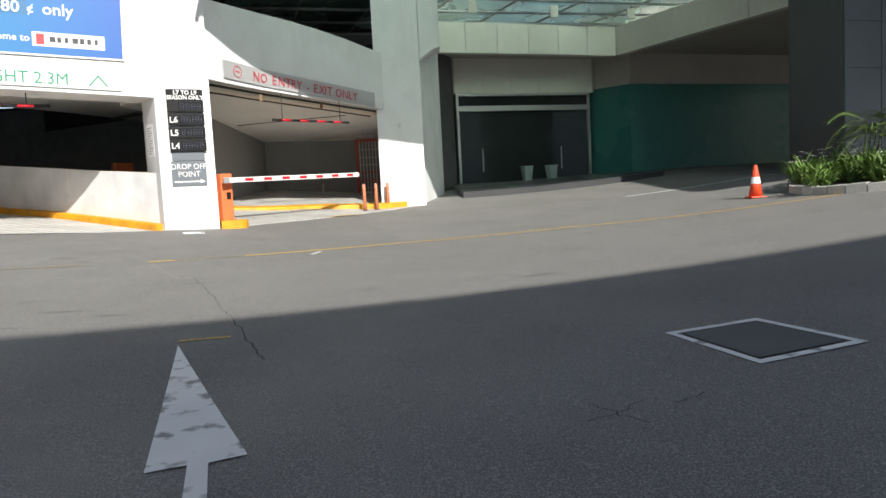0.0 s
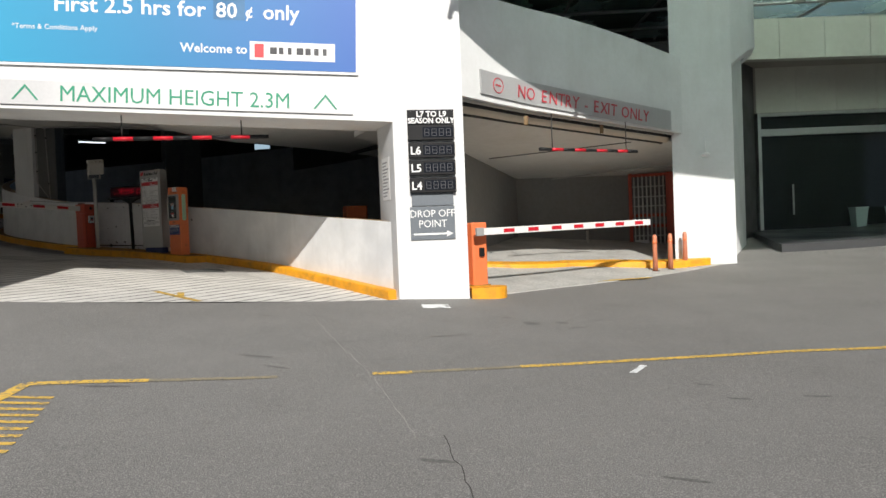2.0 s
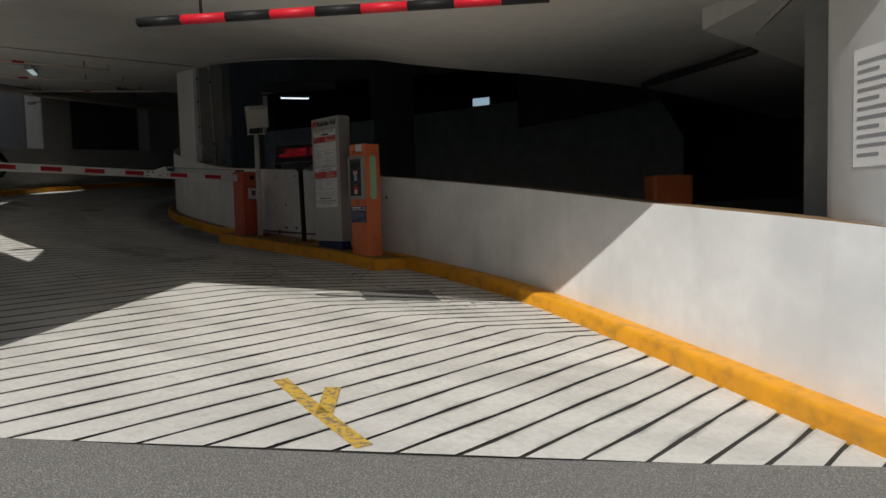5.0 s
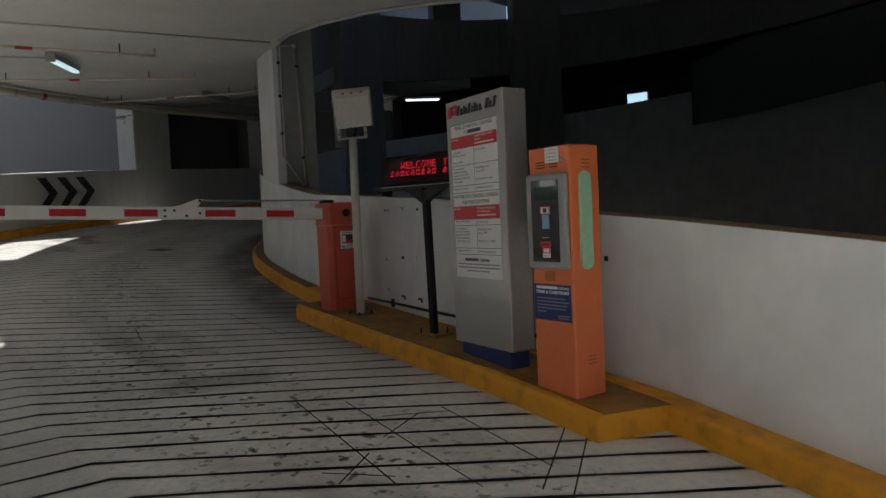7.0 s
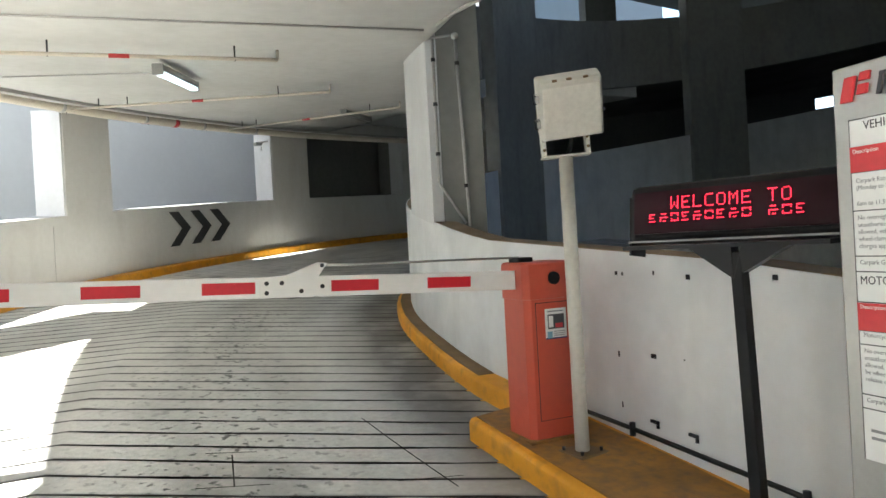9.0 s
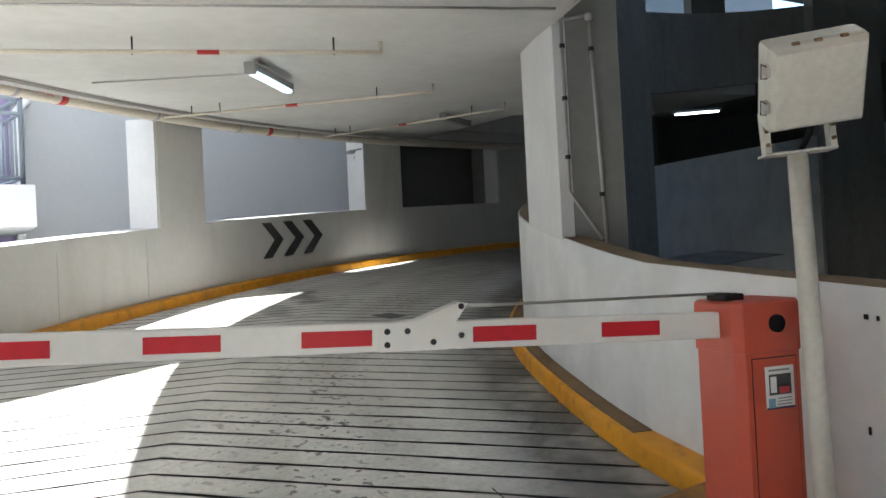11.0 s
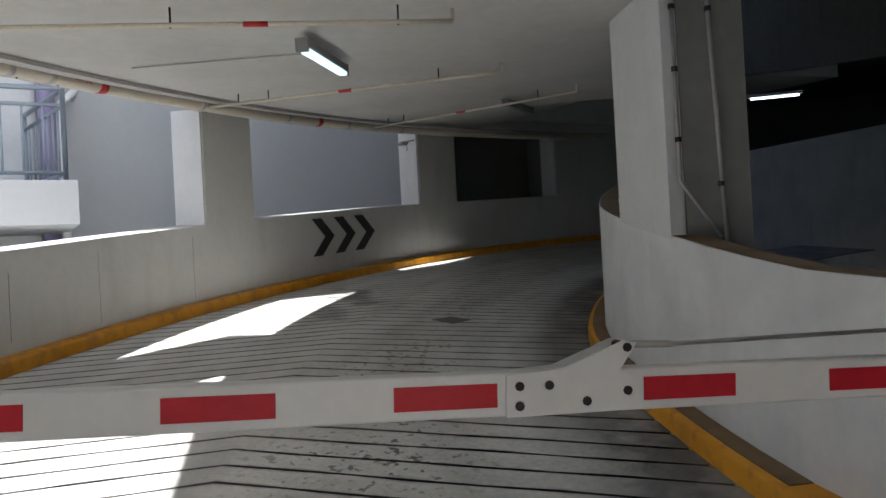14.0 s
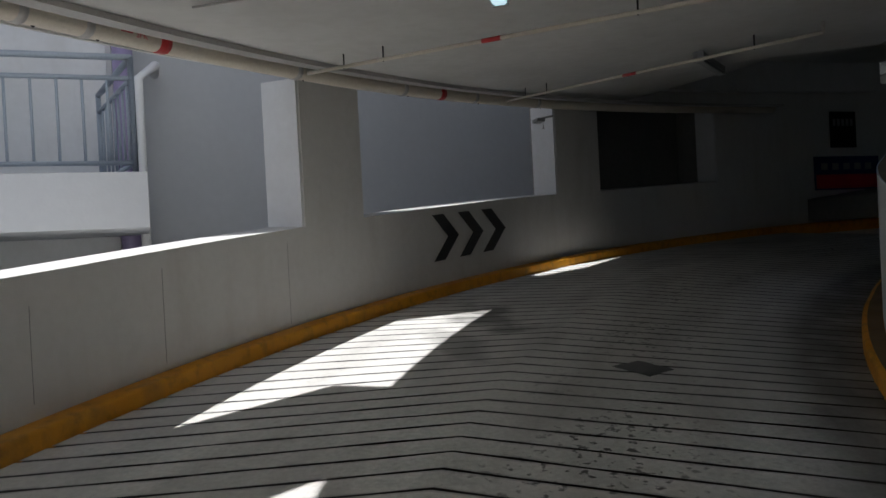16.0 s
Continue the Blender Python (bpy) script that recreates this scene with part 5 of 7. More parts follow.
def entry_gate():
    bx, by = -13.53, 16.0
    z0 = island_z(bx, by)
    t = cabinet("barrier_gate", (bx, by, z0), -10.0, (0.27, 0.3, 0.94), "redorange", "red barrier gate with a white folding boom on the island", "barrier gates")
    m = on_face(Vector((0.136, 0.0, 0)), (0, 1, 0))
    plate("door_gap", m, -0.098, 0.105, 0.105, 0.725, "darkmetal", t, 0.001, -0.0005)
    plate("door_panel", m, -0.094, 0.109, 0.101, 0.721, "redorange", t, 0.003, 0.0, bevel=0.001)
    plate("sticker", m, -0.045, 0.53, 0.085, 0.69, "labelwhite", t, 0.002, 0.0045, "white sticker with a dark picture")
    plate("sticker_print", m, -0.03, 0.583, 0.07, 0.66, "ink", t, 0.001, 0.007)
    plate("sticker_print", m, 0.015, 0.588, 0.06, 0.612, "labelred", t, 0.001, 0.0085)
    plate("sticker_print", m, -0.025, 0.592, 0.002, 0.652, "labelwhite", t, 0.001, 0.0085)
    plate("sticker_print", m, -0.035, 0.535, -0.005, 0.57, "padblue", t, 0.001, 0.007)
    plate("sticker_print", m, -0.045, 0.53, 0.085, 0.537, "navy", t, 0.001, 0.007)
    for k in range(3):
        plate("text_bar", m, 0.005, 0.545 + 0.011 * k, 0.07, 0.549 + 0.011 * k, "greyink", t, 0.001, 0.007)
    plate("text_bar", m, -0.03, 0.672, 0.065, 0.679, "greyink", t, 0.001, 0.007)
    bm = bmesh.new()
    add_tube(bm, [(0.13, 0.02, 0.85), (0.15, 0.02, 0.85)], 0.034, 16)
    part("lock", bm, "black", t, "black lock cover")
    # boom in two jointed pieces with a folding bracket
    inv = t.matrix_world.inverted()
    d = Vector((-0.225, -0.974, 0.04)).normalized()
    start = Vector((-13.55, 15.8, 2.74))
    for x0, x1, tapes in ((-0.08, 1.0, (0.21, 0.7)), (1.02, 3.9, (1.29, 1.78, 2.28, 2.78, 3.28))):
        mm = inv @ on_face(start, d)
        bm = bmesh.new()
        add_box(bm, (x0, -0.05, -0.025), (x1, 0.05, 0.025), 0.006)
        bmesh.ops.transform(bm, matrix=mm, verts=bm.verts)
        b = part("boom", bm, "boomwhite", t, "white boom arm")
        for x in tapes:
            for s in (-0.0285, 0.0255):
                plate("tape", mm, x, -0.027, x + 0.235, 0.027, "taperead", b, 0.003, s, "red reflective tape")
    mm = inv @ on_face(start, d)
    bm = bmesh.new()
    for s in (-0.036, 0.03):
        vs = [(0.95, -0.045), (1.27, -0.05), (1.27, 0.045), (1.14, 0.055), (0.99, 0.115), (0.955, 0.11), (1.0, 0.045), (0.95, 0.035)]
        lo, hi = [bm.verts.new((x, y, s)) for x, y in vs], [bm.verts.new((x, y, s + 0.006)) for x, y in vs]
        bm.faces.new(lo[::-1])
        bm.faces.new(hi)
        for i in range(len(vs)):
            bm.faces.new((lo[i], lo[(i + 1) % len(vs)], hi[(i + 1) % len(vs)], hi[i]))
    bmesh.ops.transform(bm, matrix=mm, verts=bm.verts)
    br = part("fold_bracket", bm, "boomwhite", t, "white folding joint bracket")
    for x, y in ((0.98, 0.0), (1.08, -0.02), (1.17, 0.02), (1.24, -0.025), (1.24, 0.02), (0.98, 0.1)):
        bm = bmesh.new()
        add_tube(bm, [(x, y, -0.04), (x, y, 0.04)], 0.011, 8)
        bmesh.ops.transform(bm, matrix=mm, verts=bm.verts)
        part("bolt", bm, "darkmetal", br)
    tube("fold_rod", [mm @ Vector((0.975, 0.102, 0)), mm @ Vector((0.86, 0.1, 0.0)), mm @ Vector((0.84, 0.1, 0.0)), inv @ Vector((bx - 0.02, by - 0.1, z0 + 0.965))], [0.009, 0.009, 0.006, 0.006], "steel", t, "thin steel folding rod")
    box("rod_mount", (-0.05, -0.14, 0.935), (0.06, -0.05, 0.965), "black", t, 0.006)


entry_gate()


def exit_gate():
    bx, by = -4.3, 13.98
    t = cabinet("barrier_gate", (bx, by, 1.12), 50.0, (0.26, 0.26, 0.92), "orange", "orange barrier gate with a white striped boom beside the column", "barrier gates")
    inv = t.matrix_world.inverted()
    a, e = Vector((-4.2, 13.75, 1.9)), Vector((-1.95, 16.6, 1.96))
    d = (e - a)
    m = inv @ on_face(a, d.normalized()) @ pose(0, 0, 0.06)
    bm = bmesh.new()
    add_box(bm, (0, -0.05, -0.02), (d.length, 0.05, 0.02), 0.005)
    bmesh.ops.transform(bm, matrix=m, verts=bm.verts)
    b = part("boom", bm, "boomwhite", t, "white boom arm")
    for i in range(7):
        plate("tape", m, 0.42 + 0.47 * i, -0.028, 0.42 + 0.47 * i + 0.2, 0.028, "taperead", b, 0.003, 0.0205, "red reflective tape")
    plate("boom_clamp", m, -0.07, -0.06, 0.06, 0.06, "greyplastic", t, 0.05, -0.025, bevel=0.01)
    box("reader", (-0.03, -0.16, 0.42), (0.05, -0.125, 0.55), "black", t, 0.006)
    f = thing("gate_foot", (-4.12, 13.66, 0.85), "rounded yellow concrete foot under the exit barrier", "kerb")
    bm = bmesh.new()
    n = 12
    pts = [(-0.2, -0.2), (0.14, -0.2)] + [(0.14 + 0.2 * math.cos(radians(-90 + 180 * i / n)), 0.2 * math.sin(radians(-90 + 180 * i / n))) for i in range(1, n)] + [(0.14, 0.2), (-0.2, 0.2)]
    lo, hi = [bm.verts.new((x, y, 0)) for x, y in pts], [bm.verts.new((x, y, 0.27)) for x, y in pts]
    bm.faces.new(lo[::-1])
    bm.faces.new(hi)
    for i in range(len(pts)):
        bm.faces.new((lo[i], lo[(i + 1) % len(pts)], hi[(i + 1) % len(pts)], hi[i]))
    bmesh.ops.rotate(bm, verts=bm.verts, cent=(0, 0, 0), matrix=Matrix.Rotation(radians(26), 3, "Z"))
    p = part("foot", bm, "yellow", f)


exit_gate()


# ---- island machines ----
def camera_pole():
    x, y = -13.19, 15.95
    z = island_z(x, y)
    t = thing("pole_with_box", (x, y, z), "cream steel pole carrying a beige equipment box", "equipment box")
    tube("pole", [(0, 0, 0), (-0.1, 0.085, 1.5)], 0.036, "boxbeige", t, sides=16)
    box("base_plate", (-0.09, -0.09, -0.01), (0.09, 0.09, 0.012), "brown", t, 0.003)
    for px, py in ((-0.065, -0.065), (0.065, -0.065), (0.065, 0.065), (-0.065, 0.065)):
        tube("bolt", [(px, py, 0.01), (px, py, 0.03)], 0.009, "darkmetal", t, sides=6)
    # the case leans forward, towards the cars
    m = pose(0.04, 0.014, 1.565, 31, -5, 53) @ pose(0, 0.1, 0)
    bm = bmesh.new()
    add_box(bm, (-0.158, -0.055, -0.012), (0.158, 0.06, 0.295), 0.016)
    bmesh.ops.transform(bm, matrix=m, verts=bm.verts)
    b = part("box", bm, "boxbeige", t)
    bm = bmesh.new()
    add_box(bm, (-0.155, -0.1, -0.008), (0.155, -0.052, 0.292), 0.01)
    for v in bm.verts:
        if v.co.y < -0.075:
            v.co.x *= 0.92
            v.co.z = 0.142 + (v.co.z - 0.142) * 0.9
    bmesh.ops.transform(bm, matrix=m, verts=bm.verts)
    part("door", bm, "boxbeige", b, "beige cover with sloping edges")
    for px in (-0.07, 0.0, 0.08):
        box("hood_clip", (px - 0.012, -0.066, 0.289), (px + 0.012, -0.05, 0.299), "brown", b, 0.002, m=m)
    for zz in (0.07, 0.2):
        box("latch", (-0.17, -0.082, zz), (-0.154, -0.04, zz + 0.04), "galv", b, 0.004, m=m)
        tube("latch_wire", [m @ Vector((-0.168, -0.085, zz)), m @ Vector((-0.18, -0.062, zz - 0.006)), m @ Vector((-0.18, -0.062, zz + 0.046)), m @ Vector((-0.168, -0.085, zz + 0.04))], 0.0025, "darkmetal", b, sides=6)
    g = pose(-0.1, 0.085, 1.5, 0, -3, 56)
    box("bracket_plate", (-0.125, -0.05, -0.004), (0.125, 0.05, 0.006), "boxbeige", t, 0.003, m=g)
    for s in (-0.125, 0.1):
        bm = bmesh.new()
        add_box(bm, (s, -0.045, 0.0), (s + 0.025, 0.0, 0.16), 0.003)
        bmesh.ops.transform(bm, matrix=g, verts=bm.verts)
        k = part("bracket", bm, "boxbeige", t)
        for zz in (0.035, 0.085):
            tube("bolt", [g @ Vector((s + 0.012, -0.043, zz)), g @ Vector((s + 0.012, -0.052, zz))], 0.008, "brown", k, sides=8)
    tube("cable", [m @ Vector((0.0, -0.03, 0.02)), m @ Vector((0.0, -0.02, -0.05)), g @ Vector((0.01, 0.0, 0.0))], 0.011, "black", t)


camera_pole()


DOTS = {
    "W": ("10001", "10001", "10001", "10101", "10101", "11011", "10001"),
    "E": ("11111", "10000", "10000", "11110", "10000", "10000", "11111"),
    "L": ("10000", "10000", "10000", "10000", "10000", "10000", "11111"),
    "C": ("01111", "10000", "10000", "10000", "10000", "10000", "01111"),
    "O": ("01110", "10001", "10001", "10001", "10001", "10001", "01110"),
    "M": ("10001", "11011", "10101", "10101", "10001", "10001", "10001"),
    "T": ("11111", "00100", "00100", "00100", "00100", "00100", "00100"),
}
BARS = (("11110", "10000", "11100", "00000", "11110"), ("11111", "10001", "00000", "10001", "11111"), ("01110", "00000", "11111", "10000", "10110"))


def dot_glyph(rows, m, x, y, px, py, parent, name, label):
    """One lit character of the matrix, dot by dot."""
    bm = bmesh.new()
    for r, row in enumerate(rows):
        for c, on in enumerate(row):
            if on == "1":
                add_box(bm, (x + c * px, y - r * py, 0.0), (x + c * px + px * 0.5, y - r * py + py * 0.5, 0.0015))
    bmesh.ops.transform(bm, matrix=m, verts=bm.verts)
    ob = part(name, bm, "led", parent, label)
    ob["kind"] = "stuff"
    return ob


def led_sign():
    x, y = -12.16, 15.85
    z = island_z(x, y)
    t = thing("led_display", (x, y, z), "black post with a red dot matrix message display", "display")
    bm = bmesh.new()
    add_box(bm, (-0.024, -0.024, 0), (0.024, 0.024, 1.05), 0.005)
    for v in bm.verts:
        v.co.x += 0.03 - 0.065 * v.co.z
        v.co.y += 0.04 * v.co.z - 0.05
    part("post", bm, "black", t)
    box("foot_plate", (-0.07, -0.14, -0.01), (0.13, 0.04, 0.014), "ochre", t, 0.003)
    for px, py in ((-0.045, -0.11), (0.105, -0.11), (0.105, 0.01), (-0.045, 0.01)):
        tube("anchor_bolt", [(px, py, 0.01), (px, py, 0.055)], 0.005, "darkmetal", t, sides=6)
    m = pose(-0.18, 0.085, 0.0, -6, 0, 10)
    bm = bmesh.new()
    add_box(bm, (-0.43, -0.08, 1.085), (0.5, 0.08, 1.345), 0.03)
    bmesh.ops.transform(bm, matrix=m, verts=bm.verts)
    c = part("case", bm, "black", t)
    box("window", (-0.4, -0.086, 1.13), (0.47, -0.079, 1.31), "ledglass", c, 0.0, m=m)
    box("lower_rim", (-0.43, -0.088, 1.092), (0.5, -0.079, 1.1), "greyplastic", c, 0.0, "pale lower rim", m=m)
    box("end_plate", (-0.44, -0.06, 1.04), (-0.43, 0.06, 1.3), "black", c, 0.0, m=m)
    bm = bmesh.new()
    for s in (-1, 1):
        vs = [bm.verts.new(v) for v in ((-0.045, -0.03, 0.95), (-0.03 + s * 0.2, -0.03, 1.075), (-0.03 + s * 0.02, -0.03, 1.075))]
        ws = [bm.verts.new(v.co + Vector((0, 0.06, 0))) for v in vs]
        bm.faces.new(vs)
        bm.faces.new(ws[::-1])
        for i in range(3):
            bm.faces.new((vs[i], vs[(i + 1) % 3], ws[(i + 1) % 3], ws[i]))
    add_box(bm, (-0.5, -0.05, 1.068), (0.3, 0.05, 1.084))
    bmesh.ops.transform(bm, matrix=pose(-0.005, 0.0, 0.0, 0, 0, 9), verts=bm.verts)
    part("bracket", bm, "darkmetal", t)
    f = m @ on_face(Vector((0, -0.0875, 0)), (1, 0, 0))
    for k, ch in enumerate("WELCOME TO"):
        if ch != " ":
            dot_glyph(DOTS[ch], f, -0.225 + k * 0.0505, 1.278, 0.0076, 0.0076, c, "character", "lit red dot letter")
    for k in range(13):
        if k != 9:
            dot_glyph(BARS[k * 5 % 3], f, -0.325 + k * 0.0505, 1.21, 0.0076, 0.0076, c, "dot_block", "lit red dots")


led_sign()


def pylon():
    x, y = -11.4, 15.6
    z = island_z(x, y)
    d = Vector((0.57, -0.125, 0)).normalized()
    rz = math.degrees(math.atan2(d.y, d.x))
    t = thing("rate_pylon", (x, y, z), "tall brushed steel pylon with white and red parking rate sheets", "sign", rz=rz)
    bm = bmesh.new()
    add_box(bm, (-0.285, -0.08, 0.09), (0.325, 0.092, 1.635), 0.008)
    part("body", bm, "steel", t)
    box("plinth", (-0.23, -0.065, -0.02), (0.28, 0.08, 0.1), "navy", t, 0.004, "navy blue plinth")
    m = on_face(Vector((0.0, -0.081, 0.0)), (1, 0, 0))

    def slanted(name, u, v, w, h, mat, lean=0.25, thick=0.012):
        bm = bmesh.new()
        add_box(bm, (0, 0, 0), (w, h, thick), 0.002)
        for q in bm.verts:
            q.co.x += lean * q.co.y + u
            q.co.y += v
        bmesh.ops.transform(bm, matrix=m, verts=bm.verts)
        part(name, bm, mat, t)

    slanted("emblem", -0.252, 1.53, 0.034, 0.07, "labelred")
    slanted("emblem", -0.2, 1.545, 0.028, 0.028, "labelred")
    slanted("emblem", -0.192, 1.582, 0.03, 0.024, "labelred")
    u = -0.142
    for w, h in ((0.03, 0.06), (0.028, 0.038), (0.012, 0.052), (0.02, 0.038), (0.034, 0.06), (0.02, 0.038), (0.012, 0.052), (0.026, 0.038), (0.028, 0.038), (0, 0), (0.036, 0.06), (0.03, 0.038), (0.032, 0.06)):
        if w:
            slanted("name_bar", u, 1.535, w * 0.36, h, "ink")
            slanted("name_bar", u + w * 0.36, 1.535 + h - 0.011 if h > 0.05 else 1.535, w * 0.55, 0.011, "ink")
        u += w + 0.007 if w else 0.028
    s = plate("rate_sheet", m, -0.235, 0.515, 0.262, 1.48, "labelwhite", t, 0.002, 0.0, "printed rate sheet")
    lift = 0.0025
    for y0, y1 in ((1.33, 1.402), (0.883, 0.961)):
        plate("red_heading", m, -0.234, y0, 0.261, y1, "labelred", s, 0.001, lift, "red heading row")

    def line(text, u, v, size, mat="ink", **k):
        lettering("lettering", text, size, mat, s, m @ pose(u, v, lift + (0.001 if mat == "labelwhite" else 0)), depth=0.0004, **k)

    line("VEHICLE PARKING CHARGES", 0.015, 1.447, 0.034, align="CENTER", stretch=0.93)
    line("AT", -0.085, 1.413, 0.034, stretch=0.93)
    plate("name_bar", m, -0.04, 1.414, 0.1, 1.436, "ink", s, 0.0006, lift)
    line("MOTORCYCLE PARKING CHARGES", 0.015, 1.014, 0.034, align="CENTER", stretch=0.88)
    line("FOR PUBLIC/SHOPPER", 0.015, 0.977, 0.034, align="CENTER", stretch=0.88)
    for y0 in (1.477, 1.328, 1.22, 1.092, 1.048, 0.962, 0.881, 0.842, 0.7, 0.66):
        plate("rule", m, -0.234, y0, 0.261, y0 + 0.003, "ink", s, 0.0008, lift)
    for y0, y1 in ((1.05, 1.33), (0.66, 0.883)):
        plate("rule", m, 0.018, y0, 0.02, y1, "ink", s, 0.0008, lift)
    plate("rule", m, -0.234, 0.515, -0.232, 1.478, "ink", s, 0.0008, lift)
    for v, text in ((1.3, "Carpark Rate"), (1.28, "(Monday to Sunday)"), (1.236, "6am to 11.59pm"), (1.196, "No overnight and"), (1.176, "unauthorised parking"), (1.156, "allowed, vehicles shall be"), (1.136, "wheel-clamped and release"), (1.116, "charges applies"), (1.07, "Carpark Grace Period"), (0.865, "Motorcycle Parking/Entry"), (0.82, "No overnight and"), (0.8, "unauthorised parking"), (0.78, "allowed, vehicles shall"), (0.76, "be wheel-clamped and"), (0.74, "release charges applies"), (0.68, "Carpark Grace Period")):
        line(text, -0.22, v, 0.0185, "greyink", stretch=0.95)
    for v, text in ((1.3, "$1.07 per Hour"), (1.19, "Wheelclamp release"), (1.168, "charge: $200"), (1.122, "(rate subject to changes)"), (1.068, "10 minutes grace period"), (0.858, "$1.07 per entry"), (0.812, "Wheelclamp release"), (0.79, "charge: $200"), (0.742, "(rate subject to changes)"), (0.676, "10 minutes grace period")):
        line(text, 0.03, v, 0.0185, "greyink", stretch=0.95)
    for v, text in ((1.385, "Carpark Charges for Public/"), (1.363, "Shoppers"), (0.943, "Motorcycle parking charges"), (0.921, "for Public/Shoppers")):
        line(text, 0.03, v, 0.0185, "labelwhite", stretch=0.9)
    for v, w in ((1.341, 0.2), (0.9, 0.19)):
        plate("text_bar", m, 0.03, v, 0.03 + w, v + 0.008, "labelwhite", s, 0.0006, lift + 0.001)
    for v in (1.383, 0.945):
        line("Description", -0.225, v, 0.0165, "labelwhite")
    plate("name_bar", m, -0.13, 0.62, 0.02, 0.638, "ink", s, 0.0006, lift)
    line("CARPARK", 0.03, 0.62, 0.024, bold=0.0006)
    for i in range(3):
        plate("text_bar", m, -0.21 + 0.1 * (i == 0), 0.555 + 0.021 * i, 0.24 - 0.11 * (i == 0), 0.563 + 0.021 * i, "greyink", s, 0.0006, lift)


pylon()


def ticket_machine():
    x, y = -10.7, 15.46
    z = island_z(x, y)
    t = thing("ticket_machine", (x, y, z), "orange parking ticket machine with a dark reader and green light strip", "ticket machine", rz=-9.0)
    bm = bmesh.new()
    add_box(bm, (-0.15, -0.11, -0.02), (0.15, 0.11, 1.31), 0.01)
    part("body", bm, "orange", t)
    m = on_face(Vector((-0.15, -0.111, 0)), (1, 0, 0))
    bm = bmesh.new()
    add_box(bm, (0.0, 0.665, 0.0), (0.3, 1.17, 0.035), 0.018)
    bmesh.ops.transform(bm, matrix=m, verts=bm.verts)
    fr = part("reader_frame", bm, "greyplastic", t, "grey reader surround")
    plate("reader_window", m, 0.05, 0.705, 0.252, 1.135, "screen", t, 0.004, 0.0355, "dark glossy reader window", 0.0015)
    plate("reader_screen", m, 0.075, 1.03, 0.235, 1.1, "screengreen", fr, 0.001, 0.04)
    plate("card_label", m, 0.12, 0.955, 0.192, 0.998, "labelwhite", fr, 0.002, 0.04, "white label in a red edge")
    for u0, v0, u1, v1 in ((0.12, 0.955, 0.192, 0.96), (0.12, 0.993, 0.192, 0.998), (0.12, 0.955, 0.126, 0.998), (0.186, 0.955, 0.192, 0.998)):
        plate("label_edge", m, u0, v0, u1, v1, "labelred", fr, 0.001, 0.0425)
    plate("label_print", m, 0.142, 0.965, 0.17, 0.988, "ink", fr, 0.001, 0.0425)
    plate("card_pad", m, 0.133, 0.88, 0.184, 0.953, "padblue", fr, 0.002, 0.04)
    plate("slot_line", m, 0.13, 0.832, 0.18, 0.835, "labelwhite", fr, 0.001, 0.04)
    plate("card_slot", m, 0.118, 0.785, 0.192, 0.812, "labelred", fr, 0.006, 0.04)
    plate("slot_mouth", m, 0.125, 0.796, 0.185, 0.801, "black", fr, 0.001, 0.0465)
    plate("slot_label", m, 0.13, 0.728, 0.185, 0.782, "labelwhite", fr, 0.002, 0.04)
    for u0, v0, u1, v1 in ((0.13, 0.776, 0.185, 0.782), (0.13, 0.75, 0.185, 0.755), (0.13, 0.755, 0.136, 0.776), (0.179, 0.755, 0.185, 0.776)):
        plate("label_edge", m, u0, v0, u1, v1, "labelred", fr, 0.001, 0.0425)
    plate("text_bar", m, 0.136, 0.735, 0.18, 0.739, "greyink", fr, 0.001, 0.0425)
    for x0 in (0.06, 0.155):
        for k in range(3):
            plate("vent_slot", m, x0, 1.2 + k * 0.014, x0 + 0.065, 1.205 + k * 0.014, "black", t, 0.001, 0.001)
    plate("notice_card", m, 0.13, 1.225, 0.232, 1.305, "labelwhite", t, 0.003, 0.001)
    for v in (1.29, 1.272, 1.254, 1.236):
        plate("notice_bar", m, 0.145, v, 0.218, v + 0.003, "greyink", t, 0.001, 0.0045)
    tube("lock", [m @ Vector((0.25, 1.232, 0.0)), m @ Vector((0.25, 1.232, 0.008))], 0.011, "steel", t, sides=12)
    for k in range(8):
        plate("speaker_slot", m, 0.1, 0.602 + k * 0.0065, 0.175, 0.605 + k * 0.0065, "brown", t, 0.001, 0.001)
    s = plate("terms_plate", m, 0.012, 0.388, 0.284, 0.582, "navy", t, 0.003, 0.001, "navy terms plate")
    lettering("lettering", "TERMS & CONDITIONS", 0.024, "labelwhite", s, m @ pose(0.148, 0.532, 0.0045), align="CENTER", depth=0.0005, bold=0.0005)
    plate("name_bar", m, 0.03, 0.557, 0.19, 0.572, "labelwhite", s, 0.0006, 0.0042)
    lettering("lettering", "CARPARK", 0.018, "labelwhite", s, m @ pose(0.195, 0.558, 0.0045), depth=0.0005)
    for k in range(5):
        plate("text_bar", m, 0.03, 0.432 + k * 0.018, 0.1 if k == 0 else 0.268 - 0.012 * ((k * 5) % 3), 0.438 + k * 0.018, "greyink", s, 0.0006, 0.0042)
    for v in (0.402, 0.415):
        plate("text_bar", m, 0.19, v, 0.27, v + 0.005, "greyink", s, 0.0006, 0.0042)
    m2 = on_face(Vector((0.151, -0.11, 0)), (0, 1, 0))
    bm = bmesh.new()
    pts = [(0.1035 + 0.043 * math.cos(radians(a)), (1.132 if a < 180 else 0.703) + 0.043 * math.sin(radians(a))) for a in list(range(0, 181, 20)) + list(range(180, 361, 20))]
    lo, hi = [bm.verts.new((a, b, 0)) for a, b in pts], [bm.verts.new((a, b, 0.012)) for a, b in pts]
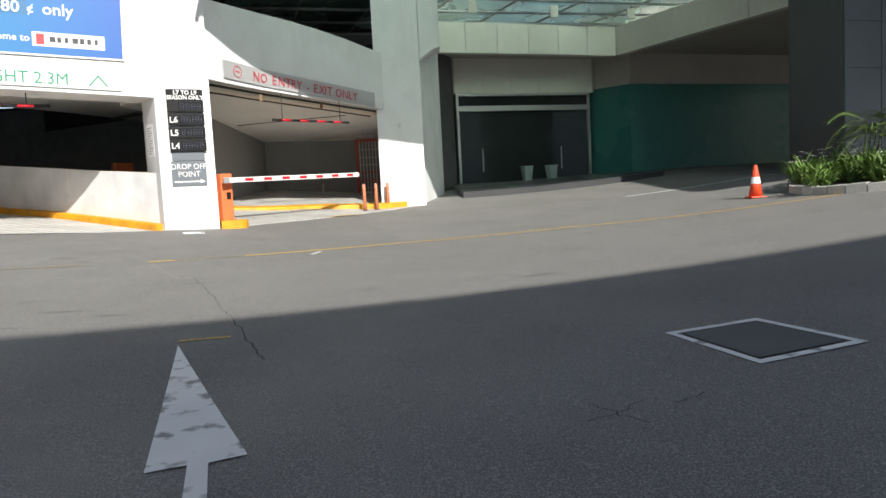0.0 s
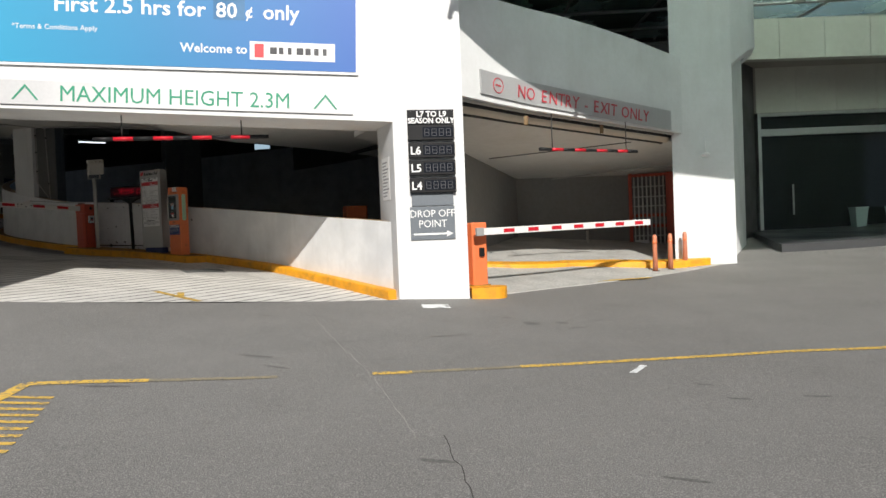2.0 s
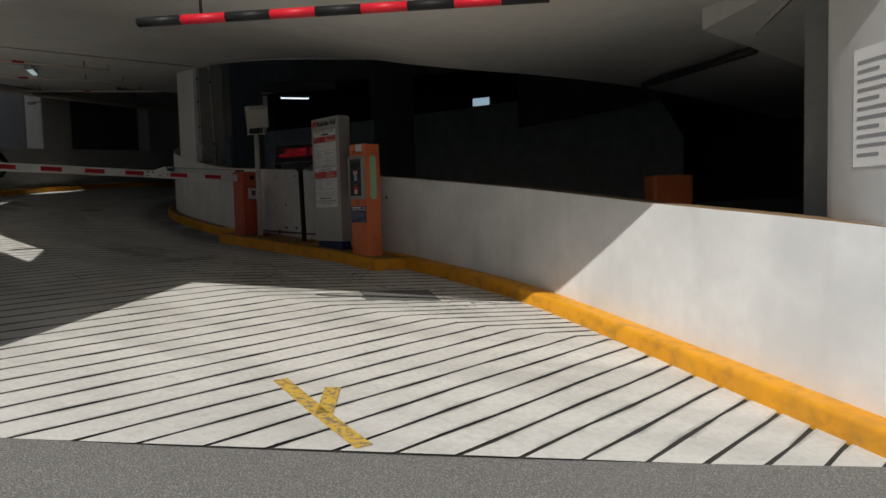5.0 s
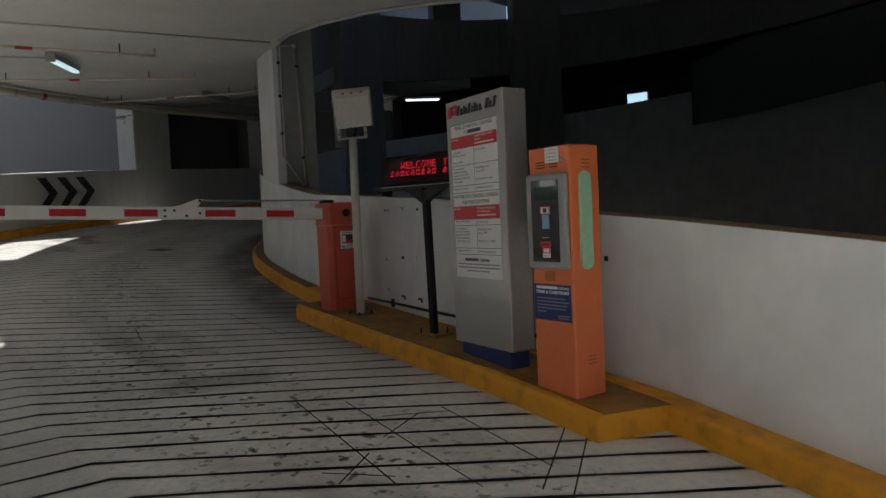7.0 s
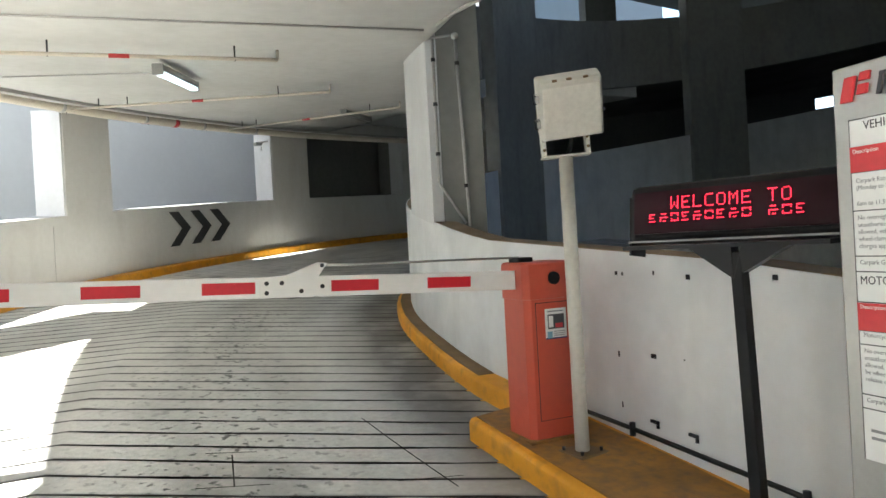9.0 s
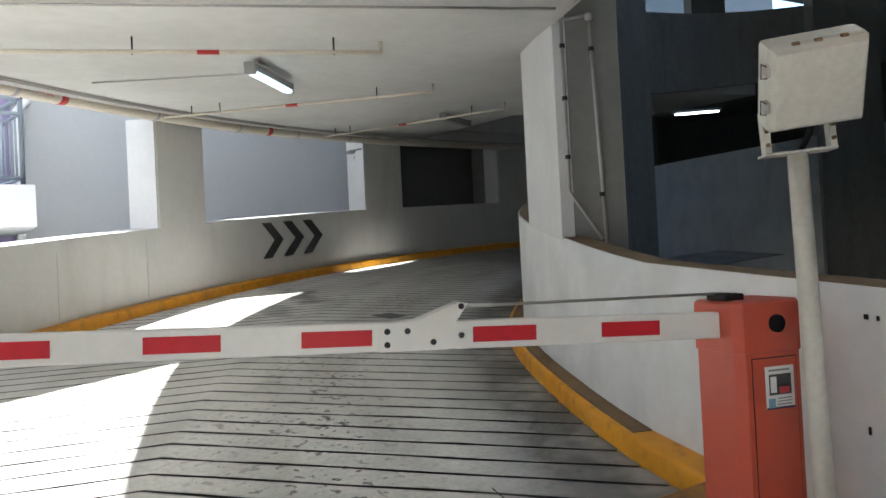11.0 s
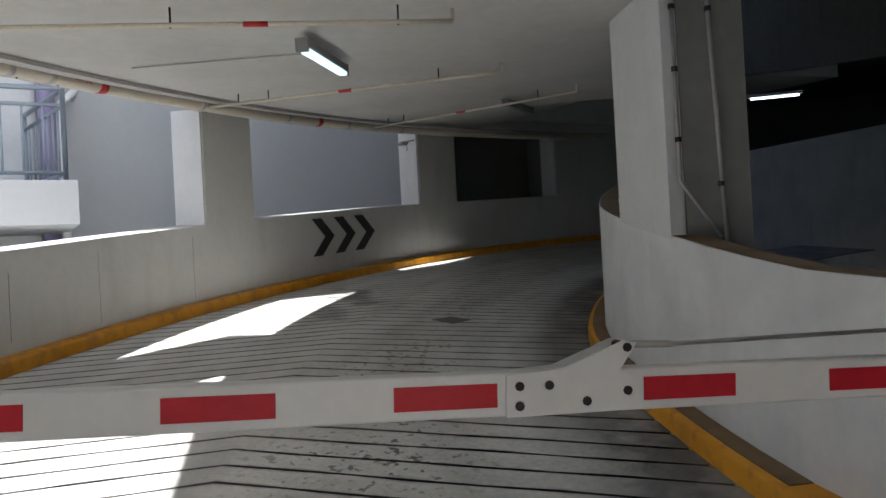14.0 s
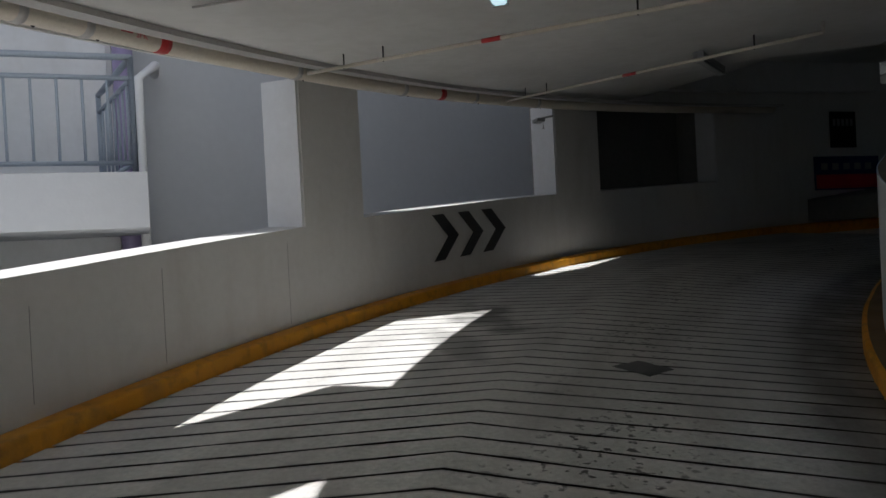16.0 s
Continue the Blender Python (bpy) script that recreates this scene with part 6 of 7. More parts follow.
    bm.faces.new(hi)
    for i in range(len(pts)):
        bm.faces.new((lo[i], lo[(i + 1) % len(pts)], hi[(i + 1) % len(pts)], hi[i]))
    bmesh.ops.remove_doubles(bm, verts=bm.verts, dist=0.0005)
    bmesh.ops.transform(bm, matrix=m2, verts=bm.verts)
    part("light_strip", bm, "greenlight", t, "pale green light strip")
    for yy in (0.16, 1.19):
        for k in range(3):
            plate("vent_slot", m2, 0.09, yy + k * 0.02, 0.15, yy + 0.005 + k * 0.02, "brown", t, 0.001, 0.0005)


ticket_machine()


# ---- ceiling services ----
def under(x, y, drop):
    return (x, y, ceiling_z(x, y) - drop)


def sprinkler_line(a, b, hangs, band=4, label="thin cream sprinkler pipe hung below the ceiling"):
    t = thing("sprinkler_pipe", under(*a, 0.12), label, "pipe", "sprinkler pipes")
    o = Vector(under(*a, 0.12))
    pts = [Vector(under(a[0] + (b[0] - a[0]) * i / 8, a[1] + (b[1] - a[1]) * i / 8, 0.12)) - o for i in range(9)]
    tube("pipe", pts, 0.017, "creampipe", t)
    tube("drop", [pts[-1], pts[-1] + Vector((0, 0, 0.09))], 0.013, "creampipe", t)
    for f in hangs:
        p = Vector(under(a[0] + (b[0] - a[0]) * f, a[1] + (b[1] - a[1]) * f, 0.12)) - o
        tube("hanger", [p - Vector((0, 0, 0.02)), p + Vector((0, 0, 0.125))], 0.007, "darkmetal", t)
    p, q = pts[band], pts[band].lerp(pts[band + 1], 0.35)
    tube("red_band", [p, q], 0.019, "redstripe", t, "red identification band")


sprinkler_line((-17.9, 12.2), (-16.8, 15.84), (0.15, 0.5, 0.9), 5)
sprinkler_line((-21.75, 14.62), (-18.65, 17.2), (0.12, 0.24, 0.82))
sprinkler_line((-24.6, 17.7), (-19.85, 18.9), (0.1, 0.2, 0.86))
cd = thing("conduit", (-17.5, 14.0, 4.7), "thin grey electric conduit on the ceiling", "conduit", "ceiling conduits")
o = Vector((-17.5, 14.0, 4.7))
tube("pipe", [Vector(under(-19.6, 13.75, 0.02)) - o, Vector(under(-18.56, 15.24, 0.02)) - o, Vector(under(-18.3, 15.25, 0.05)) - o], 0.008, "galv", cd)
cd = thing("conduit", (-15.5, 15.0, 4.6), "thin grey electric conduit on the ceiling", "conduit", "ceiling conduits")
o = Vector((-15.5, 15.0, 4.6))
tube("pipe", [Vector(under(-17.0, 12.0, 0.02)) - o, Vector(under(-16.37, 13.93, 0.02)) - o, Vector(under(-15.5, 16.62, 0.02)) - o], 0.009, "galv", cd)
cd = thing("conduit", (-13.0, 16.6, 4.5), "thin grey electric conduit along the slab edge", "conduit", "ceiling conduits")
o = Vector((-13.0, 16.6, 4.5))
tube("pipe", [Vector(under(x, y, 0.02)) - o for x, y in [(-15.3, 16.62), (-14.9, 16.5), (-14.2, 16.4), (-13.4, 16.4), (-12.65, 16.62), (-11.8, 17.02), (-10.5, 17.92), (-9.3, 19.2)]], 0.016, "galv", cd)

# the fire main along the outer wall, with hangers and a red band
fm = thing("fire_main", (-21.0, 13.6, 5.1), "cream fire sprinkler main with a red band and its letters", "pipe")
o = Vector((-21.0, 13.6, 5.1))
path = [(x, y, -0.0913 * x + 0.0236 * y + 0.131 + 2.73 + 0.05 * smooth(219, 238, a)) for a in range(248, 188, -2) for x, y in [(COUT[0] + 18.42 * math.cos(radians(a)), COUT[1] + 18.42 * math.sin(radians(a)))]]
path = [Vector(p) - o for p in path]
tube("pipe", path, 0.085, "creampipe", fm, sides=14)


def main_at(a):
    x, y = COUT[0] + 18.42 * math.cos(radians(a)), COUT[1] + 18.42 * math.sin(radians(a))
    return Vector((x, y, -0.0913 * x + 0.0236 * y + 0.131 + 2.73 + 0.05 * smooth(219, 238, a))) - o


for a in (233.55, 219.6):
    tube("red_band", [main_at(a), main_at(a - 0.35)], 0.088, "redstripe", fm, "red end band", sides=14)
for a in (237.2, 235.6, 228.0, 222.0, 217.0, 212.0):
    tube("coupling", [main_at(a + 0.1), main_at(a - 0.1)], 0.094, "galv", fm, sides=14)
    p = main_at(a - 0.4)
    q = Vector((0, 0, 0.14))
    tube("hanger", [p - Vector((0, 0, 0.09)), p + Vector((0.085, -0.05, 0.0)), p + q], 0.008, "darkmetal", fm)
    tube("hanger", [p - Vector((0, 0, 0.09)), p - Vector((0.085, -0.05, 0.0)), p + q], 0.008, "darkmetal", fm)
da = (main_at(234.0) - main_at(234.6)).normalized()
mf = on_face(main_at(234.35) + Vector((0.05, 0.072, -0.03)), da)
lettering("lettering", "SPK", 0.07, "redink", fm, mf, depth=0.001)
plate("arrow_mark", mf, -0.14, 0.02, -0.03, 0.032, "redink", fm, 0.002)
tray = ring("cable_tray", 249.0, 190.0, lambda x, y: ceiling_z(x, y) - 0.05, lambda x, y: ceiling_z(x, y) - 0.004, "galv", r0=18.12, r1=18.27)
tagged(tray, "flat grey cable tray along the ceiling edge", "cable tray", kind="structure")


def batten(a, b, drop, label, lit=True):
    a, b = Vector(under(*a, drop)), Vector(under(*b, drop))
    c = (a + b) / 2
    d = b - a
    t = thing("ceiling_light", c, label, "lamp", "ceiling lights")
    mm = on_face(Vector((0, 0, 0)), d)
    bm = bmesh.new()
    L = d.length / 2
    add_box(bm, (-L, 0.0, -0.05), (L, 0.07, 0.05), 0.012)
    bmesh.ops.transform(bm, matrix=mm, verts=bm.verts)
    part("housing", bm, "greyplastic", t)
    bm = bmesh.new()
    add_box(bm, (-L + 0.02, -0.035, -0.042), (L - 0.02, 0.004, 0.042), 0.014)
    bmesh.ops.transform(bm, matrix=mm, verts=bm.verts)
    part("diffuser", bm, "diffuser" if lit else "greyplastic", t, "dimly lit ribbed diffuser" if lit else "")
    for s in (-L, L - 0.03):
        bm = bmesh.new()
        add_box(bm, (s, -0.04, -0.055), (s + 0.03, 0.072, 0.055), 0.008)
        bmesh.ops.transform(bm, matrix=mm, verts=bm.verts)
        part("end_cap", bm, "greyplastic", t)


batten((-17.85, 15.0), (-18.95, 15.63), 0.12, "lit fluorescent batten light on the ramp ceiling")
batten((-21.2, 18.6), (-22.2, 19.6), 0.1, "dark fluorescent batten light on the ramp ceiling", False)


def core_lamp(x, y, z, dx, dy):
    t = thing("ceiling_light", (x, y, z), "lit fluorescent batten light under an upper ramp", "lamp", "ceiling lights")
    tube("tube", [(-dx, -dy, 0), (dx, dy, 0)], 0.022, "tube", t, "lit fluorescent tube")
    a = math.degrees(math.atan2(dy, dx))
    box("housing", (-0.55, -0.05, 0.03), (0.55, 0.05, 0.09), "greyplastic", t, m=pose(0, 0, 0, 0, 0, a))


core_lamp(-23.38, 26.32, 6.1, 0.29, 0.385)

# conduits down the column side
cp = thing("conduit", (-15.8, 16.9, 3.2), "grey electric conduits down the side of the column", "conduit", "ceiling conduits")
o = Vector((-15.8, 16.9, 3.2))
COLW = Vector((CIN[0] + RIN * math.cos(radians(249.5)), CIN[1] + RIN * math.sin(radians(249.5))))


def colside(f, z, out=0.016):
    """A place on the column's side: f from its white face (0) to its back (1)."""
    p = COLW.lerp(COLR, f) + Vector((0.82, -0.57)) * out
    return Vector((p.x, p.y, z)) - o


tube("pipe", [colside(0.2, 4.8), colside(0.2, 3.5), colside(0.64, 3.13)], 0.013, "galv", cp)
tube("pipe", [colside(0.6, 4.8), colside(0.7, 3.1)], 0.014, "galv", cp)
tube("pipe", [colside(-0.06, 4.81), colside(0.6, 4.82)], 0.012, "galv", cp)
for f, z in ((0.2, 4.6), (0.2, 4.2), (0.2, 3.75), (0.615, 4.55), (0.665, 3.45)):
    tube("clip", [colside(f, z), colside(f, z + 0.03)], 0.02, "darkmetal", cp)
bm = bmesh.new()
bmesh.ops.create_icosphere(bm, subdivisions=2, radius=0.035, matrix=Matrix.Translation(colside(0.6, 4.81)))
part("junction", bm, "galv", cp, smooth=True)

# ---- outer wall marks ----
def arrow_marks():
    t = thing("bend_arrows", (-24.6, 17.0, 3.5), "three black painted bend arrows on the ramp wall", "road marking")
    o = Vector((-24.6, 17.0, 3.5))
    for a0 in (219.25, 217.4, 215.65):
        bm = bmesh.new()
        w, r = 0.8, ROUT - 0.006
        rows = [(a0, 1.1), (a0 - w, 1.1), (a0 - w - 1.05, 0.78), (a0 - w, 0.46), (a0, 0.46), (a0 - 1.05, 0.78)]
        vs = []
        for a, h in rows:
            x, y = COUT[0] + r * math.cos(radians(a)), COUT[1] + r * math.sin(radians(a))
            vs.append(bm.verts.new(Vector((x, y, ramp_z(x, y) + h)) - o))
        bm.faces.new((vs[0], vs[1], vs[2], vs[5]))
        bm.faces.new((vs[5], vs[2], vs[3], vs[4]))
        part("arrow", bm, "blackpaint", t)


arrow_marks()
ck = thing("wall_cracks", (-22.0, 14.3, 3.2), "thin dark cracks and joints in the cream wall", "crack")
o = Vector((-22.0, 14.3, 3.2))
for a, h0, h1 in ((227.75, 0.18, 1.02), (232.8, 0.2, 0.98), (236.5, 0.25, 0.9)):
    x, y = COUT[0] + (ROUT - 0.003) * math.cos(radians(a)), COUT[1] + (ROUT - 0.003) * math.sin(radians(a))
    tube("crack", [Vector((x, y, ramp_z(x, y) + h0)) - o, Vector((x + 0.004, y, ramp_z(x, y) + (h0 + h1) / 2)) - o, Vector((x, y, ramp_z(x, y) + h1)) - o], 0.002, "greyink", ck, sides=5)
lk = thing("wall_light", (-25.6, 18.6, 5.3), "small grey wall bracket lamp by the opening", "lamp")
tube("bracket", [(0.25, 0.15, 0.1), (0.1, 0.05, 0.1), (0.1, 0.05, -0.08)], 0.018, "galv", lk)
box("head", (-0.1, -0.06, 0.04), (0.12, 0.08, 0.1), "greyplastic", lk)

# ---- holes, stubs and conduit on the inner parapet ----
hl = thing("wall_anchor_holes", (-12.9, 16.25, 2.2), "dark empty anchor holes in the white parapet", "hole")
o = Vector((-12.9, 16.25, 2.2))
WD = Vector((1.5, -0.3, 0)).normalized()


def parapet_y(x):
    """Road side of the parapet beside the island."""
    for (bx, by), (ax, ay) in zip(INNER, INNER[1:]):
        if ax <= x <= bx:
            return ay + (by - ay) * (x - ax) / (bx - ax)
    return 16.3


for x, z, w, h in ((-13.26, 2.31, 0.012, 0.03), (-12.99, 2.33, 0.04, 0.022), (-12.77, 2.34, 0.008, 0.008), (-13.25, 2.745, 0.02, 0.02), (-13.2, 2.742, 0.012, 0.018), (-12.96, 2.75, 0.01, 0.022), (-12.72, 2.735, 0.026, 0.024), (-12.23, 2.745, 0.026, 0.022), (-13.25, 2.04, 0.008, 0.03), (-10.71, 2.375, 0.03, 0.03)):
    y = parapet_y(x)
    q = on_face(Vector((x, y, z)) - o, WD) @ pose(0, 0, -0.003)
    plate("hole", q, -w / 2, -h / 2, w / 2, h / 2, "black", hl, 0.006, bevel=0.0015)
for x, z in ((-13.0, 1.99), (-12.73, 1.985)):
    q = on_face(Vector((x, parapet_y(x), z)) - o, WD)
    plate("cut_stub", q, -0.03, 0.0, 0.03, 0.016, "black", hl, 0.012, bevel=0.002)
    plate("cut_stub", q, 0.016, -0.022, 0.03, 0.0, "black", hl, 0.012, bevel=0.002)
wp = thing("conduit", (-12.9, 16.2, 1.98), "dark conduit with clips along the foot of the parapet", "conduit", "ceiling conduits")
o = Vector((-12.9, 16.2, 1.98))
line = [(-13.6, 1.945), (-13.16, 1.93), (-12.6, 1.91), (-12.2, 1.9), (-11.9, 1.885), (-11.3, 1.86)]
tube("pipe", [Vector((x, parapet_y(x) - 0.016, z)) - o for x, z in line], 0.012, "darkmetal", wp)
for x, z in ((-13.16, 1.93), (-12.12, 1.893)):
    p = Vector((x, parapet_y(x) - 0.02, z)) - o
    tube("clip", [p + Vector((0, 0, -0.035)), p + Vector((0, 0, 0.035))], 0.016, "darkmetal", wp)


# ---- floor marks ----
def flat_patch(name, pts, z_of, lift, mat, label, category, parent=None):
    t = parent or thing(name, (pts[0][0], pts[0][1], z_of(*pts[0])), label, category)
    o = t.matrix_world.translation if parent is None else parent.matrix_world.translation
    bm = bmesh.new()
    vs = [bm.verts.new(Vector((x, y, z_of(x, y) + lift)) - o) for x, y in pts]
    bm.faces.new(vs)
    bmesh.ops.triangulate(bm, faces=bm.faces)
    part("mark", bm, mat, t)
    return t


def ribbon(name, pts, w, z_of, lift, mat, label, category, parent=None, step=0.25):
    t = parent or thing(name, (pts[0][0], pts[0][1], z_of(*pts[0])), label, category)
    o = t.matrix_world.translation
    row = resample(pts, step)
    l, r = offset(row, w / 2), offset(row, -w / 2)
    verts, faces = [], []
    for (ax, ay), (bx, by) in zip(l, r):
        verts += [Vector((ax, ay, z_of(ax, ay) + lift)) - o, Vector((bx, by, z_of(bx, by) + lift)) - o]
    for i in range(len(row) - 1):
        faces.append((2 * i, 2 * i + 2, 2 * i + 3, 2 * i + 1))
    obj("mark", verts, faces, mat, t)
    return t




def ragged(pts, amount, seed):
    rng = random.Random(seed)
    out = []
    for a, b in zip(pts, pts[1:] + pts[:1]):
        for i in range(6):
            t = i / 6
            out.append((a[0] + (b[0] - a[0]) * t + rng.uniform(-amount, amount), a[1] + (b[1] - a[1]) * t + rng.uniform(-amount, amount)))
    return out


flat_patch("repair_patch", ragged([(-9.72, 14.2), (-9.38, 13.92), (-8.86, 14.4), (-9.28, 14.75)], 0.02, 1), ramp_z, 0.005, "darkpatch", "dark mortar repair patch on the ramp", "patch")
flat_patch("floor_drain", ragged([(-19.98, 16.81), (-20.04, 17.08), (-19.7, 17.2), (-19.61, 16.92)], 0.01, 4), ramp_z, 0.005, "darkpatch", "dark metal drain plate in the ramp", "drain")
cr = None
for pts in (
    [(-11.95, 14.5), (-11.24, 14.33), (-10.7, 14.21)], [(-11.72, 14.69), (-10.97, 14.54), (-10.45, 14.46)], [(-11.26, 15.01), (-10.36, 14.83)],
    [(-11.15, 14.5), (-11.28, 14.86)], [(-11.38, 14.68), (-11.18, 15.0)], [(-10.89, 14.04), (-11.05, 14.33)], [(-11.03, 14.05), (-10.78, 14.26)],
    [(-10.61, 15.27), (-10.26, 14.62)], [(-10.45, 15.23), (-10.1, 14.6)], [(-14.64, 14.62), (-14.2, 14.5)], [(-14.75, 14.5), (-14.6, 14.75)], [(-14.3, 14.33), (-14.12, 14.66)],
    [(-14.75, 15.5), (-13.5, 15.4)], [(-13.75, 15.2), (-13.6, 15.5)], [(-12.6, 12.9), (-12.1, 12.75)]):
    cr = ribbon("saw_cuts", pts, 0.008, ramp_z, 0.003, "groove", "thin dark saw cuts across the ramp floor", "saw cut", cr)

# driveway paint
ln = ribbon("lane_line", [(-6.38, 8.2), (-6.03, 8.42), (-5.6, 8.645)], 0.09, road_z, 0.006, "linepaint", "worn yellow line across the driveway", "road marking")
ribbon("", [(-5.6, 8.645), (-5.19, 8.86), (-4.7, 9.11)], 0.07, road_z, 0.006, "fadedline", "", "", ln)
ribbon("", [(-4.0, 9.46), (-3.7, 9.615)], 0.085, road_z, 0.006, "linepaint", "", "", ln)
ribbon("", [(-3.7, 9.615), (-3.2, 9.875), (-2.85, 10.05)], 0.075, road_z, 0.006, "fadedline", "", "", ln)
ribbon("", [(-2.85, 10.05), (-1.87, 10.52), (-0.6, 11.05), (0.6, 11.35), (2.1, 11.65), (4.5, 11.4), (8.0, 11.0)], 0.085, road_z, 0.006, "linepaint", "", "", ln)
ribbon("", [(-6.38, 8.2), (-6.2, 7.7), (-5.6, 6.2)], 0.1, road_z, 0.006, "linepaint", "", "", ln)
ribbon("", [(-1.9, 10.03), (-1.82, 10.32)], 0.06, road_z, 0.006, "roadwhite", "", "", ln)
ym = thing("road_lettering", (-5.6, 7.4, road_z(-5.6, 7.4)), "worn yellow road lettering that cannot be read", "road marking")
for i in range(9):
    ribbon("", [(-6.25 + 0.075 * i, 7.9 - 0.11 * i), (-5.92 + 0.075 * i, 8.02 - 0.11 * i)], 0.05, road_z, 0.006, "linepaint", "", "", ym)
ribbon("road_tick", [(-1.96, 5.02), (-1.59, 5.08)], 0.05, road_z, 0.006, "linepaint", "short yellow paint line by the arrow", "road marking")
yn = thing("ramp_lettering", (-7.8, 11.75, ramp_z(-7.8, 11.75)), "yellow painted figure on the ramp mouth", "road marking")
ribbon("", [(-8.28, 11.9), (-7.75, 11.68), (-7.27, 11.5)], 0.09, ramp_z, 0.005, "linepaint", "", "", yn)
ribbon("", [(-7.7, 11.68), (-7.95, 12.0)], 0.09, ramp_z, 0.005, "linepaint", "", "", yn)
ribbon("drain_channel", [(-4.2, 14.3), (-3.45, 15.5), (-2.35, 16.95)], 0.03, lambda x, y: road_z(x, y) + 0.015, 0.006, "groove", "narrow dark drain slot across the exit lane", "drain")
ex = ribbon("exit_lettering", [(-3.1, 15.3), (-1.9, 16.2)], 0.1, lambda x, y: road_z(x, y) + 0.015, 0.006, "linepaint", "yellow paint bars on the exit lane", "road marking")
ribbon("", [(-3.5, 15.6), (-2.2, 16.6)], 0.1, lambda x, y: road_z(x, y) + 0.015, 0.006, "linepaint", "", "", ex)
ribbon("far_line", [(4.5, 17.0), (8.5, 17.6)], 0.12, road_z, 0.008, "roadwhite", "white line on the forecourt", "road marking")

aw = thing("road_arrow", (-1.3, 3.0, road_z(-1.3, 3.0)), "white painted arrow on the dark asphalt, scuffed", "road marking")
o = aw.matrix_world.translation
bm = bmesh.new()
for tri3 in (((-1.91, 4.88), (-1.2, 2.62), (-1.05, 2.67)), ((-1.91, 4.88), (-1.05, 2.67), (-0.97, 2.68)), ((-1.91, 4.88), (-0.97, 2.68), (-0.83, 2.74)), ((-1.05, 2.67), (-0.3, 0.2), (-0.97, 2.68)), ((-0.3, 0.2), (-0.18, 0.2), (-0.97, 2.68))):
    vs = [bm.verts.new(Vector((x, y, 0.4)) - Vector((o.x, o.y, 0.4))) for x, y in tri3]
    bm.faces.new(vs)
bmesh.ops.remove_doubles(bm, verts=bm.verts, dist=0.001)
bmesh.ops.subdivide_edges(bm, edges=bm.edges[:], cuts=5, use_grid_fill=True)
for v in bm.verts:
    v.co.z = road_z(v.co.x + o.x, v.co.y + o.y) - o.z + 0.008
part("mark", bm, "roadwhite", aw)

mh = thing("manhole", (1.75, 3.85, road_z(1.75, 3.85)), "square grey manhole cover in a white painted frame", "manhole cover")
o = mh.matrix_world.translation
MQ = [Vector(p) for p in ((1.3, 4.12), (1.9, 4.23), (2.12, 3.45), (1.5, 3.3))]
mc = sum(MQ, Vector((0, 0))) / 4
for i in range(4):
    a, b = MQ[i], MQ[(i + 1) % 4]
    ai, bi = a.lerp(mc, 0.14), b.lerp(mc, 0.14)
    bm = bmesh.new()
    vs = [bm.verts.new(Vector((p.x, p.y, road_z(p.x, p.y) + 0.007)) - o) for p in (a, b, bi, ai)]
    bm.faces.new(vs)
    part("frame_side", bm, "roadwhite", mh, "white painted edge")
bm = bmesh.new()
vs = [bm.verts.new(Vector((p.x, p.y, road_z(p.x, p.y) + 0.009)) - o) for p in (q.lerp(mc, 0.2) for q in MQ)]
bm.faces.new(vs)
part("cover", bm, "coverplate", mh)
flat_patch("small_cover", [(-4.72, 12.7), (-4.4, 12.86), (-4.28, 12.62), (-4.6, 12.46)], road_z, 0.01, "roadwhite", "small white painted access cover at the column foot", "manhole cover")


def road_crack(pts, w):
    return ribbon("road_crack", pts, w, road_z, 0.004, "groove", "thin dark crack in the asphalt", "crack", None, 0.12)


def wander(a, b, n, amount, seed):
    rng = random.Random(seed)
    return [(a[0] + (b[0] - a[0]) * i / n + rng.uniform(-amount, amount), a[1] + (b[1] - a[1]) * i / n + rng.uniform(-amount, amount)) for i in range(n + 1)]


road_crack(wander((-2.95, 8.2), (-2.22, 6.7), 16, 0.02, 3), 0.006)
road_crack(wander((-2.22, 6.7), (-1.75, 5.7), 10, 0.02, 7), 0.005)
road_crack(wander((-1.75, 5.7), (-1.15, 4.31), 14, 0.02, 8), 0.01)
ribbon("road_crack", wander((-5.6, 11.4), (-3.95, 9.37), 22, 0.012, 5) + wander((-3.95, 9.37), (-3.1, 8.1), 14, 0.012, 6), 0.008, road_z, 0.004, "palecrack", "thin pale filled crack in the asphalt", "crack", None, 0.12)
for a, b, k in (((0.55, 2.75), (0.85, 2.95), 34), ((0.6, 2.95), (0.75, 2.7), 35), ((0.95, 2.85), (1.1, 2.95), 36)):
    ribbon("road_crack", wander(a, b, 8, 0.03, k), 0.006, road_z, 0.0115, "groove", "thin dark crack in the asphalt", "crack", None, 0.05)
rs = random.Random(12)
st = None
SCUFFS = [(-3.83, 11.12, 0.02, 0.25, 0.57), (-4.78, 10.45, 0.018, 0.2, 0.6), (-4.07, 9.95, 0.012, 0.09, 0.46), (-2.8, 12.16, 0.05, 0.09, -0.3), (-2.4, 12.42, 0.03, 0.08, 0.6), (-2.58, 11.92, 0.02, 0.15, 0.57), (-3.12, 12.03, 0.07, 0.12, -0.3), (-4.62, 12.06, 0.04, 0.05, 0.3), (-3.48, 12.29, 0.05, 0.06, 0.5)]
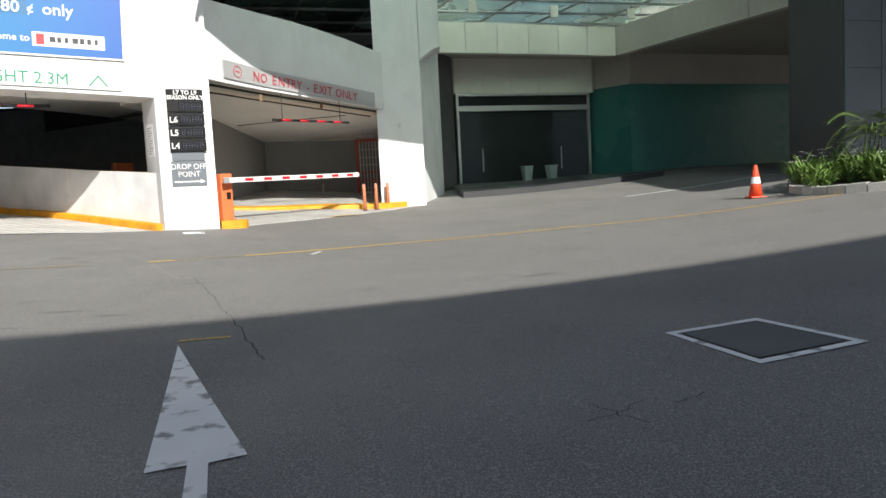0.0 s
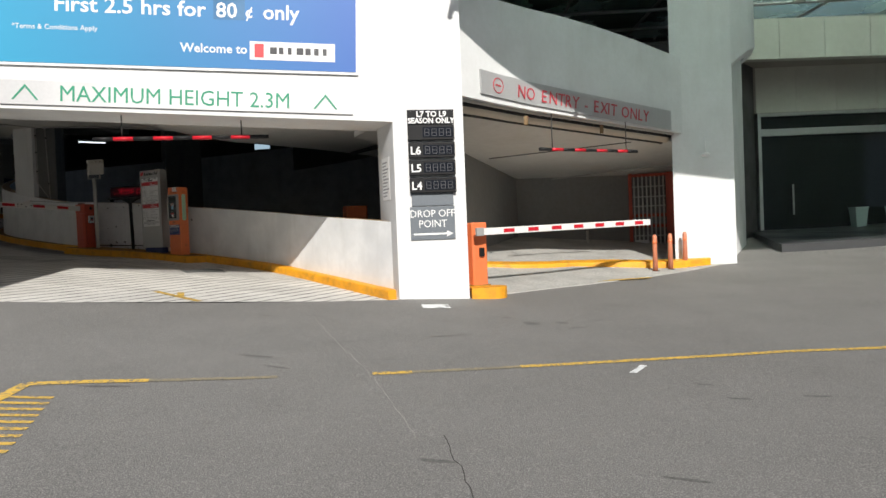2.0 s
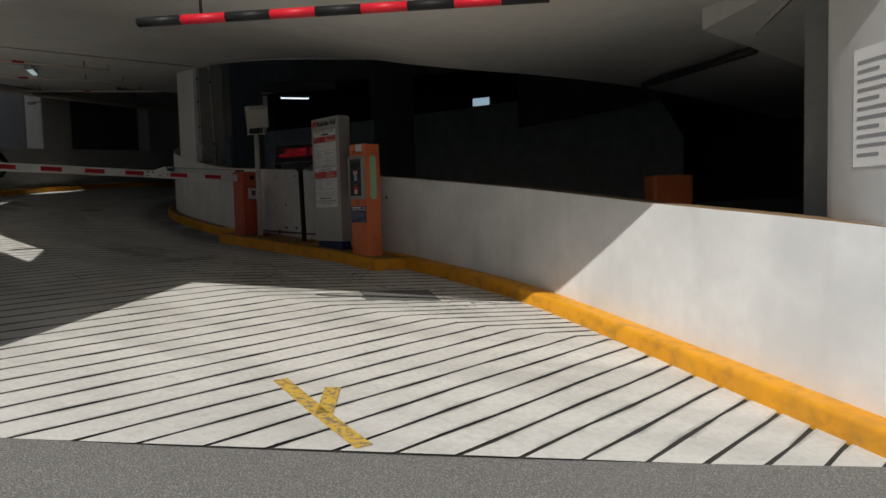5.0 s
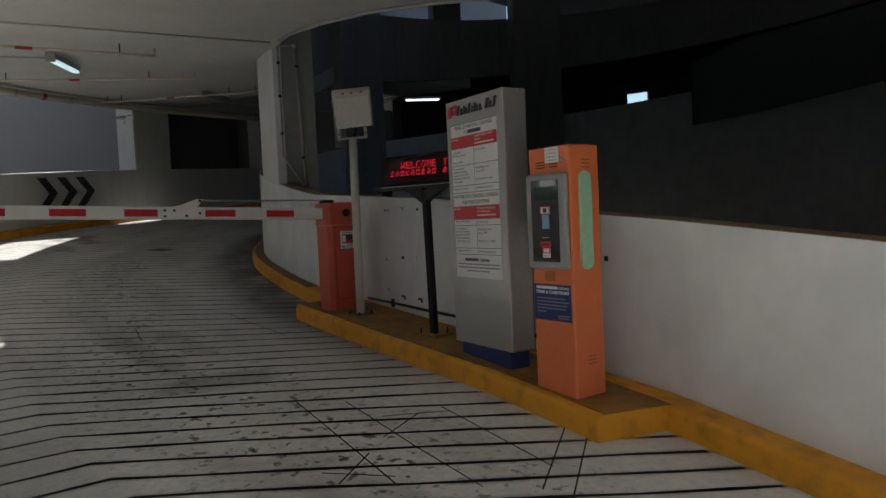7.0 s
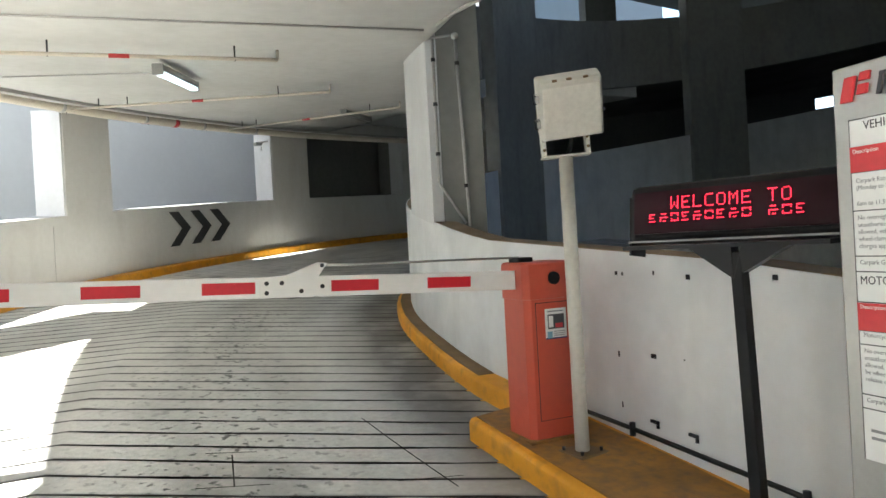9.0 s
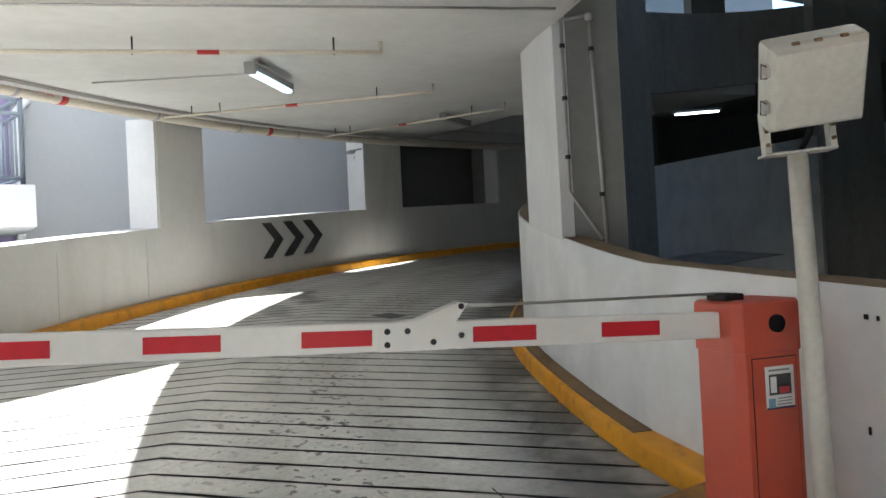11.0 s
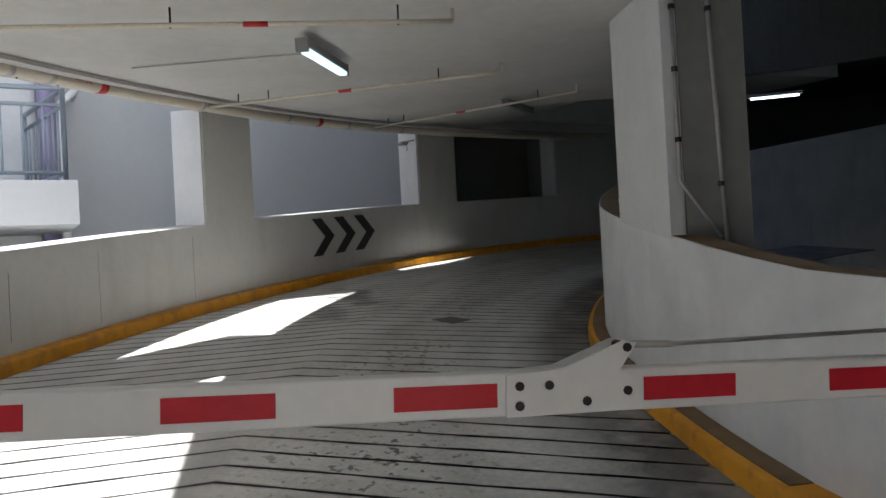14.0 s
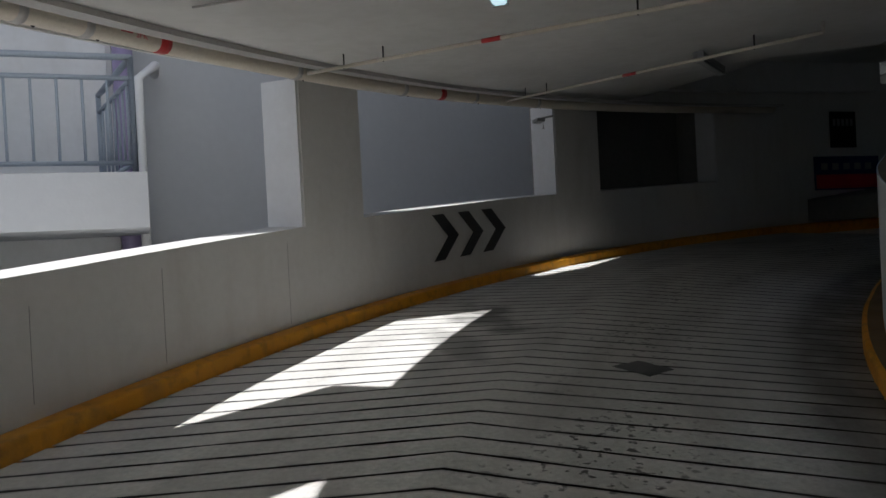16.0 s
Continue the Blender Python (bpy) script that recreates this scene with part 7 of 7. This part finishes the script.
for i in range(49):
    x, y = rs.uniform(-8.0, 6.0), rs.uniform(5.5, 12.0)
    if i < 40 and (Vector((x, y)) - EDGE).dot(Vector((-0.569, 0.822))) > -0.6:
        continue
    w, l, an = rs.uniform(0.012, 0.03), rs.uniform(0.06, 0.26), rs.uniform(-0.2, 0.5)
    if i >= 40:
        x, y, w, l, an = SCUFFS[i - 40]
    pts = [(x + math.cos(an) * l * s - math.sin(an) * w * k * rs.uniform(0.6, 1.2), y + math.sin(an) * l * s + math.cos(an) * w * k * rs.uniform(0.6, 1.2)) for s, k in ((-1, 0.1), (-0.5, -1), (0.2, -1), (0.9, -0.6), (1, 0.2), (0.4, 1), (-0.3, 0.9), (-0.8, 0.7))]
    if st is None:
        st = thing("oil_stains", (0, 8, road_z(0, 8)), "small dark oil stains and scuffs on the asphalt", "stain")
        st["kind"] = "stuff"
    flat_patch("", pts, road_z, 0.004, "stain", "", "", st)

# ---- exit lane things ----
for x, y in ((-1.84, 17.0), (-1.58, 17.3), (-1.32, 17.7)):
    t = thing("bollard", (x, y, road_z(x, y) + 0.01), "slim orange flexible bollard by the exit lane", "bollard", "exit bollards")
    tube("post", [(0, 0, 0), (0, 0, 0.62), (0, 0, 0.66)], [0.045, 0.04, 0.025], "orangepost", t, sides=14)
    tube("band", [(0, 0, 0.5), (0, 0, 0.55)], 0.0425, "orange", t, sides=14)
    tube("foot", [(0, 0, -0.01), (0, 0, 0.02)], 0.075, "black", t, sides=14)


def cage():
    t = thing("cage_gate", (-2.0, 21.3, 1.15), "red steel cage gates with barred panels in the exit lane", "gate")
    for k in range(2):
        x0 = -0.45 + k * 1.05
        for a, b in (((x0, 0), (x0, 2.0)), ((x0 + 0.85, 0), (x0 + 0.85, 2.0))):
            box("frame_post", (a[0] - 0.04, -0.03, 0), (a[0] + 0.04, 0.03, 2.0), "redorange", t, 0.004)
        for z in (0.05, 0.75, 1.0, 1.95):
            box("frame_rail", (x0, -0.03, z - 0.035), (x0 + 0.85, 0.03, z + 0.035), "redorange", t, 0.004)
        for i in range(8):
            x = x0 + 0.09 + i * 0.095
            tube("bar", [(x, -0.02, 0.1), (x, -0.02, 1.92)], 0.02, "boomwhite", t, sides=6)
        for z in (0.3, 0.52, 1.22, 1.44, 1.68):
            tube("cross_bar", [(x0 + 0.05, -0.02, z), (x0 + 0.8, -0.02, z)], 0.014, "boomwhite", t, sides=6)
        box("sign_plate", (x0 + 0.1, -0.045, 0.3), (x0 + 0.4, -0.035, 0.42), "labelwhite", t, 0.0)
    box("mid_panel", (0.4, -0.02, 0), (0.6, 0.02, 2.0), "redorange", t, 0.004)


cage()
for x, y in ((-3.4, 20.5), (-4.0, 21.4)):
    t = thing("steel_bollard", (x, y, 1.1), "thin dark steel post in the exit lane", "bollard", "lane posts")
    tube("post", [(0, 0, 0), (0, 0, 0.75)], 0.03, "galv", t, sides=12)
oc = cabinet("cash_box", (-7.45, 16.6, 1.15), 40.0, (0.42, 0.3, 1.36), "orange", "orange exit station behind the parapet", "ticket machines")
oc["category"] = "ticket machine"
# shutter box under the exit beam
sh = thing("shutter_roll", (-3.0, 15.6, 3.7), "rolled beige shutter tube under the exit beam", "shutter")
o = Vector((-3.0, 15.6, 3.7))
tube("roll", [Vector((x, y, 3.78 - 0.24 * band_t(x, y))) - o for x, y in offset(BAND, 0.34)], 0.1, "creampipe", sh, sides=14)
tube("guide_rail", [Vector((x, y, 3.83 - 0.24 * band_t(x, y))) - o for x, y in offset(BAND, 0.14)], 0.03, "galv", sh)
# two dark strips stand in for the shaded gap and slit round the roll
tube("track", [Vector((x, y, 3.8 - 0.24 * band_t(x, y))) - o for x, y in offset(BAND, 0.27)], 0.045, "darkmetal", sh, "dark strip for the shaded gap above the roll")
tube("bottom_bar", [Vector((x, y, 3.7 - 0.24 * band_t(x, y))) - o for x, y in offset(BAND, 0.44)], 0.04, "darkmetal", sh, "dark strip for the shaded slit below the roll")
for f in (0.28, 0.62):
    x, y = Vector(BAND[0]).lerp(Vector(BAND[-1]), f)
    box("bracket", (x - o.x - 0.22, y - o.y + 0.1, -0.12 - 0.1 * f), (x - o.x - 0.16, y - o.y + 0.16, 0.02 - 0.1 * f), "brown", sh, 0.004, "rusty bracket")
xp = thing("sprinkler_pipe", (-4.0, 16.5, 3.6), "thin cream sprinkler pipe hung below the ceiling", "pipe", "sprinkler pipes")
o = Vector((-4.0, 16.5, 3.6))
tube("pipe", [Vector((x, y, exit_ceiling_z(x, y) - 0.12)) - o for x, y in ((-4.9, 17.4), (-2.2, 17.2))], 0.009, "darkmetal", xp)
tube("pipe", [Vector((x, y, exit_ceiling_z(x, y) - 0.08)) - o for x, y in ((-4.2, 20.6), (-0.9, 20.0))], 0.015, "galv", xp)
cv = thing("security_camera", (-0.92, 18.05, 3.2), "small white dome camera on a stem on the column", "camera")
tube("stem", [(0.02, -0.05, 0.0), (0.02, -0.05, 0.32)], 0.012, "labelwhite", cv)
bm = bmesh.new()
bmesh.ops.create_uvsphere(bm, u_segments=14, v_segments=8, radius=0.07, matrix=Matrix.Translation((0.02, -0.06, -0.02)) @ Matrix.Diagonal((1.2, 1, 0.6, 1)))
part("dome", bm, "labelwhite", cv, smooth=True)

# ---- forecourt things ----
cn = thing("traffic_cone", (5.75, 12.75, road_z(5.75, 12.75)), "orange traffic cone with a white band on the asphalt", "traffic cone")
box("base", (-0.14, -0.14, 0), (0.14, 0.14, 0.03), "cone", cn, 0.01)
bm = bmesh.new()
add_tube(bm, [(0, 0, 0.03), (0, 0, 0.26), (0, 0, 0.38), (0, 0, 0.58), (0, 0, 0.6)], [0.12, 0.085, 0.068, 0.035, 0.02], 18)
part("body", bm, "cone", cn, smooth=True)
bm = bmesh.new()
add_tube(bm, [(0, 0, 0.26), (0, 0, 0.38)], [0.088, 0.071], 18, False)
part("band", bm, "labelwhite", cn, "white reflective band", smooth=True)


def planter():
    cx, cy = 8.8, 12.0
    z = road_z(cx, cy)
    t = thing("planter", (cx, cy, z), "low round planting bed edged with pale stones", "planter")
    n = 44
    for i in range(n):
        a0, a1 = 2 * math.pi * i / n, 2 * math.pi * (i + 0.93) / n
        bm = bmesh.new()
        r0, r1 = 1.0, 1.0
        lo, hi = [], []
        for a, r in ((a0, 1.0), (a1, 1.0), (a1, 0.94), (a0, 0.94)):
            x, y = 2.6 * r * math.cos(a), 2.2 * r * math.sin(a)
            zz = road_z(cx + x, cy + y) - z
            lo.append(bm.verts.new((x, y, zz - 0.05)))
            hi.append(bm.verts.new((x, y, zz + 0.14 + 0.01 * math.sin(i * 2.1))))
        bm.faces.new(hi)
        for k in range(4):
            bm.faces.new((lo[k], lo[(k + 1) % 4], hi[(k + 1) % 4], hi[k]))
        part("edging_stone", bm, "edgestone", t)
    vs = [(2.45 * math.cos(2 * math.pi * i / 30), 2.07 * math.sin(2 * math.pi * i / 30), 0.1 + road_z(cx + 2.45 * math.cos(2 * math.pi * i / 30), cy + 2.07 * math.sin(2 * math.pi * i / 30)) - z) for i in range(30)] + [(0, 0, 0.16)]
    obj("soil", vs, [(i, (i + 1) % 30, 30) for i in range(30)], "soil", t)


planter()


def strap_leaf(bm, base, heading, length, width, rise, droop):
    """One long leaf that arches out from its base."""
    d = Vector((math.cos(heading), math.sin(heading), 0))
    s = Vector((-d.y, d.x, 0))
    rows = []
    for i in range(5):
        t = i / 4
        p = Vector(base) + d * length * t * (0.75 + 0.25 * t) + Vector((0, 0, rise * t - droop * t * t))
        w = width * (0.35 + 1.3 * t) * (1 - t) ** 0.7 + 0.001
        rows.append((bm.verts.new(p - s * w + Vector((0, 0, 0.25 * w))), bm.verts.new(p), bm.verts.new(p + s * w + Vector((0, 0, 0.25 * w)))))
    for a, b in zip(rows, rows[1:]):
        bm.faces.new((a[0], a[1], b[1], b[0]))
        bm.faces.new((a[1], a[2], b[2], b[1]))


def lily_bush(x, y, seed, size):
    rng = random.Random(seed)
    z = road_z(x, y) + 0.06
    t = thing("lily_plant", (x, y, z), "clump of green strap-leaved lilies with white flowers in the bed", "plant", "lily clumps")
    bm = bmesh.new()
    for i in range(70):
        strap_leaf(bm, (rng.uniform(-0.18, 0.18), rng.uniform(-0.15, 0.15), rng.uniform(0.0, 0.15)), rng.uniform(0, 2 * math.pi), size * rng.uniform(0.35, 0.65), 0.03, size * rng.uniform(0.5, 1.1), size * rng.uniform(0.25, 0.75))
    part("leaves", bm, "leaf", t)
    if seed % 2 == 0:
        for i in range(3):
            bm = bmesh.new()
            c = Vector((rng.uniform(-0.2, 0.2), rng.uniform(-0.2, 0.2), size * rng.uniform(0.75, 0.95)))
            for k in range(6):
                strap_leaf(bm, c, k * 1.05, 0.08, 0.008, 0.05, 0.06)
            part("flower", bm, "labelwhite", t, "thin white petals")


rng = random.Random(21)
for i in range(46):
    a, r = rng.uniform(2.0, 5.2), math.sqrt(rng.uniform(0.35, 1.0))
    lily_bush(8.8 + 2.42 * r * math.cos(a), 12.0 + 2.05 * r * math.sin(a), i, rng.uniform(0.5, 0.7))


def palm(x, y, seed):
    rng = random.Random(seed)
    z = road_z(x, y) + 0.06
    t = thing("small_palm", (x, y, z), "young palm with feathery yellow-green fronds in the bed", "palm")
    for k in range(3):
        tube("stem", [(0.06 * k, 0.03 * k, 0), (0.08 * k - 0.02, 0.05, 0.5), (0.1 * k, 0.02, 0.95)], [0.018, 0.014, 0.009], "leaf", t)
    bm = bmesh.new()
    for k in range(16):
        h = k * 0.571 * 1.1 + rng.uniform(-0.2, 0.2)
        d = Vector((math.cos(h), math.sin(h), 0))
        s = Vector((-d.y, d.x, 0))
        base = Vector((rng.uniform(0, 0.2), rng.uniform(-0.05, 0.1), rng.uniform(0.7, 1.05)))
        L, up_, dr = rng.uniform(0.45, 0.65), rng.uniform(0.3, 0.75), rng.uniform(0.5, 0.9)
        for i in range(2, 17):
            u = i / 16
            p = base + d * L * u + Vector((0, 0, up_ * u - dr * u * u))
            for sgn in (-1, 1):
                e = p + s * sgn * 0.26 * (1 - 0.65 * u) + d * 0.13 + Vector((0, 0, -0.05))
                a0, a1 = bm.verts.new(p), bm.verts.new(p + d * 0.028)
                m0, m1 = bm.verts.new(p.lerp(e, 0.5) + Vector((0, 0, 0.015))), bm.verts.new(p.lerp(e, 0.5) + d * 0.03 + Vector((0, 0, 0.015)))
                e0 = bm.verts.new(e)
                bm.faces.new((a0, a1, m1, m0))
                bm.faces.new((m0, m1, e0))
    part("fronds", bm, "palmleaf", t)


palm(7.7, 12.6, 5)
palm(8.4, 12.3, 6)
palm(8.1, 13.1, 7)

# lobby bins and door handles
for u in (2.4, 3.35):
    p = LM @ Vector((u, 0.0, 0.35))
    t = thing("bin", p, "square tapered pale green waste bin by the lobby door", "bin", "lobby bins", rz=17.5)
    bm = bmesh.new()
    add_box(bm, (-0.17, -0.17, 0), (0.17, 0.17, 0.62), 0.01)
    for v in bm.verts:
        k = 0.68 + 0.32 * v.co.z / 0.62
        v.co.x *= k
        v.co.y *= k
    part("body", bm, "binpale", t)
    box("rim", (-0.178, -0.178, 0.6), (0.178, 0.178, 0.63), "binpale", t, 0.006)
    box("opening", (-0.13, -0.13, 0.628), (0.13, 0.13, 0.633), "black", t, 0.0)
for u in (0.9, 3.95):
    lobby_block("handle", u, 0.5, u + 0.03, 1.3, -0.05, -0.01, "steel", ld, "steel pull handle")

# ---- balcony of the building next door ----
bal = thing("balcony", (-23.5, 10.5, 3.7), "pale concrete balcony with grey painted steel rails", "balcony")
o = Vector((-23.5, 10.5, 3.7))
BQ = [(-22.35, 13.02), (-22.15, 9.5), (-22.0, 6.0)]
bs = strip("slab", BQ, [(-25.6, 12.5), (-25.0, 9.5), (-24.0, 6.0)], 3.74, 4.3, "lightgrey", bal)
bs.data.transform(Matrix.Translation(-o))


def rail_run(pts, h, z0):
    v = [Vector((x, y, z0)) - o for x, y in pts]
    for hh, r in ((h, 0.034), (h - 0.22, 0.026), (0.14, 0.026)):
        tube("rail", [p + Vector((0, 0, hh)) for p in v], r, "railgrey", bal)
    for a, b in zip(v, v[1:]):
        n = max(2, int((b - a).length / 0.22))
        for i in range(n + 1):
            p = a.lerp(b, i / n)
            post = i % 8 == 0 or i == n
            tube("baluster" if not post else "rail_post", [p + Vector((0, 0, 0.0 if post else 0.14)), p + Vector((0, 0, h if post else h - 0.22))], 0.032 if post else 0.015, "railgrey", bal, sides=8)


rail_run([(-22.75, 12.85), (-22.5, 9.8), (-22.3, 6.5)], 1.25, 4.3)
rail_run([(-22.75, 12.85), (-24.6, 12.15)], 1.25, 4.3)
dp = thing("downpipe", (-24.85, 12.42, 0.0), "pale purple rainwater downpipe beside the balcony", "pipe", "downpipes")
tube("pipe", [(0, 0, 0), (0, 0, 8.0)], 0.13, "purple", dp, sides=16)
dp = thing("downpipe", (-24.3, 12.68, 0.0), "white rainwater downpipe beside the balcony", "pipe", "downpipes")
tube("pipe", [(0, 0, 0), (0, 0, 5.7), (-0.5, 0.15, 6.0), (-1.5, 0.0, 6.1)], 0.06, "labelwhite", dp, sides=12)
bc = strip("wall_balcony_column", [(-25.3, 11.75), (-24.95, 11.8)], [(-25.3, 12.15), (-24.95, 12.2)], 0.0, 9.0, "white")
tagged(bc, "white painted column behind the balcony", "column", kind="structure")
# hidden ledge, there only to cast shade on the far opening's reveal
lg = strip("upper_ledge", [(-23.3, 14.0), (-23.6, 14.75), (-24.3, 16.0), (-24.9, 17.0)], [(-24.0, 14.0), (-24.3, 14.6), (-24.9, 15.7), (-25.6, 17.0)], 7.0, 7.2, "lightgrey")
tagged(lg, "added unseen ledge that shades the far reveal", "slab", kind="structure")
# added out of view to keep the sun off the balcony and reveal
bo = strip("balcony_above", [(-20.25, 12.35), (-20.05, 11.3), (-19.9, 9.4), (-19.9, 4.5)], [(-21.85, 12.35), (-22.0, 11.3), (-22.6, 9.0), (-22.6, 4.5)], 7.0, 7.3, "lightgrey")
tagged(bo, "added unseen slab that shades the balcony and the near reveal", "slab", kind="structure")

# signs at the dark end of the ramp
for a, h0, h1, w, mat, low, lab in ((182.5, 0.85, 1.62, 1.9, "navy", "labelred", "dim blue and red sign board on the far wall"), (182.7, 1.83, 2.66, 0.75, "black", "black", "small dark notice on the far wall")):
    x, y = COUT[0] + (ROUT - 0.03) * math.cos(radians(a)), COUT[1] + (ROUT - 0.03) * math.sin(radians(a))
    t = thing("wall_sign", (x, y, ramp_z(x, y) + h0), lab, "sign", "far wall signs")
    tang = Vector((math.sin(radians(a)), -math.cos(radians(a)), 0))
    m = on_face(Vector((0, 0, 0)), tang)
    plate("panel", m, -w / 2, 0.0, w / 2, h1 - h0, mat, t, 0.02)
    plate("lower_band", m, -w * 0.48, (h1 - h0) * 0.04, w * 0.48, (h1 - h0) * 0.46, low, t, 0.002, 0.0205)
    for k in range(5):
        plate("text_bar", m, -w * 0.4 + k * w * 0.17, (h1 - h0) * 0.6, -w * 0.3 + k * w * 0.17, (h1 - h0) * 0.8, "greyink", t, 0.003, 0.0205)
